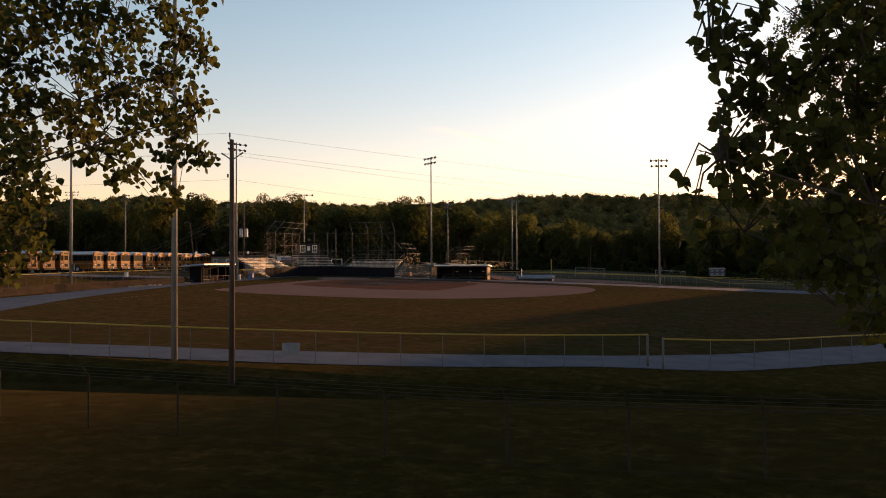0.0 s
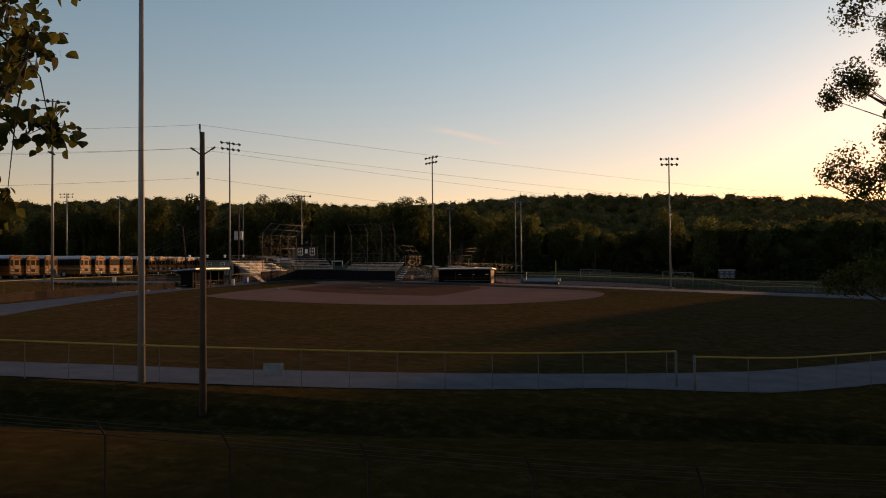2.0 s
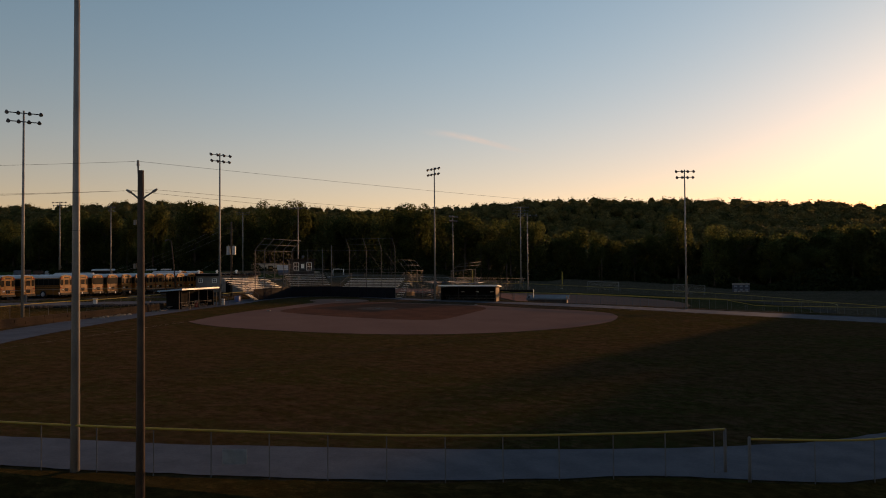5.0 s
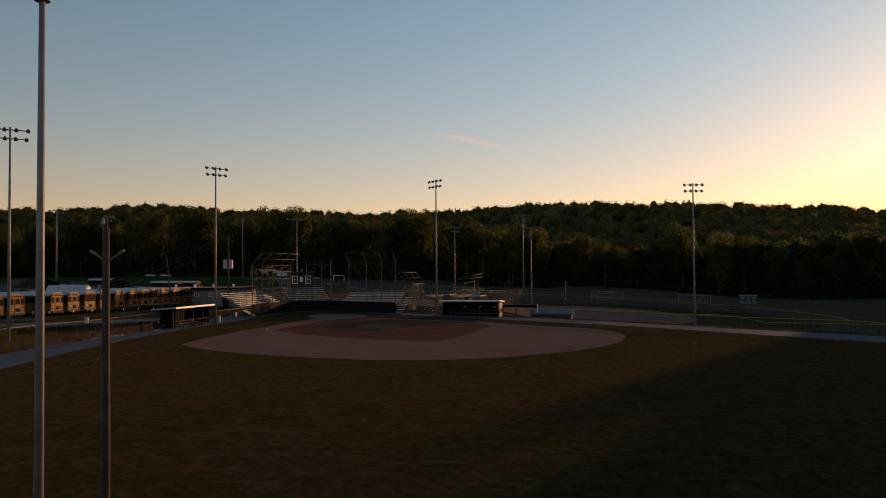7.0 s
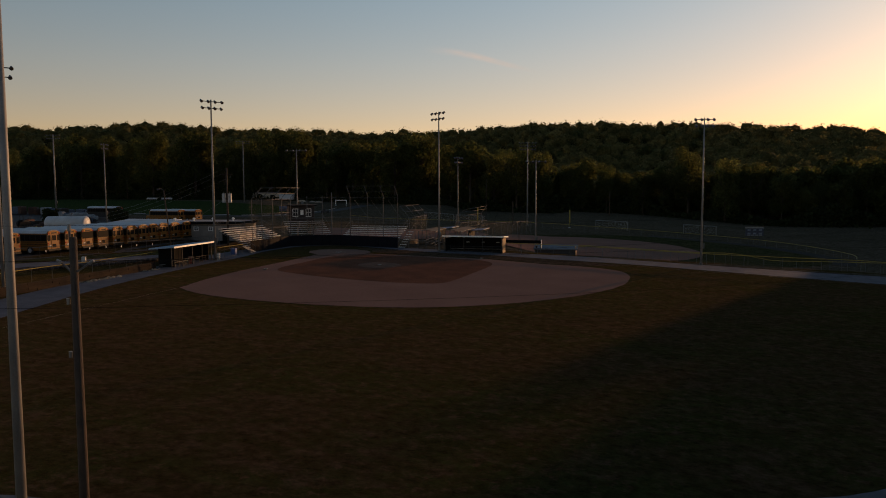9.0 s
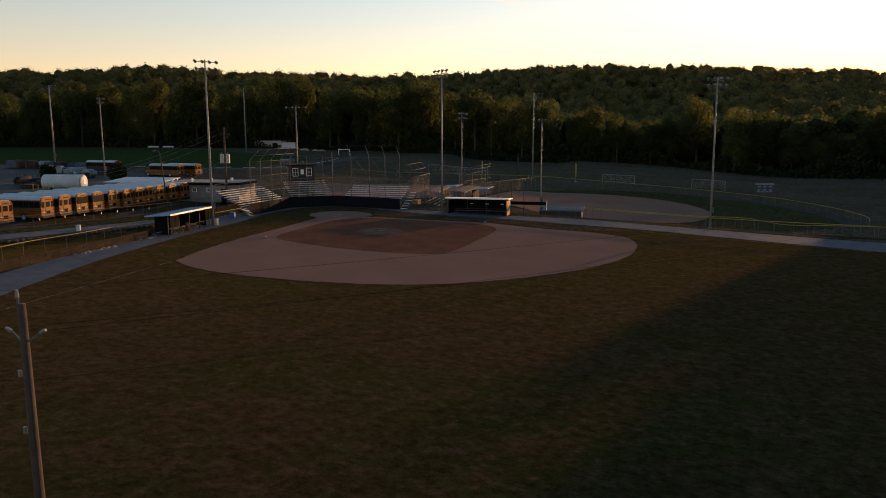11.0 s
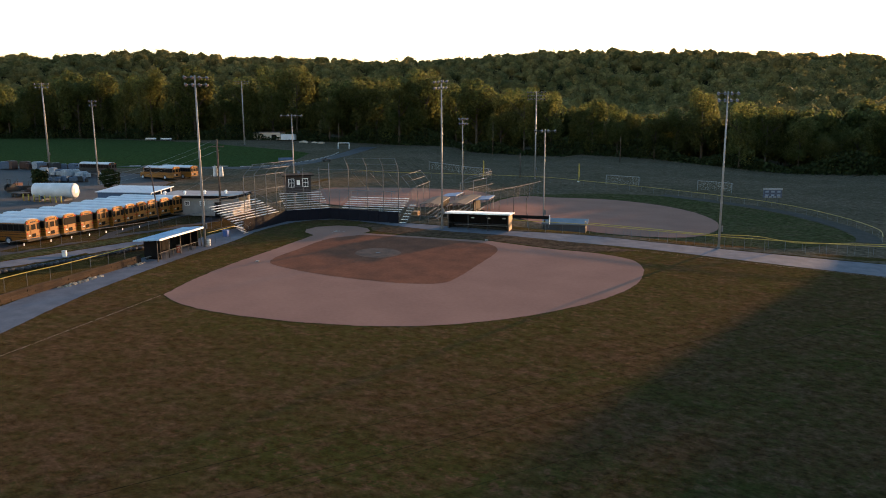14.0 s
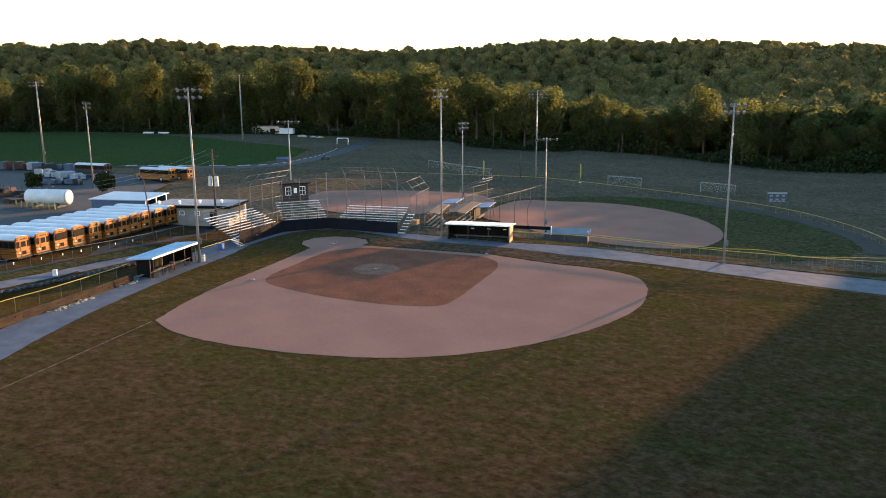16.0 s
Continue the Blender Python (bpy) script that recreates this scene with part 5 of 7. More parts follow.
for k, (x, y, a) in enumerate(((-82.5, 27.6, 20), (-86.6, 30.2, 80), (-79.2, 31.5, 130))):
    g = thing("tractor", "old dark tractor parked beside the fuel tank", "tractor", pose(x, y, field_height(x, y) + 0.02, 0, 0, a), "parked tractors")
    part("hood", Build().box((1.0, 0, 1.15), (1.7, 0.75, 0.75), 0, 0.08), TRACTOR_RED if k else RUST_STEEL, g)
    part("seat", Build().box((-0.55, 0, 1.25), (0.5, 0.5, 0.45), 0, 0.05), BUS_BLACK, g)
    part("roll_bar", Build().tube([(-0.85, -0.45, 0.9), (-0.85, -0.45, 2.3), (-0.85, 0.45, 2.3), (-0.85, 0.45, 0.9)], 0.05, None, 6), BUS_BLACK, g)
    part("exhaust", Build().tube([(1.2, 0.15, 1.5), (1.2, 0.15, 2.3)], 0.04, None, 6), RUST_STEEL, g)
    part("axle_housing", Build().box((0.1, 0, 0.7), (2.6, 0.35, 0.35), 0, 0.05), RUST_STEEL, g)
    for q in (-1, 1):
        part("rear_wheel", Build().tube([(-0.6, q * 0.55, 0.72), (-0.6, q * 0.9, 0.72)], 0.72, None, 14), RUBBER, g)
        part("front_wheel", Build().tube([(1.5, q * 0.5, 0.42), (1.5, q * 0.7, 0.42)], 0.42, None, 12), RUBBER, g)
g = thing("flatbed_trailer", "low rusty flatbed trailer parked beside the fuel tank", "trailer", pose(-79.6, 23.6, field_height(-79.6, 23.6) + 0.02, 0, 0, -25))
part("bed", Build().box((0, 0, 0.75), (5.0, 2.0, 0.14), 0, 0.02), RUST_STEEL, g)
part("headboard", Build().box((-2.45, 0, 1.2), (0.1, 2.0, 0.8), 0, 0.02), RUST_STEEL, g)
part("tow_bar", Build().tube([(2.4, 0, 0.6), (3.6, 0, 0.5)], 0.06, None, 6), RUST_STEEL, g)
for u in (-0.5, 0.5):
    for q in (-1, 1):
        part("wheel", Build().tube([(u, q * 0.8, 0.36), (u, q * 1.02, 0.36)], 0.36, None, 12), RUBBER, g)
fb = thing("field_house", "tan concrete storage building at the wood edge", "building", pose(-128.6, 234.4, field_height(-128.6, 234.4), 0, 0, 2))
part("wall", Build().box((0, 0, 1.7), (13, 6, 3.4), 0, 0.03), mat("tan_block", (0.36, 0.31, 0.25), 0.9), fb)
part("roof", Build().box((0, 0, 3.5), (13.5, 6.5, 0.22), 0, 0.03), GRAVEL, fb)
part("door", Build().box((3.5, -3.02, 1.2), (2.4, 0.06, 2.4)), BLACK_WALL, fb)
tr = thing("cargo_trailer", "white box trailer beside the storage building", "trailer", pose(-117.7, 231.0, field_height(-117.1, 230.9), 0, 0, 2))
part("box", Build().box((0, 0, 1.8), (6.5, 2.5, 2.4), 0, 0.05), BUS_WHITE, tr)
part("frame", Build().box((0, 0, 0.55), (7.4, 1.2, 0.15)), DARK_STEEL, tr)
for s in (-1, 1):
    part("wheel", Build().tube([(0.8, s * 1.0, 0.42), (0.8, s * 1.25, 0.42)], 0.42, None, 12), RUBBER, tr)
for k, (x, y) in enumerate(((-179.7, 219.0), (-171.5, 218.1))):
    bn = thing("team_bench", "long white bench at the far edge of the green field", "bench", pose(x, y, field_height(x, y)), "team benches")
    part("seat", Build().box((0, 0, 0.5), (5.5, 0.5, 0.08)), BUS_WHITE, bn)
    part("backrest", Build().box((0, 0.3, 0.95), (5.5, 0.06, 0.5)), BUS_WHITE, bn)
    for s in (-2.4, 0, 2.4):
        part("leg", Build().box((s, 0, 0.23), (0.08, 0.45, 0.46)), GALV, bn)

# ---- far field ----
NET = mesh_screen("goal_net", (0.40, 0.40, 0.40), 0.3, 0.004)


GOAL_PAINT = mat("chalky_goal_paint", (0.20, 0.20, 0.20), 0.7)


def goal(label, a, b, depth=(0.3, 2.4), tall=2.3):
    gx0, gy0 = a
    root = thing("soccer_goal", label, "soccer goal", pose(gx0, gy0, ground_height(gx0, gy0)), "soccer goals")
    dx, dy = b[0] - gx0, b[1] - gy0
    dz = ground_height(*b) - ground_height(*a)
    part("post", Build().tube([(0, 0, 0), (0, 0, tall)], 0.06, None, 8), GOAL_PAINT, root, "", True)
    part("post", Build().tube([(dx, dy, dz), (dx, dy, dz + tall)], 0.06, None, 8), GOAL_PAINT, root, "", True)
    part("crossbar", Build().tube([(0, 0, tall), (dx, dy, dz + tall)], 0.06, None, 8), GOAL_PAINT, root, "", True)
    for ox_, oy_, oz_ in ((0, 0, 0), (dx, dy, dz)):
        part("stay", Build().tube([(ox_, oy_, oz_ + tall), (ox_ + depth[0], oy_ + depth[1] * 0.3, oz_ + tall - 0.1), (ox_ + depth[0], oy_ + depth[1], oz_)], 0.03, None, 5), GALV, root)
    b_ = Build()
    b_.sheet([(depth[0], depth[1]), (dx + depth[0], dy + depth[1])], 0.0, tall - 0.2)
    part("net", b_, NET, root)


goal("white soccer goal frame with a net on the far grass", (23.6, 94.3), (31.2, 92.0))
goal("white soccer goal frame with a net past the far fence", (44.3, 90.1), (51.4, 87.6))
goal("white soccer goal frame with a net behind the back infield", (-26.1, 118.8), (-15.3, 107.8))
goal("small soccer goal frame standing beside a taller one", (-14.1, 105.5), (-6.0, 100.1))
for k, (x, y, tall_) in enumerate(((16.9, 97.2, 4.6), (-7.0, 97.2, 4.6))):
    fp_ = thing("foul_pole", "yellow foul pole at the far field fence", "foul pole", pose(x, y, ground_height(x, y)), "foul poles")
    part("pole", Build().tube([(0, 0, -0.1), (0, 0, tall_)], 0.06, None, 8), YELLOW, fp_, "", True)
    part("wing", Build().box((0.16, 0, tall_ * 0.62), (0.18, 0.03, tall_ * 0.7)), YELLOW, fp_)
    part("foot_plate", Build().box((0, 0, 0.04), (0.6, 0.6, 0.08)), WHITE_PAINT, fp_)
for k, (x, y, tall_) in enumerate(((1.9, 101.4, 6.4), (28.1, 168.0, 8.5), (-19.2, 197.7, 13), (97.8, 179.6, 9.0), (-201.7, 233.0, 11), (-88.9, 217.9, 9))):
    wp = thing("wooden_pole", "weathered wooden pole standing on the far grass", "pole", pose(x, y, ground_height(x, y)), "far wooden poles")
    part("shaft", Build().tube([(0, 0, -0.2), (0, 0, tall_)], 0.15, 0.1, 8), OLD_WOOD, wp, "", True)
    part("cap", Build().tube([(0, 0, tall_), (0, 0, tall_ + 0.06)], 0.12, 0.05, 8), GALV, wp)
sb = thing("scoreboard", "dark blue scoreboard on two posts past the far fence", "scoreboard", pose(55.9, 66.9, ground_height(55.9, 66.9), 0, 0, 8))
for x in (-1.1, 1.1):
    part("post", Build().box((x, 0, 1.5), (0.16, 0.16, 3.0)), DARK_STEEL, sb)
SCORE_WINDOW = mat("pale_score_window", (0.12, 0.16, 0.22), 0.5)
SCORE_BLUE = mat("dark_blue_panel", (0.03, 0.045, 0.075), 0.5)
pnl = part("panel", Build().box((0, 0, 2.5), (3.6, 0.22, 1.6), 0, 0.03), SCORE_BLUE, sb)
for r in range(2):
    for c in range(3):
        part("score_window", Build().box((-1.15 + 1.15 * c, -0.13, 2.2 + 0.72 * r), (0.62, 0.04, 0.36), 0, 0.01), SCORE_WINDOW, pnl)
part("header_board", Build().box((0, -0.02, 3.42), (3.7, 0.2, 0.34), 0, 0.02), GOAL_PAINT, sb, "pale board along the top")
for k in range(4):
    part("text_bar", Build().box((-1.2 + 0.8 * k, -0.125, 1.86), (0.6, 0.03, 0.2)), GOAL_PAINT, pnl)

# far backstop with its hoods and benches
RUST_NET = mesh_screen("rusty_netting", (0.03, 0.022, 0.018), 0.12, 0.0010)
fbk = thing("far_backstop", "pipe backstop with netted hoods on the far field", "backstop")
for (x, y) in ((-6.8, 23.0), (-6.8, 27.1), (-6.7, 31.2), (-6.6, 35.2)):
    part("upright", Build().tube([(x, y, field_height(x, y)), (x, y, 4.9), (x - 0.75, y, 5.9), (x - 1.6, y, 6.85)], 0.030, None, 6), GALV, fbk, "", True)
for dx, z in ((0.0, 4.9), (-0.75, 5.9), (-1.6, 6.85)):
    part("hood_rail", Build().tube([(-6.8 + dx, 22.8, z), (-6.6 + dx, 35.4, z)], 0.030, None, 6), GALV, fbk, "", True)
for (x, y) in ((11.7, 21.0), (9.3, 25.1), (6.9, 25.8)):
    part("upright", Build().tube([(x, y, field_height(x, y)), (x, y, 3.8), (x + 0.15, y, 4.2), (x + 0.75, y - 0.1, 5.7)], 0.036, None, 6), RUST_STEEL, fbk, "", True)
for (x, y) in ((-1.0, 34.2), (0.7, 37.7), (2.4, 42.1)):
    part("upright", Build().tube([(x, y, field_height(x, y)), (x, y, 5.1)], 0.042, None, 6), GALV, fbk, "", True)
for a, b in (((-1.0, 34.2, 4.7), (2.4, 42.1, 5.1)), ((0.0, 33.6, 5.5), (3.4, 41.5, 5.9)), ((0.8, 33.2, 6.0), (3.7, 40.1, 6.5))):
    part("hood_rail", Build().tube([a, b], 0.036, None, 6), GALV, fbk, "", True)
for a, b in (((-6.8, 23.0), (-6.6, 35.2)), ((-1.0, 34.2), (2.4, 42.1))):
    part("netting", Build().sheet([a, b], 0.5, 4.8), RUST_NET, fbk)
for a, b in (((-1.0, 34.2, 4.7), (0.8, 33.2, 6.0)), ((2.4, 42.1, 5.1), (3.7, 40.1, 6.5))):
    part("hood_arm", Build().tube([a, b], 0.04, None, 5), GALV, fbk)
BLUE_TARP = mat("blue_shelter_roof", (0.045, 0.095, 0.185), 0.6, 0.0, (0.033, 0.072, 0.145), 0.7)
for k, (x, y, a) in enumerate(((-1.7, 33.0, 88), (4.4, 30.0, 88))):
    d2 = thing("far_dugout", "small far dugout with a blue sheet roof", "dugout", pose(x, y, field_height(x, y), 0, 0, a), "far dugouts")
    part("roof", Build().extrude([(-0.3, 2.35), (2.6, 2.1), (2.6, 2.2), (-0.3, 2.45)], -0.2, 5.6, "x"), BLUE_TARP, d2)
    part("back_wall", Build().box((2.7, 2.35, 1.05), (5.4, 0.12, 2.1)), LATTICE, d2)
    for i in range(3):
        part("post", Build().tube([(0.1 + 2.6 * i, 0, 0), (0.1 + 2.6 * i, 0, 2.35)], 0.05, None, 6), GALV, d2)
    part("bench", Build().box((2.7, 1.6, 0.45), (4.8, 0.35, 0.06)), BENCH, d2)
MESH_BROWN = mat("brown_shade_cloth", (0.030, 0.023, 0.020), 0.9, 0, (0.022, 0.017, 0.015), 0.8, 10.0)
for k, (x, y, a, n, w) in enumerate(((-1.6, 19.6, 92, 10.5, 2.9), (2.2, 21.4, 88, 12.5, 2.9))):
    z = field_height(x, y)
    cn = thing("shade_canopy", "long brown shade cloth roof on posts beside the far backstop", "canopy", pose(x, y, z, 0, 0, a), "shade canopies")
    part("cloth", Build().extrude([(0, 2.40), (w / 2, 2.62), (w, 2.40), (w, 2.44), (w / 2, 2.66), (0, 2.44)], 0, n, "x"), MESH_BROWN, cn)
    for i in range(4):
        for q in (0.06, w - 0.06):
            part("post", Build().tube([(0.1 + (n - 0.2) * i / 3, q, 0), (0.1 + (n - 0.2) * i / 3, q, 2.4)], 0.045, None, 6), GALV, cn)
    for q in (0, w):
        part("edge_rail", Build().tube([(0, q, 2.4), (n, q, 2.4)], 0.045, None, 6), GALV, cn)
    bleacher("low bench stand under the brown shade cloth", pose(x - 0.7, y + 1.0, z, 0, 0, a), n - 2.5, 3, 0.45, 0.22, 0.6, None, BENCH)
st = thing("pallet_stack", "sunlit stack of tan wooden pallets by the bleacher stair", "pallets", pose(-6.1, 23.2, field_height(-6.1, 23.2), 0, 0, 84))
for i in range(5):
    part("pallet", Build().box((0, 0, 0.10 + 0.16 * i), (1.3, 1.1, 0.035)).box((0, 0, 0.035 + 0.16 * i), (1.3, 0.1, 0.07)).box((0, 0.48, 0.035 + 0.16 * i), (1.3, 0.1, 0.07)).box((0, -0.48, 0.035 + 0.16 * i), (1.3, 0.1, 0.07)), PLY, st)
bat = thing("batting_screen", "long dark padded rail behind the third base dugout", "screen", pose(5.0, 18.6, 0.0, 0, 0, -5))
part("end_bracket", Build().box((10.52, 0, 1.2), (0.07, 0.16, 1.3), 0, 0.01), WHITE_PAINT, bat, "white end bracket")
part("pad", Build().box((5.0, 0, 1.5), (11.0, 0.12, 0.5), 0, 0.05), BLACK_WALL, bat)
for x in (0, 3.6, 7.2, 10.4):
    part("post", Build().tube([(x, 0.1, 0), (x, 0.1, 2.0)], 0.05, None, 6), GALV, bat)

# ---- bases, plate and lines ----
CHALK = mat("worn_chalk", (0.34, 0.29, 0.26), 0.9, 0, (0.19, 0.14, 0.115), 2.5, mottle=0.35)
pl = thing("home_plate", "white rubber home plate in the clay circle", "home plate", pose(HOME[0], HOME[1], field_height(*HOME) + 0.03, 0, 0, -48))
part("slab", Build().extrude([(-0.22, 0.22), (-0.22, -0.05), (0, -0.27), (0.22, -0.05), (0.22, 0.22)], 0.0, 0.03, "z"), CHALK, pl)
part("edge", Build().box((0, 0.235, 0.012), (0.44, 0.02, 0.02)), CHALK, pl)
for s in (-1, 1):
    bx = thing("batter_box_line", "worn chalk lines of a batter's box", "chalk line", pose(HOME[0], HOME[1], field_height(*HOME) + 0.05, 0, 0, -48))
    for cx, cy, w, d in ((s * 0.5, 0.2, 0.07, 1.3), (s * 0.8, 0.88, 0.6, 0.06), (s * 1.25, -0.9, 0.5, 0.06)):
        part("chalk", Build().box((cx, cy, 0.002), (w, d, 0.006)), CHALK, bx)
for (x, y) in (BASE_L, (8.0, 5.7)):
    bs = thing("base_bag", "dusty white base bag on the clay", "base", pose(x, y, field_height(x, y) + 0.022, 0, 0, 5), "base bags")
    part("bag", Build().box((0, 0, 0.05), (0.4, 0.4, 0.1), 0, 0.03), BENCH, bs)
    part("anchor_strap", Build().box((0, 0, 0.105), (0.4, 0.06, 0.012)), BENCH, bs)
rub = thing("pitching_rubber", "white pitching rubber in the circle", "pitching rubber", pose(MOUND[0], MOUND[1], field_height(*MOUND) + 0.045, 0, 0, 40))
part("slab", Build().box((0, 0, 0.02), (0.6, 0.15, 0.04), 0, 0.01), CHALK, rub)
part("edge", Build().box((0, 0.08, 0.012), (0.6, 0.02, 0.02)), CHALK, rub)
for label, a, c in (("thin worn chalk foul line across the outfield grass", (-17.7, -30.1), (-20.6, -60.0)), ("thin worn chalk foul line beside the gravel path", (27.0, 4.6), (68.5, -6.3))):
    n = 24
    fb_ = Build()
    d = Vector((c[0] - a[0], c[1] - a[1], 0)).normalized()
    for i in range(n):
        p, q = along(a, c, i / n), along(a, c, (i + 0.9) / n)
        w = 0.018
        fb_.add([(p[0] + d.y * w, p[1] - d.x * w, field_height(*p) + 0.03), (q[0] + d.y * w, q[1] - d.x * w, field_height(*q) + 0.03), (q[0] - d.y * w, q[1] + d.x * w, field_height(*q) + 0.03), (p[0] - d.y * w, p[1] + d.x * w, field_height(*p) + 0.03)], [(0, 1, 2, 3)])
    tagged(part("foul_line", fb_, CHALK), label, "chalk line", kind="structure")

# ---- utility pole and wires ----
INSUL = mat("grey_insulator", (0.22, 0.21, 0.20), 0.35)
UX, UY, UZ = 10.56, -81.8, -2.75
up = thing("utility_pole", "weathered wooden utility pole in the ditch", "utility pole", pose(UX, UY, UZ))
part("shaft", Build().tube([(0, 0, -0.3), (0.02, 0, 5.5), (0, 0, 11.35)], 0.15, 0.095, 12), OLD_WOOD, up, "", True)
for s in (-1, 1):
    arm = part("bracket_arm", Build().tube([(s * 0.08, 0, 10.45), (s * 0.3, 0.05, 10.6), (s * 0.42, 0.06, 10.68)], 0.028, None, 6), GALV, up)
    part("insulator", Build().tube([(s * 0.40, 0.06, 10.66), (s * 0.48, 0.06, 10.71), (s * 0.54, 0.06, 10.74)], 0.05, 0.035, 8), INSUL, arm)
part("top_bracket", Build().tube([(-0.08, 0, 11.1), (-0.1, 0, 11.55)], 0.03, None, 6), GALV, up)
part("top_insulator", Build().tube([(-0.1, 0, 11.5), (-0.1, 0, 11.58), (-0.1, 0, 11.68)], 0.05, 0.035, 8), INSUL, up)
for z in (8.2, 9.6):
    part("spool", Build().tube([(-0.17, -0.05, z), (-0.17, -0.05, z + 0.16)], 0.045, None, 8), INSUL, up)
part("ground_wire", Build().tube([(0.12, -0.08, 0), (0.09, -0.06, 10.2)], 0.012, None, 4), DARK_STEEL, up)
yp = thing("transformer_pole", "wooden pole with two grey transformers by the bleacher", "utility pole", pose(-32.2, 8.8, field_height(-32.2, 8.8)))
part("shaft", Build().tube([(0, 0, -0.3), (0, 0, 6), (0, 0, 11.9)], 0.17, 0.12, 10), OLD_WOOD, yp, "", True)
part("crossarm", Build().box((0, 0, 10.9), (1.9, 0.1, 0.12)), OLD_WOOD, yp)
for x in (-0.48, 0.48):
    t_ = part("transformer", Build().tube([(x, -0.1, 6.6), (x, -0.1, 6.65), (x, -0.1, 7.9), (x, -0.1, 8.0)], 0.3, 0.28, 12), mat("transformer_grey", (0.36, 0.37, 0.38), 0.5, 0.2), yp, "", True)
    part("bushing", Build().tube([(x, -0.1, 8.0), (x, -0.1, 8.3)], 0.05, 0.03, 6), INSUL, t_)
np_ = thing("yard_pole", "slender wooden lamp pole behind the first base dugout", "pole", pose(-36.1, -0.9, field_height(-36.1, -0.9)))
part("shaft", Build().tube([(0, 0, -0.2), (-0.9, 0, 8.2)], 0.11, 0.07, 8), OLD_WOOD, np_, "", True)
part("lamp_arm", Build().tube([(-0.9, 0, 8.1), (-1.3, 0, 8.4), (-1.6, 0, 8.3)], 0.035, None, 6), GALV, np_)
part("lamp_head", Build().tube([(-1.5, 0, 8.35), (-1.9, 0, 8.2)], 0.08, 0.13, 8), LAMP_BACK, np_)


def wire(label, a, b, sag, r=0.0041, material=None):
    a, b = Vector(a), Vector(b)
    pts = [a + (b - a) * t - Vector((0, 0, 4 * sag * t * (1 - t))) for t in np.linspace(0, 1, 25)]
    ob = new("overhead_wire", Build().tube(pts, r, None, 4).mesh("overhead_wire", material or WIRE))
    return tagged(ob, label, "wire", "overhead wires")


P = Vector((UX, UY, UZ))
WIRE_LABEL = "thin dark overhead wire strung from the utility pole"
wire(WIRE_LABEL, P + Vector((-0.1, 0, 11.65)), (82, -3.5, 10.6), 1.3)
wire(WIRE_LABEL, P + Vector((0.5, 0.06, 10.72)), (82, -3.5, 9.0), 1.2)
wire(WIRE_LABEL, P + Vector((-0.5, 0.06, 10.72)), (81, -2.5, 7.6), 1.3)
wire(WIRE_LABEL, P + Vector((-0.1, 0, 11.65)), (-25, -85, 10.4), 0.5)
wire(WIRE_LABEL, P + Vector((0.5, 0.06, 10.72)), (-25, -85, 9.2), 0.45)
wire(WIRE_LABEL, P + Vector((-0.5, 0.06, 10.72)), (-25, -85.6, 8.9), 0.45)
wire("low dark overhead wire strung from the utility pole", P + Vector((-0.17, -0.05, 9.5)), (-25, -84.5, 7.4), 0.4)
wire("low dark overhead wire strung from the utility pole", P + Vector((0.12, 0.05, 9.5)), (82, -3.5, 5.2), 1.6)
for k in range(3):
    wire("pale yard wire strung from the transformer pole", (-32.9 + 0.7 * k, 8.8, (12.9, 12.5, 11.7)[k]), (-67.9 - 0.5 * k, 30.0, 5.4 - 0.8 * k), 0.7, 0.013, POLE_STEEL)
wire("pale yard wire led to the low building", (-32.1, 8.7, 8.6), (-41.5, 14.0, 4.75), 0.25, 0.013, POLE_STEEL)

SHRUB_LEAF = mat("dark_shrub_leaf", (0.018, 0.026, 0.009), 0.8, 0, (0.012, 0.018, 0.007), 1.5, 6.0, 0, 0.05, 0.3)
for k, (x, y, s) in enumerate(((-73.7, 41.5, 3.9), (-89.3, 40.6, 3.2))):
    sr = np.random.default_rng(90 + k)
    q = thing("shrub", "round dark green shrub in the bus yard", "shrub", pose(x, y, field_height(x, y)), "yard shrubs")
    part("stem", Build().tube([(0, 0, -0.1), (0.1, 0, s * 0.5)], 0.09, 0.04, 6), BARK, q)
    dd = sr.normal(size=(1500, 3))
    dd /= np.linalg.norm(dd, axis=1, keepdims=True)
    fb_ = Build()
    for v in dd * (sr.random((1500, 1)) ** 0.4) * (0.72 + 0.34 * np.sin(dd[:, :1] * 5 + k) * np.cos(dd[:, 2:] * 4)) * np.array([s * 0.62, s * 0.62, s * 0.52]) + np.array([0, 0, s * 0.55]):
        e = Euler((sr.uniform(0, 6), sr.uniform(0, 6), 0)).to_matrix()
        fb_.add([Vector(v) + e @ Vector(c) for c in ((-0.34, 0, 0), (0, -0.2, 0.05), (0.34, 0, 0), (0, 0.2, 0.05))], [(0, 1, 2, 3)])
    part("foliage", fb_, SHRUB_LEAF, q)

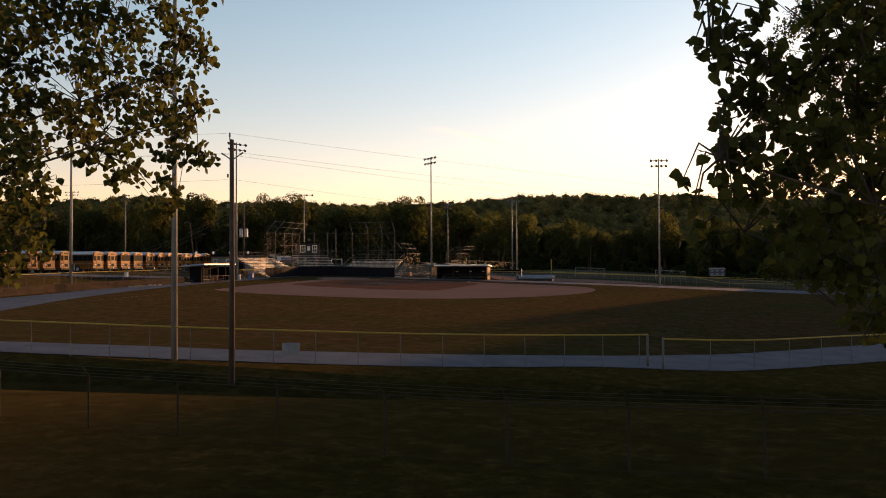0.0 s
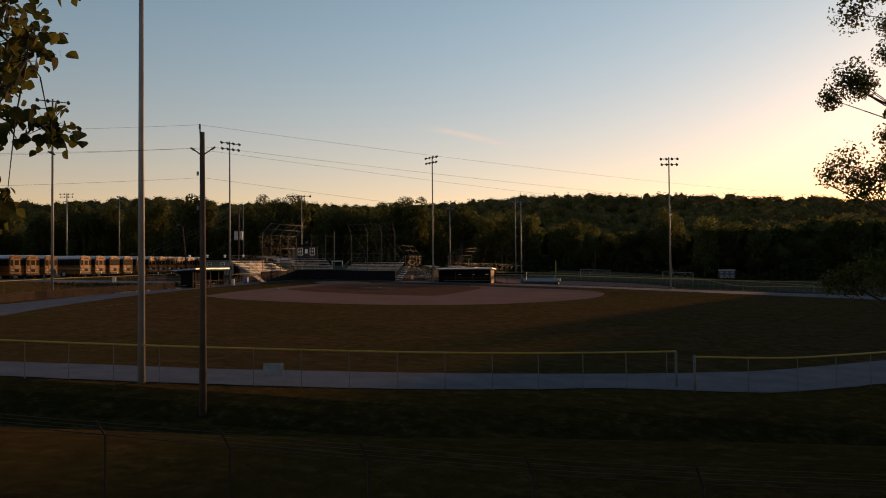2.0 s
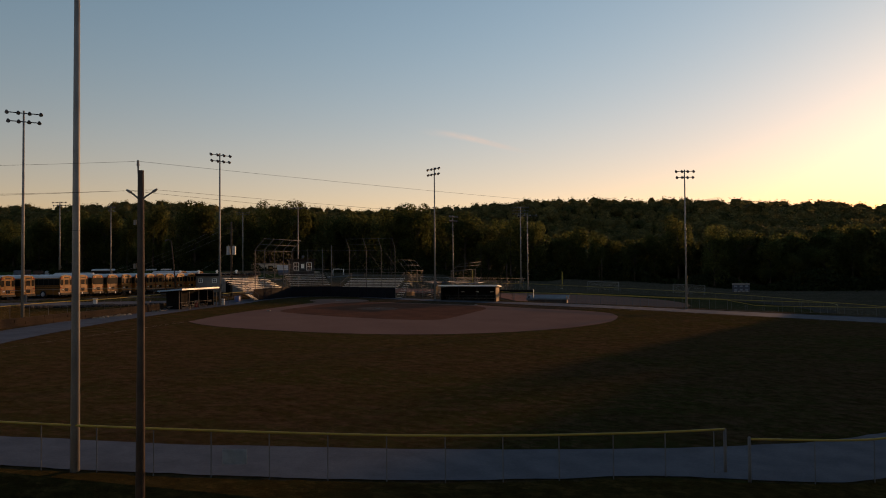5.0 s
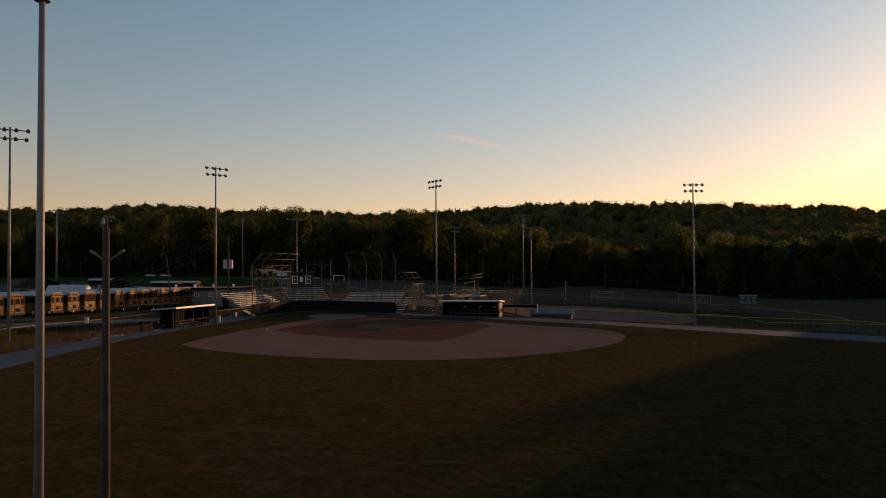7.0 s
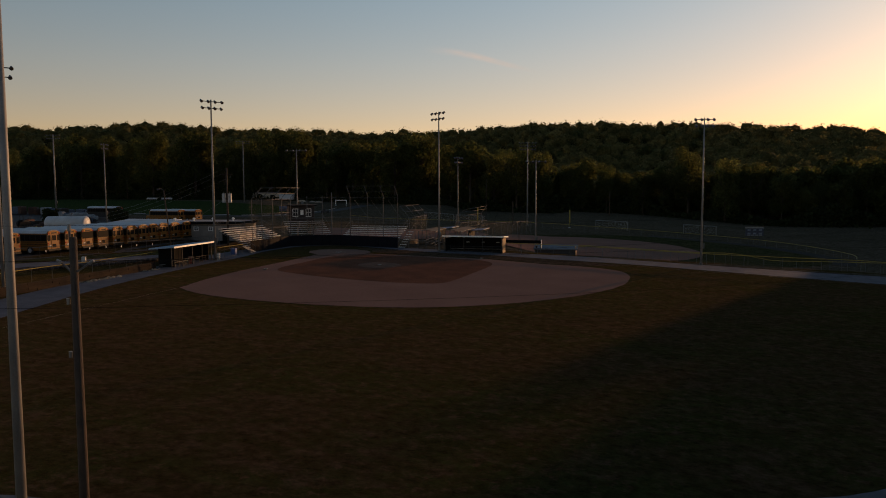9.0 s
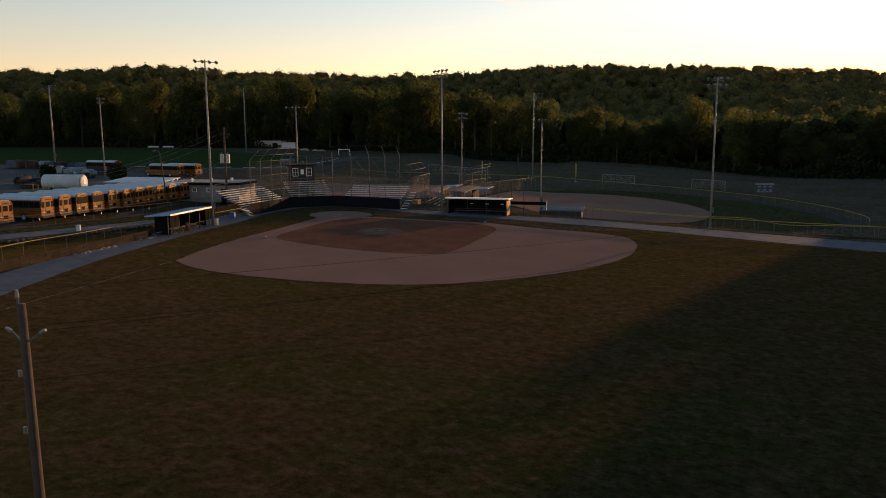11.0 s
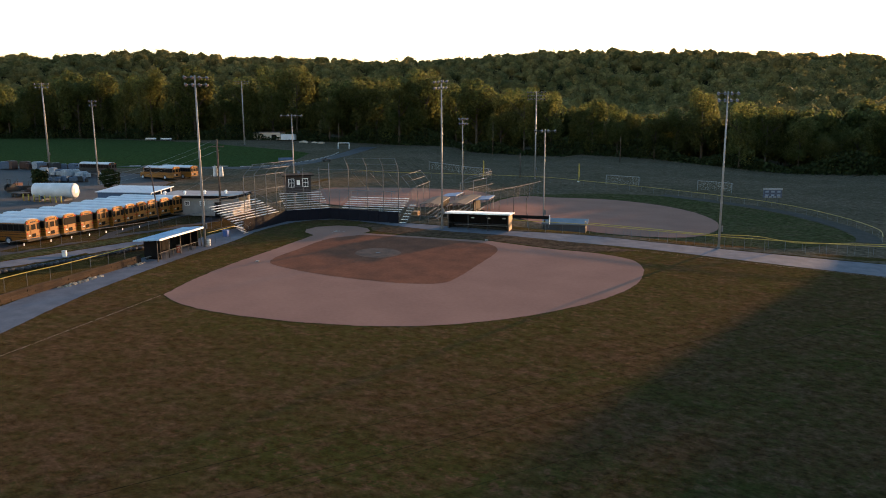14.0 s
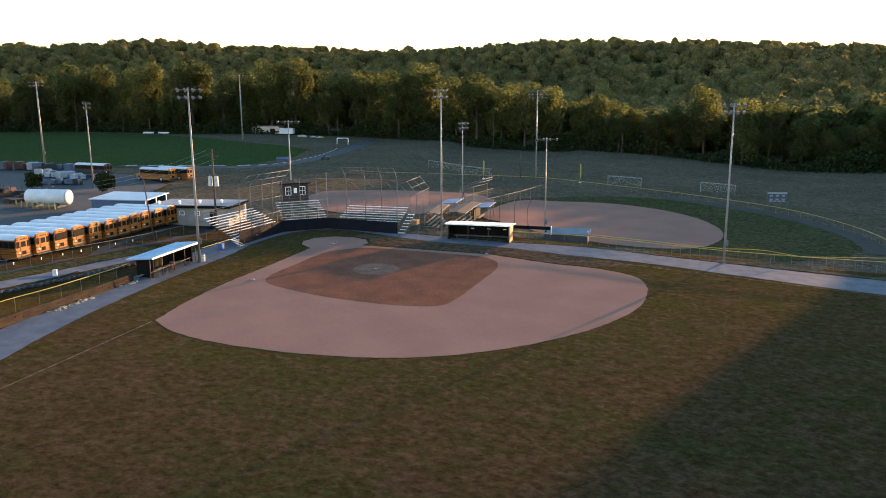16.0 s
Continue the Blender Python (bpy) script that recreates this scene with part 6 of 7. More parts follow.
# ---- round the green field ----
CURB = mat("pale_kerb_concrete", (0.2924, 0.2924, 0.2924), 0.9, 0, (0.2064, 0.2064, 0.2064), 1.5)
kerb_line = smooth_line([(-101.9, 85.8), (-72.2, 102.2), (-67.6, 123.7), (-68.8, 146.8), (-73.0, 170.1)], 5)
for k in range(0, len(kerb_line) - 1):
    (x0, y0), (x1, y1) = kerb_line[k], kerb_line[k + 1]
    d = math.hypot(x1 - x0, y1 - y0)
    g = thing("kerb_stone", "pale concrete parking kerb beside the dark path", "kerb", pose((x0 + x1) / 2 + 1.5, (y0 + y1) / 2 - 1.0, field_height(x0, y0) + 0.06, 0, 0, math.degrees(math.atan2(y1 - y0, x1 - x0))), "path kerbs")
    part("block", Build().box((0, 0, 0.08), (d * 0.55, 0.22, 0.18), 0, 0.03), CURB, g)
    part("pin", Build().tube([(d * 0.2, 0, 0.1), (d * 0.2, 0, 0.19)], 0.03, None, 6), DARK_STEEL, g)
bs_ = thing("sign_panel", "dark blue panel sign on posts by the path", "sign", pose(-60.5, 97.1, field_height(-60.5, 97.1), 0, 0, 10))
for x in (-1.5, 0, 1.5):
    part("post", Build().box((x, 0.1, 0.9), (0.12, 0.12, 1.8)), DARK_STEEL, bs_)
for z, m_ in ((1.9, SCORE_BLUE), (2.65, BLUE_METAL)):
    part("panel", Build().box((0, 0, z), (3.9, 0.12, 0.68), 0, 0.02), m_, bs_)
fg = thing("goal_frame", "white pipe frame standing by the wood edge", "frame", pose(-76.7, 189.3, field_height(-76.7, 189.3), 0, 0, 4))
for x in (-2.2, 2.2):
    part("post", Build().tube([(x, 0, 0), (x, 0, 2.4)], 0.12, None, 8), WHITE_PAINT, fg, "", True)
    part("foot_pad", Build().box((x, 0, 0.5), (0.5, 0.5, 1.0), 0, 0.05), SCRAP[0], fg)
part("crossbar", Build().tube([(-2.2, 0, 2.4), (2.2, 0, 2.4)], 0.12, None, 8), WHITE_PAINT, fg, "", True)
ct = thing("utility_cart", "small dark utility cart parked on the grass", "cart", pose(-59.2, 124.3, field_height(-59.2, 124.3), 0, 0, 15))
part("tub", Build().box((0, 0, 0.65), (2.6, 1.2, 0.5), 0, 0.08), DARK_STEEL, ct)
part("seat", Build().box((-0.3, 0, 1.05), (0.5, 1.1, 0.4), 0, 0.06), RUBBER, ct)
for x in (-0.9, 0.9):
    for s in (-1, 1):
        part("wheel", Build().tube([(x, s * 0.5, 0.32), (x, s * 0.68, 0.32)], 0.32, None, 10), RUBBER, ct)
for k, (x, y, s) in enumerate(((-106.6, 221.4, 1.3), (-101.9, 222.2, 0.9), (-98.3, 221.0, 1.1))):
    pr = random.Random(60 + k)
    bm = bmesh.new()
    bmesh.ops.create_icosphere(bm, subdivisions=2, radius=1.0)
    for v in bm.verts:
        v.co *= pr.uniform(0.8, 1.15)
        v.co = Vector((v.co.x * 1.7 * s, v.co.y * 1.2 * s, max(-0.1, v.co.z * 0.8 * s)))
    me = bpy.data.meshes.new("heap")
    bm.to_mesh(me)
    bm.free()
    me.materials.append(RUBBLE)
    ob = new("spoil_heap", me)
    ob.matrix_basis = pose(x, y, field_height(x, y))
    tagged(ob, "heap of pale rubble by the storage building", "heap", "spoil heaps")
for a, c in (((84.1, 163.7), (68.6, 88.0)), ((90.0, 159.5), (74.4, 88.3))):
    d = Vector((c[0] - a[0], c[1] - a[1], 0)).normalized()
    fb_ = Build()
    for i in range(20):
        p, q = along(a, c, i / 20), along(a, c, (i + 0.85) / 20)
        fb_.add([(u_[0] + s * d.y * 0.05, u_[1] - s * d.x * 0.05, field_height(*u_) + 0.04) for u_, s in ((p, 1), (q, 1), (q, -1), (p, -1))], [(0, 1, 2, 3)])
    tagged(part("touch_line", fb_, CHALK), "worn white line painted on the far grass", "chalk line", kind="structure")


# ---- trees ----
def quad_mesh(name, centres, normals, sizes, material, rng, notch=True):
    """Many small leaf sprays, each a bent four-sided blade."""
    n = len(centres)
    nrm = normals / np.linalg.norm(normals, axis=1, keepdims=True)
    ref = rng.normal(size=(n, 3))
    u = np.cross(nrm, ref)
    u /= np.linalg.norm(u, axis=1, keepdims=True) + 1e-9
    w = np.cross(nrm, u)
    s = sizes[:, None]
    shape = [(-0.55, 0.0, 0.0), (0.05, 0.42, 0.09), (0.6, 0.03, 0.0), (-0.05, -0.44, 0.09)]
    v = np.stack([centres + s * (a * u + b_ * w + c * nrm) for a, b_, c in shape], 1).reshape(-1, 3)
    me = bpy.data.meshes.new(name)
    me.vertices.add(4 * n)
    me.vertices.foreach_set("co", v.astype(np.float32).ravel())
    me.loops.add(4 * n)
    me.loops.foreach_set("vertex_index", np.arange(4 * n, dtype=np.int32))
    me.polygons.add(n)
    me.polygons.foreach_set("loop_start", np.arange(0, 4 * n, 4, dtype=np.int32))
    me.materials.append(material)
    me.update(calc_edges=True)
    me.validate()
    return me


def crown_points(rng, n, cx, cy, cz, rx, rz, lobes, top=0.0, shell=0.35):
    """Leaf sprays on the outsides of several overlapping lobes."""
    k = len(lobes)
    pick = rng.integers(0, k, n)
    L_ = np.array(lobes)[pick]
    d = rng.normal(size=(n, 3))
    d[:, 2] = d[:, 2] * 0.9 + 0.25
    d /= np.linalg.norm(d, axis=1, keepdims=True)
    r = L_[:, 3:4] * (1 - shell * rng.random((n, 1)) ** 1.5)
    p = np.stack([L_[:, 0] + d[:, 0] * r[:, 0], L_[:, 1] + d[:, 1] * r[:, 0], L_[:, 2] + d[:, 2] * r[:, 0] * 0.85], 1)
    return p * np.array([rx, rx, rz]) + np.array([cx, cy, cz]), d + 0.38 * rng.normal(size=(n, 3))


def lobes_for(rng, k, low=-0.7):
    out = [(0, 0, 0.15, 0.62)]
    for i in range(k):
        a = rng.uniform(0, 2 * math.pi)
        z = rng.uniform(low, 0.68)
        q = rng.uniform(0.35, 0.72) * (1 - 0.45 * max(0, z))
        out.append((q * math.cos(a), q * math.sin(a), z, rng.uniform(0.24, 0.42)))
    return out


def limb_build(rng, height, spread, r):
    b = Build()
    top = (rng.uniform(-0.4, 0.4), rng.uniform(-0.4, 0.4), height * 0.72)
    b.tube([(0, 0, -0.4), (0, 0, 0.15 * height), (top[0] * 0.5, top[1] * 0.5, 0.45 * height), top], r, r * 0.25, 8)
    for i in range(7):
        a = i * 2.4 + rng.uniform(-0.4, 0.4)
        z0 = height * rng.uniform(0.2, 0.55)
        l = spread * rng.uniform(0.55, 0.85)
        b.tube([(0, 0, z0), (l * 0.45 * math.cos(a), l * 0.45 * math.sin(a), z0 + 0.12 * height), (l * math.cos(a), l * math.sin(a), z0 + rng.uniform(0.18, 0.32) * height)], r * 0.42, r * 0.1, 5)
    return b


tree_kinds = []
for kind in range(5):
    rng = np.random.default_rng(40 + kind)
    Hh, Rr = (25, 27, 22, 19, 25)[kind], (7.4, 8.6, 7.2, 6.8, 7.4)[kind]
    root = thing("tree", "tall leafy tree in full summer foliage at the wood edge", "tree", pose(0, 4000, -100), "treeline trees")
    part("trunk", limb_build(rng, Hh, Rr, 0.45), BARK, root, "", True)
    lob = lobes_for(rng, 24)
    n = (7000, 7600, 6200, 5400, 2700)[kind]
    p, d = crown_points(rng, n, 0, 0, Hh * 0.55, Rr, Hh * 0.50, lob)
    p[:, 2] = np.maximum(p[:, 2], 0.6)
    part("crown", quad_mesh("crown", p, d, rng.uniform(0.30, 0.74, n) * (2.5 if kind == 4 else 1.0), TREE_LEAF, rng), None, root)
    tree_kinds.append(root)


def plant(kind, x, y, scale=1.0, turn=0.0):
    z = ground_height(x, y)
    ob = copy_thing(tree_kinds[kind], pose(x, y, z, 0, 0, turn))
    ob.scale = (scale, scale, scale * 1.0)
    return ob


rnd = random.Random(21)


def wood_edge(x):
    """The y at which the front trees stand."""
    return 236 - 62 * step(-80, 100, x) + 6 * math.sin(x * 0.05) + 12 * step(-180, -280, x)


# past x 105 heights are set to shade the far field, mostly unseen
EDGE = [(-345, 24), (-280, 21), (-235, 27), (-190, 31), (-164, 27), (-130, 30), (-105, 31), (-88, 28), (-67, 28), (-45, 30), (-29, 29), (-15, 25), (-3, 22), (18, 21), (29, 18), (48, 21), (66, 24), (81, 17), (97, 14), (104, 14), (108, 21.5), (150, 21.5), (190, 24)]


def edge_tall(x):
    """How tall the front trees grow along the wood edge."""
    for (x0, h0), (x1, h1) in zip(EDGE, EDGE[1:]):
        if x0 <= x <= x1:
            return h0 + (h1 - h0) * (x - x0) / (x1 - x0)
    return 22.0


def plant_tall(x, y, tall, behind=False):
    kind = 4 if behind else rnd.choice((0, 1, 2, 3))
    return plant(kind, x, y, tall / (25, 27, 22, 19, 25)[kind], rnd.uniform(0, 360))


x = -345.0
while x < 190:
    y, tall = wood_edge(x) + rnd.uniform(-4, 5), edge_tall(x) * rnd.uniform(0.80, 1.15) * (1.10 if x < 5 else 1.0)
    plant_tall(x, y, tall, x > 112)
    # back rows raised to cast shade; gap near x 100 passes a sun streak
    for row in range(2 if 5 < x < 150 else 1):
        if x < 150 and not 97 < x < 106:
            plant_tall(x + rnd.uniform(-3, 3), y + rnd.uniform(8, 12) + 10 * row, max(tall * rnd.uniform(0.75, 1.0), 20 if 75 < x < 150 else 0), True)
    x += rnd.uniform(0.30, 0.46) * tall if x < 104 else 4.5
# unseen tall trees added past third base, to hold low sun off that grass
AX, AY = math.cos(radians(SUN_AZ)), math.sin(radians(SUN_AZ))
for row in range(3):
    s = 46.8 + 1.0 * row
    while s < 150:
        tall = 21.6 + 3 * step(51, 58, s) + 3 * step(58, 66, s) + 4 * step(66, 76, s)
        d = 150 - 0.12 * (s - 38) + 7 * row
        plant(4, AX * s + AY * d, -AY * s + AX * d, tall / 25, rnd.uniform(0, 360))
        s += 5.0 if s < 64 else 6.0
for root in tree_kinds:
    for o in (*root.children_recursive, root):
        bpy.data.objects.remove(o, do_unlink=True)

# undergrowth along the wood edge, coloured dark for the shade under the trees
rng = np.random.default_rng(3)
n = 42000
xs = rng.uniform(-340, 120, n)
ys = np.array([wood_edge(v) for v in xs]) + rng.normal(size=n) * 3.0 - 1.0
zs = np.array([ground_height(a, b_) for a, b_ in zip(xs, ys)]) + rng.random(n) ** 1.5 * (4.6 + 2.0 * np.sin(xs * 0.21) + 1.6 * np.sin(xs * 0.07))
under = new("undergrowth", quad_mesh("undergrowth", np.stack([xs, ys, zs], 1), rng.normal(size=(n, 3)), rng.uniform(0.5, 1.1, n), SHRUB_LEAF, rng))
tagged(under, "shrubs and saplings at the foot of the wood, darkened for shade", "undergrowth", kind="stuff")

# the wooded hill: rounded crowns, each a lumpy mass wrapped in leaf sprays
def crown_shape(sub_):
    bm = bmesh.new()
    bmesh.ops.create_icosphere(bm, subdivisions=sub_, radius=1.0)
    v = np.array([q.co[:] for q in bm.verts])
    f = np.array([[q.index for q in face.verts] for face in bm.faces])
    bm.free()
    return v, f


rng = np.random.default_rng(8)
shapes = {1: crown_shape(1), 2: crown_shape(2), 3: crown_shape(3)}
P_, D_, S_, CV, CF, base = [], [], [], [], [], 0
eye = np.array([22.5, -95.0])
r = 300.0
while r < 1430:
    gap = 7.4 + r / 88
    span = radians(76)
    for k in range(int(r * span / gap) if r < 1400 else 5):
        a = radians(-49) + span * (k + rng.random()) / int(r * span / gap)
        rr = r + rng.uniform(-0.5, 0.5) * gap
        x, y = eye[0] + rr * math.sin(a), eye[1] + rr * math.cos(a)
        big = rng.random()
        if y < wood_edge(x) + 20 or (r < 1400 and y > 905):
            continue
        size = gap * (rng.uniform(0.36, 0.60) + (0.20 if big > 0.93 else 0))
        tall = rng.uniform(8.0, 16.0) + (3.5 if big > 0.93 else 0)
        if r >= 1400:   # a few taller crowns that stand out on the ridge
            x, y, size, tall = ((-112, 800, 5.5, 16), (94, 806, 6, 17), (82, 810, 5, 13), (-520, 640, 5, 14), (250, 760, 5, 13))[k]
        v, f = shapes[2 if r < 560 or r >= 1400 else 1]
        lumps = rng.normal(size=(9, 3))
        lumps /= np.linalg.norm(lumps, axis=1, keepdims=True)
        rough = 1.0 if len(v) > 60 else 0.45
        swell = 0.84 - 0.22 * rough + 0.44 * rough * np.clip(v @ lumps.T, 0, 1).max(1) ** 3 + 0.09 * rough * rng.uniform(-1, 1, len(v))
        turn = Euler(rng.uniform(0, 6.28, 3).tolist()).to_matrix()
        v = v @ np.array(turn)
        w = v * swell[:, None]
        cz = ground_height(x, y) + tall * 0.42
        hull = 0.85 * w * np.array([size, size, tall * 0.55]) + np.array([x, y, cz])
        CV.append(hull)
        CF.append(f + base)
        base += len(v)
        m = 300 if r < 430 else 220 if r < 600 else 130 if r < 800 else 70
        pick = rng.integers(0, len(v), m)
        q = v[pick] + rng.normal(size=(m, 3)) * 0.16
        q /= np.linalg.norm(q, axis=1, keepdims=True)
        P_.append(q * (swell[pick] * rng.uniform(0.90, 1.13, m))[:, None] * np.array([size, size, tall * 0.55]) + np.array([x, y, cz]))
        D_.append(q + np.array([0, 0, 0.25]) + 0.36 * rng.normal(size=(m, 3)))
        S_.append(rng.uniform(0.6, 1.35, m) * (1.0 if r < 430 else 1.15 if r < 600 else 1.35 if r < 800 else 1.5))
    r = 1500 if r >= 1400 else max(r + gap * 0.9, 1400 if r + gap * 0.9 > 1390 else 0)
me = bpy.data.meshes.new("wood_crowns")
me.from_pydata(np.concatenate(CV).tolist(), [], np.concatenate(CF).tolist())
me.materials.append(WOODS)
for p in me.polygons:
    p.use_smooth = True
tagged(new("wood_crowns", me), "rounded green crowns of the woods on the hill", "woods", kind="stuff")
woods = new("hill_woods", quad_mesh("hill_woods", np.concatenate(P_), np.concatenate(D_), np.concatenate(S_), WOODS, rng))
tagged(woods, "dense green summer foliage over the woods on the long hill", "woods", kind="stuff")


# ---- trees beside the start of the flight ----
def leaf_mesh(name, pts, size, material, rng, droop=0.5):
    """Broad pointed leaves, folded along the midrib and hanging from their stalks."""
    shape = [(0, 0, 0), (-0.34, 0.12, 0.05), (-0.47, 0.38, 0.09), (-0.30, 0.68, 0.05), (0, 1.0, -0.03), (0.30, 0.68, 0.05), (0.47, 0.38, 0.09), (0.34, 0.12, 0.05), (0, 0.45, -0.02)]
    faces = [(0, 8, 2, 1), (8, 4, 3, 2), (0, 7, 6, 8), (8, 6, 5, 4)]
    b = Build()
    for p in pts:
        e = Euler((rng.normal(0, 0.75) - 1.25 * droop - 0.6, rng.normal(0, 0.7), rng.uniform(0, 2 * math.pi)))
        m = e.to_matrix() * (size * rng.uniform(0.65, 1.2))
        b.add([Vector(p) + m @ Vector(q) for q in shape], faces)
    me = bpy.data.meshes.new(name)
    me.from_pydata(b.v, [], b.f)
    me.materials.append(material)
    return me


START, AHEAD, ASIDE = Vector((26.617, -114.082, 2.80)), Vector((-0.187, 0.982, 0.020)), Vector((0.982, 0.187, 0))


def spot(across, up, depth):
    """A place given by its slopes to the side and upward from where the flight begins."""
    return START + AHEAD * depth + ASIDE * (across * depth) + Vector((0, 0, up * depth))


def near_tree(label, trunk_at, trunk_h, trunk_r, limbs, sprays, depth, dvar, leaf, per, seed):
    rng = np.random.default_rng(seed)
    side = 1 if sprays[0][0] > 0 else -1
    # the rest of the crown, on the far side of the trunk
    sprays = sprays + [(side * rng.uniform(0.72, 1.35), rng.uniform(0.0, 0.62), rng.uniform(0.05, 0.085)) for _ in range(34)]
    limbs = limbs + [(side * rng.uniform(0.9, 1.3), rng.uniform(0.2, 0.5), rng.uniform(-1.5, 1.5) * dvar, trunk_h * rng.uniform(0.4, 0.8)) for _ in range(5)]
    g = ground_height(trunk_at[0], trunk_at[1])
    root = thing("tree", label, "tree", pose(trunk_at[0], trunk_at[1], g))
    o = Vector((trunk_at[0], trunk_at[1], g))
    part("trunk", Build().tube([(0, 0, -0.3), (0.1, 0.05, trunk_h * 0.3), (0.0, 0.2, trunk_h * 0.7), (0.1, 0.1, trunk_h)], trunk_r, trunk_r * 0.45, 12), BARK, root, "", True)
    heads = []
    for across, up_, dd, z0 in limbs:
        end = spot(across, up_, depth + dd) - o
        s = Vector((0, 0.1, z0))
        mid = s.lerp(end, 0.5) + Vector((0, 0, 0.35))
        part("limb", Build().tube([s, s.lerp(mid, 0.5) + Vector((0, 0, 0.12)), mid, mid.lerp(end, 0.6), end], trunk_r * 0.09, 0.008, 7), BARK, root, "", True)
        heads += [mid, mid.lerp(end, 0.5), end]
    pts, twigs = [], Build()
    for across, up_, size in sprays:
        c = spot(across, up_, depth + rng.uniform(-dvar, dvar)) - o
        near = min(heads, key=lambda h: (h - c).length)
        bend = near.lerp(c, 0.55) + Vector((0, 0, 0.18))
        twigs.tube([near, bend, c], 0.010, 0.004, 4)
        rad = size * depth
        n = min(330, max(4, int(per * (size / 0.035) ** 2)))
        for _ in range(n):
            q = rng.normal(size=3)
            q = q / np.linalg.norm(q) * rng.random() ** 0.5
            w = c + Vector((q[0] * rad, q[1] * rad * 1.2, q[2] * rad))
            pts.append(w)
            if rng.random() < 0.3:
                twigs.tube([c, w], 0.006, 0.003, 3, False)
    part("branchlet", twigs, BARK, root)
    part("leaves", leaf_mesh("leaves", pts, leaf, LEAF, rng), None, root)
    return root


def spray_list(text):
    """Triples of side slope, up slope and half width, in thousandths."""
    vals = [float(v) / 1000 for v in text.split()]
    return list(zip(vals[0::3], vals[1::3], vals[2::3]))


near_tree("cottonwood with broad leaves lit by the low sun", (14.6, -104.6), 9.5, 0.34,
          [(-0.36, 0.24, 0.3, 5.0), (-0.33, 0.18, -0.6, 4.4), (-0.42, 0.32, 0.8, 6.0), (-0.50, 0.05, -0.5, 3.2), (-0.45, 0.16, 0.9, 4.0)],
          spray_list("-344 289 38 -316 258 22 -368 236 38 -333 198 28 -375 183 32 -325 130 26 -366 130 20 -360 84 14 -386 69 13 -413 107 24 -432 99 18 -420 160 32 -428 221 38 -413 289 38 -481 244 35 -489 175 32 -473 122 18 -500 130 14 -549 206 38 -580 251 42 -580 168 36 -549 145 28 -511 190 28 -542 289 35 -588 312 42 -481 312 32 -443 320 28 -375 326 28 -572 99 20 -556 69 26 -584 54 28 -564 8 34 -526 5 17 -588 -22 28 -655 206 60 -655 60 60 -640 320 60 -520 350 50 -400 372 45 -320 350 30 -350 155 26 -398 200 30 -455 268 34 -460 200 30 -560 40 34 -540 90 28 -575 110 34 -560 140 34 -365 60 16 -372 95 18 -352 72 12 -470 150 26 -440 130 22"),
          11.7, 1.3, 0.114, 132, 71)
near_tree("tree with broad dark leaves against the bright sky", (31.6, -107.6), 7.0, 0.26,
          [(0.36, 0.26, 0.2, 4.2), (0.37, 0.12, -0.3, 3.4), (0.40, 0.02, 0.3, 2.8), (0.50, 0.30, 0.4, 4.8), (0.52, -0.03, 0.0, 2.4)],
          spray_list("366 319 20 391 289 32 425 319 22 338 277 10 354 266 18 384 251 26 422 259 30 391 206 30 368 175 18 422 190 34 376 130 30 365 99 18 414 130 34 320 92 13 335 69 17 384 84 22 414 69 30 346 31 25 328 16 14 384 8 26 460 107 38 460 31 40 452 1 18 498 312 30 468 198 34 505 244 45 505 145 45 520 46 50 558 289 52 558 183 58 566 84 58 566 -22 58 498 -22 36 574 -90 44 620 250 60 620 120 60 620 0 60 640 -90 60 560 350 50 640 340 60 350 330 16 440 240 30 450 160 34"),
          5.1, 0.35, 0.084, 56, 72)
# the tree past the fence, thinner and finer in leaf
rng = np.random.default_rng(77)
tx, ty = 37.7, -86.3
root = thing("tree", "wide fine-leaved tree by the ditch with gaps in its crown", "tree", pose(tx, ty, ground_height(tx, ty)))
b = Build().tube([(0, 0, -0.3), (0, 0, 3.2), (0.2, 0, 6.0), (0.0, 0, 10), (0.3, 0, 15)], 0.38, 0.08, 10)
ends = []
for i in range(34):
    a, z0 = i * 2.4, 2.2 + 11.8 * i / 34
    l = (5.5 - 0.9 * i / 34) * rng.uniform(0.72, 1.0)
    e = (l * math.cos(a), l * math.sin(a), z0 + rng.uniform(0.9, 2.8))
    b.tube([(0, 0, z0), (l * 0.4 * math.cos(a), l * 0.4 * math.sin(a), z0 + 0.7), e], 0.11, 0.02, 6)
    for j in range(8):
        q = (e[0] * rng.uniform(0.5, 1.05) + rng.normal() * 0.42, e[1] * rng.uniform(0.5, 1.05) + rng.normal() * 0.42, e[2] + rng.normal() * 0.5)
        b.tube([(e[0] * 0.55, e[1] * 0.55, z0 + 0.9), q], 0.025, 0.008, 4)
        ends.append((*q, rng.uniform(0.32, 0.72)))
part("trunk", b, BARK, root, "", True)
ends = np.array(ends)
pick = rng.integers(0, len(ends), 130000)
d = rng.normal(size=(130000, 3))
d /= np.linalg.norm(d, axis=1, keepdims=True)
p = ends[pick, :3] + d * ends[pick, 3:4] * rng.random((130000, 1)) ** 0.6
part("crown", quad_mesh("crown", p, d + rng.normal(size=d.shape), rng.uniform(0.045, 0.105, 130000), LEAF, rng), None, root)

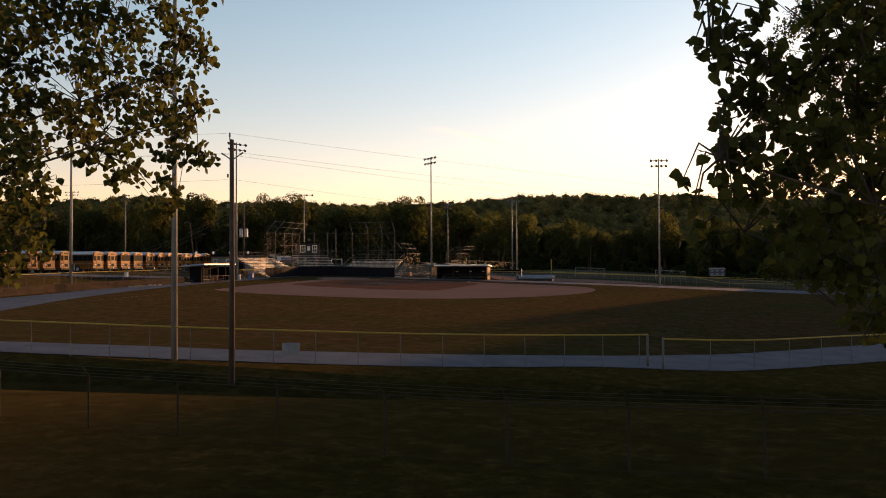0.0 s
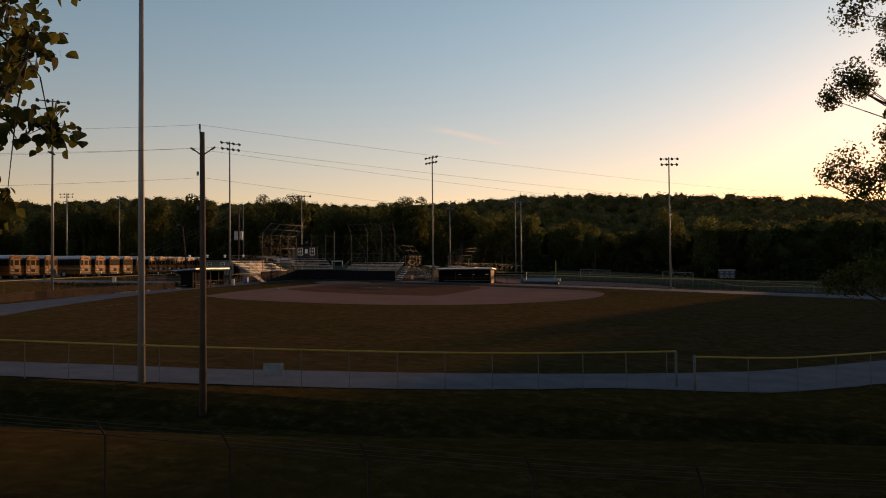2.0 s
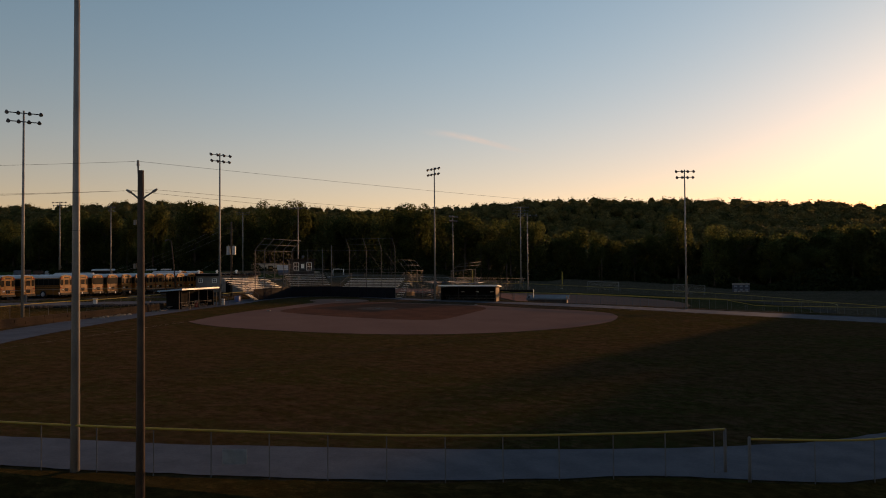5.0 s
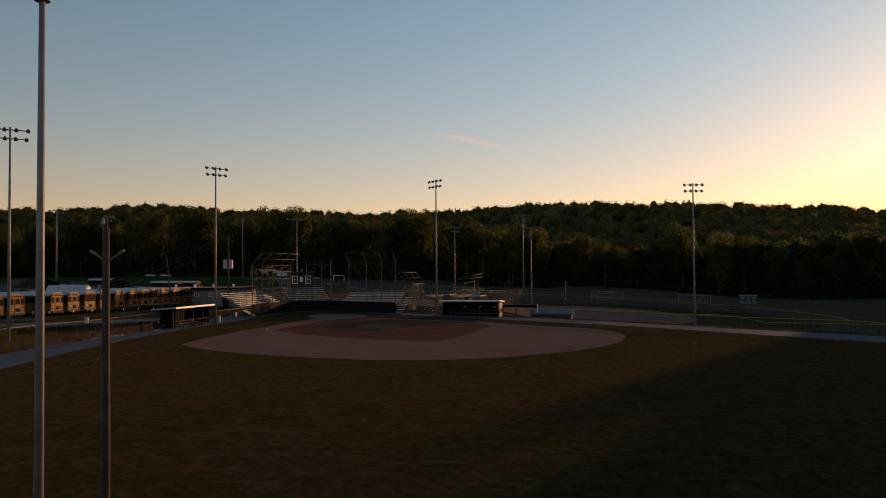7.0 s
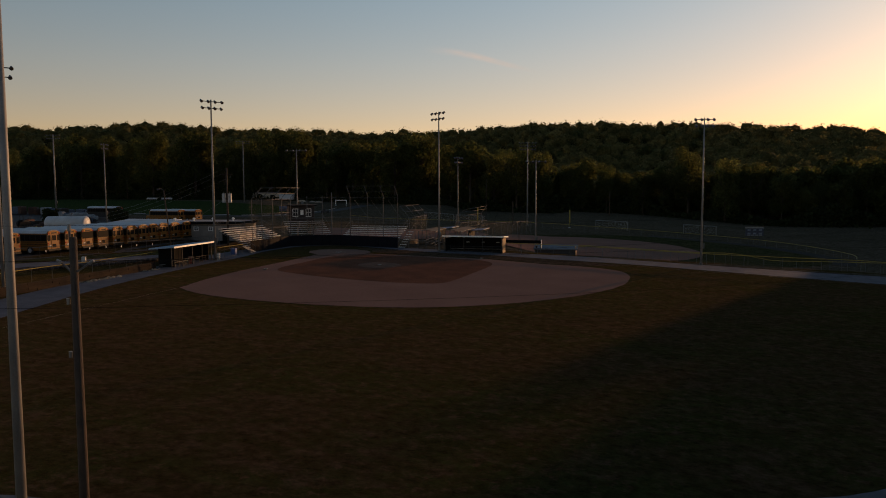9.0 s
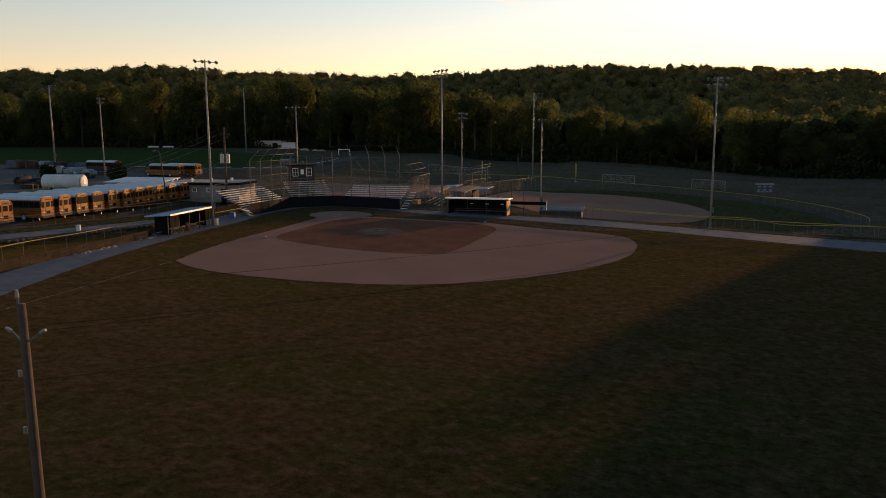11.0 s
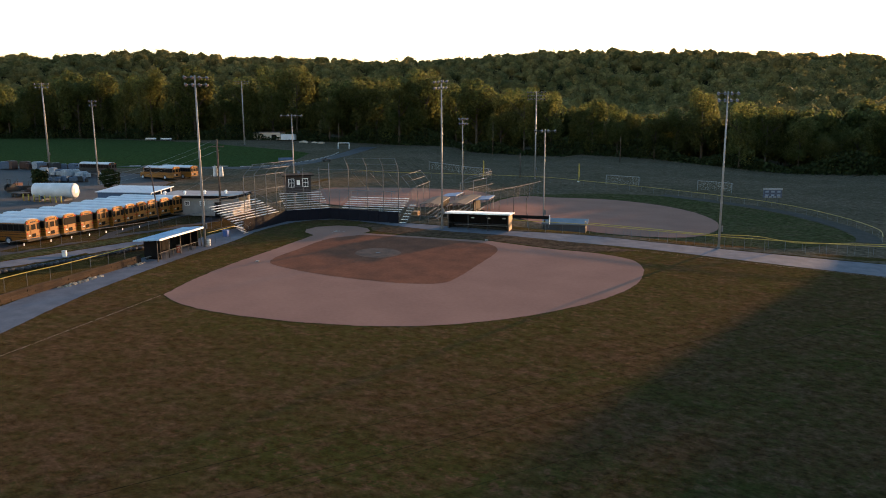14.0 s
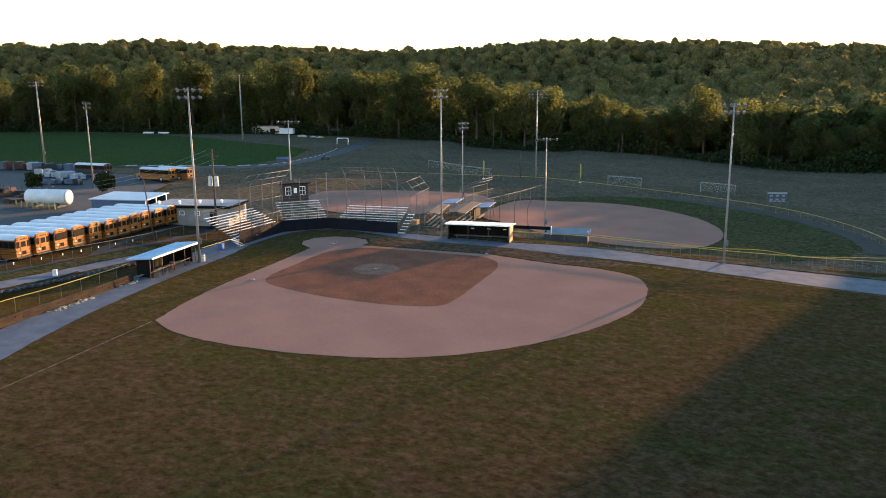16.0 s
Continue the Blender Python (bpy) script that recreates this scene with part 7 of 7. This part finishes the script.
# ---- thin cloud ----
CLOUD = bpy.data.materials.new("thin_cloud")
CLOUD.use_nodes = True
cn, cl = CLOUD.node_tree.nodes, CLOUD.node_tree.links.new
tc, nz, gr = cn.new("ShaderNodeTexCoord"), cn.new("ShaderNodeTexNoise"), cn.new("ShaderNodeMapping")
em, tp, mx = cn.new("ShaderNodeEmission"), cn.new("ShaderNodeBsdfTransparent"), cn.new("ShaderNodeMixShader")
gr.inputs["Scale"].default_value = (3.0, 1.0, 1.0)
nz.inputs["Scale"].default_value, nz.inputs["Detail"].default_value = 2.5, 6
cl(tc.outputs["UV"], gr.inputs["Vector"])
cl(gr.outputs["Vector"], nz.inputs["Vector"])
sp = cn.new("ShaderNodeSeparateXYZ")
cl(tc.outputs["UV"], sp.inputs["Vector"])
acc = None
for axis in ("X", "Y"):
    pp, cv = cn.new("ShaderNodeMath"), cn.new("ShaderNodeMapRange")
    pp.operation = "PINGPONG"
    pp.inputs[1].default_value = 0.5
    cl(sp.outputs[axis], pp.inputs[0])
    cv.interpolation_type = "SMOOTHSTEP"
    cv.inputs["From Max"].default_value = 0.5
    cl(pp.outputs[0], cv.inputs["Value"])
    if acc is None:
        acc = cv.outputs["Result"]
    else:
        ml = cn.new("ShaderNodeMath")
        ml.operation = "MULTIPLY"
        cl(acc, ml.inputs[0])
        cl(cv.outputs["Result"], ml.inputs[1])
        acc = ml.outputs[0]
ml = cn.new("ShaderNodeMath")
ml.operation = "MULTIPLY"
cl(acc, ml.inputs[0])
cl(nz.outputs["Fac"], ml.inputs[1])
# the cloud's sunlit tint is put in as emission, so the sheet glows
em.inputs["Color"].default_value, em.inputs["Strength"].default_value = (1.0, 0.90, 0.80, 1), 0.6
cl(ml.outputs[0], mx.inputs["Fac"])
cl(tp.outputs["BSDF"], mx.inputs[1])
cl(em.outputs["Emission"], mx.inputs[2])
cl(mx.outputs["Shader"], cn["Material Output"].inputs["Surface"])
cc = Vector((-430, 3200, 560))
cloud = bpy.data.meshes.new("cloud")
nseg = 12
vs, fs, uvs = [], [], []
for i in range(nseg + 1):
    t = i / nseg
    for k in (0, 1):
        vs.append((cc.x - 330 + 560 * t, cc.y + 100 * t, cc.z + 62 - 95 * t + 12 * math.sin(5 * t) + (k - 0.5) * (52 - 22 * t)))
for i in range(nseg):
    fs.append((2 * i, 2 * i + 2, 2 * i + 3, 2 * i + 1))
    uvs += [(i / nseg, 0), ((i + 1) / nseg, 0), ((i + 1) / nseg, 1), (i / nseg, 1)]
cloud.from_pydata(vs, [], fs)
lay = cloud.uv_layers.new(name="span")
for k, uv in enumerate(uvs):
    lay.data[k].uv = uv
cloud.materials.append(CLOUD)
tagged(new("cloud_backdrop", cloud), "faint thin wisp of lit cloud in the evening sky", "cloud", kind="structure")

mast = thing("radio_mast", "thin lattice radio mast on the far ridge", "mast", pose(-178, 1010, ground_height(-178, 1010)))
part("shaft", Build().tube([(0, 0, -1), (0, 0, 30)], 0.5, 0.25, 6), GALV, mast)
for z in (8, 14, 20, 26):
    part("ring", Build().box((0, 0, z), (1.4, 1.4, 0.3)), GALV, mast)
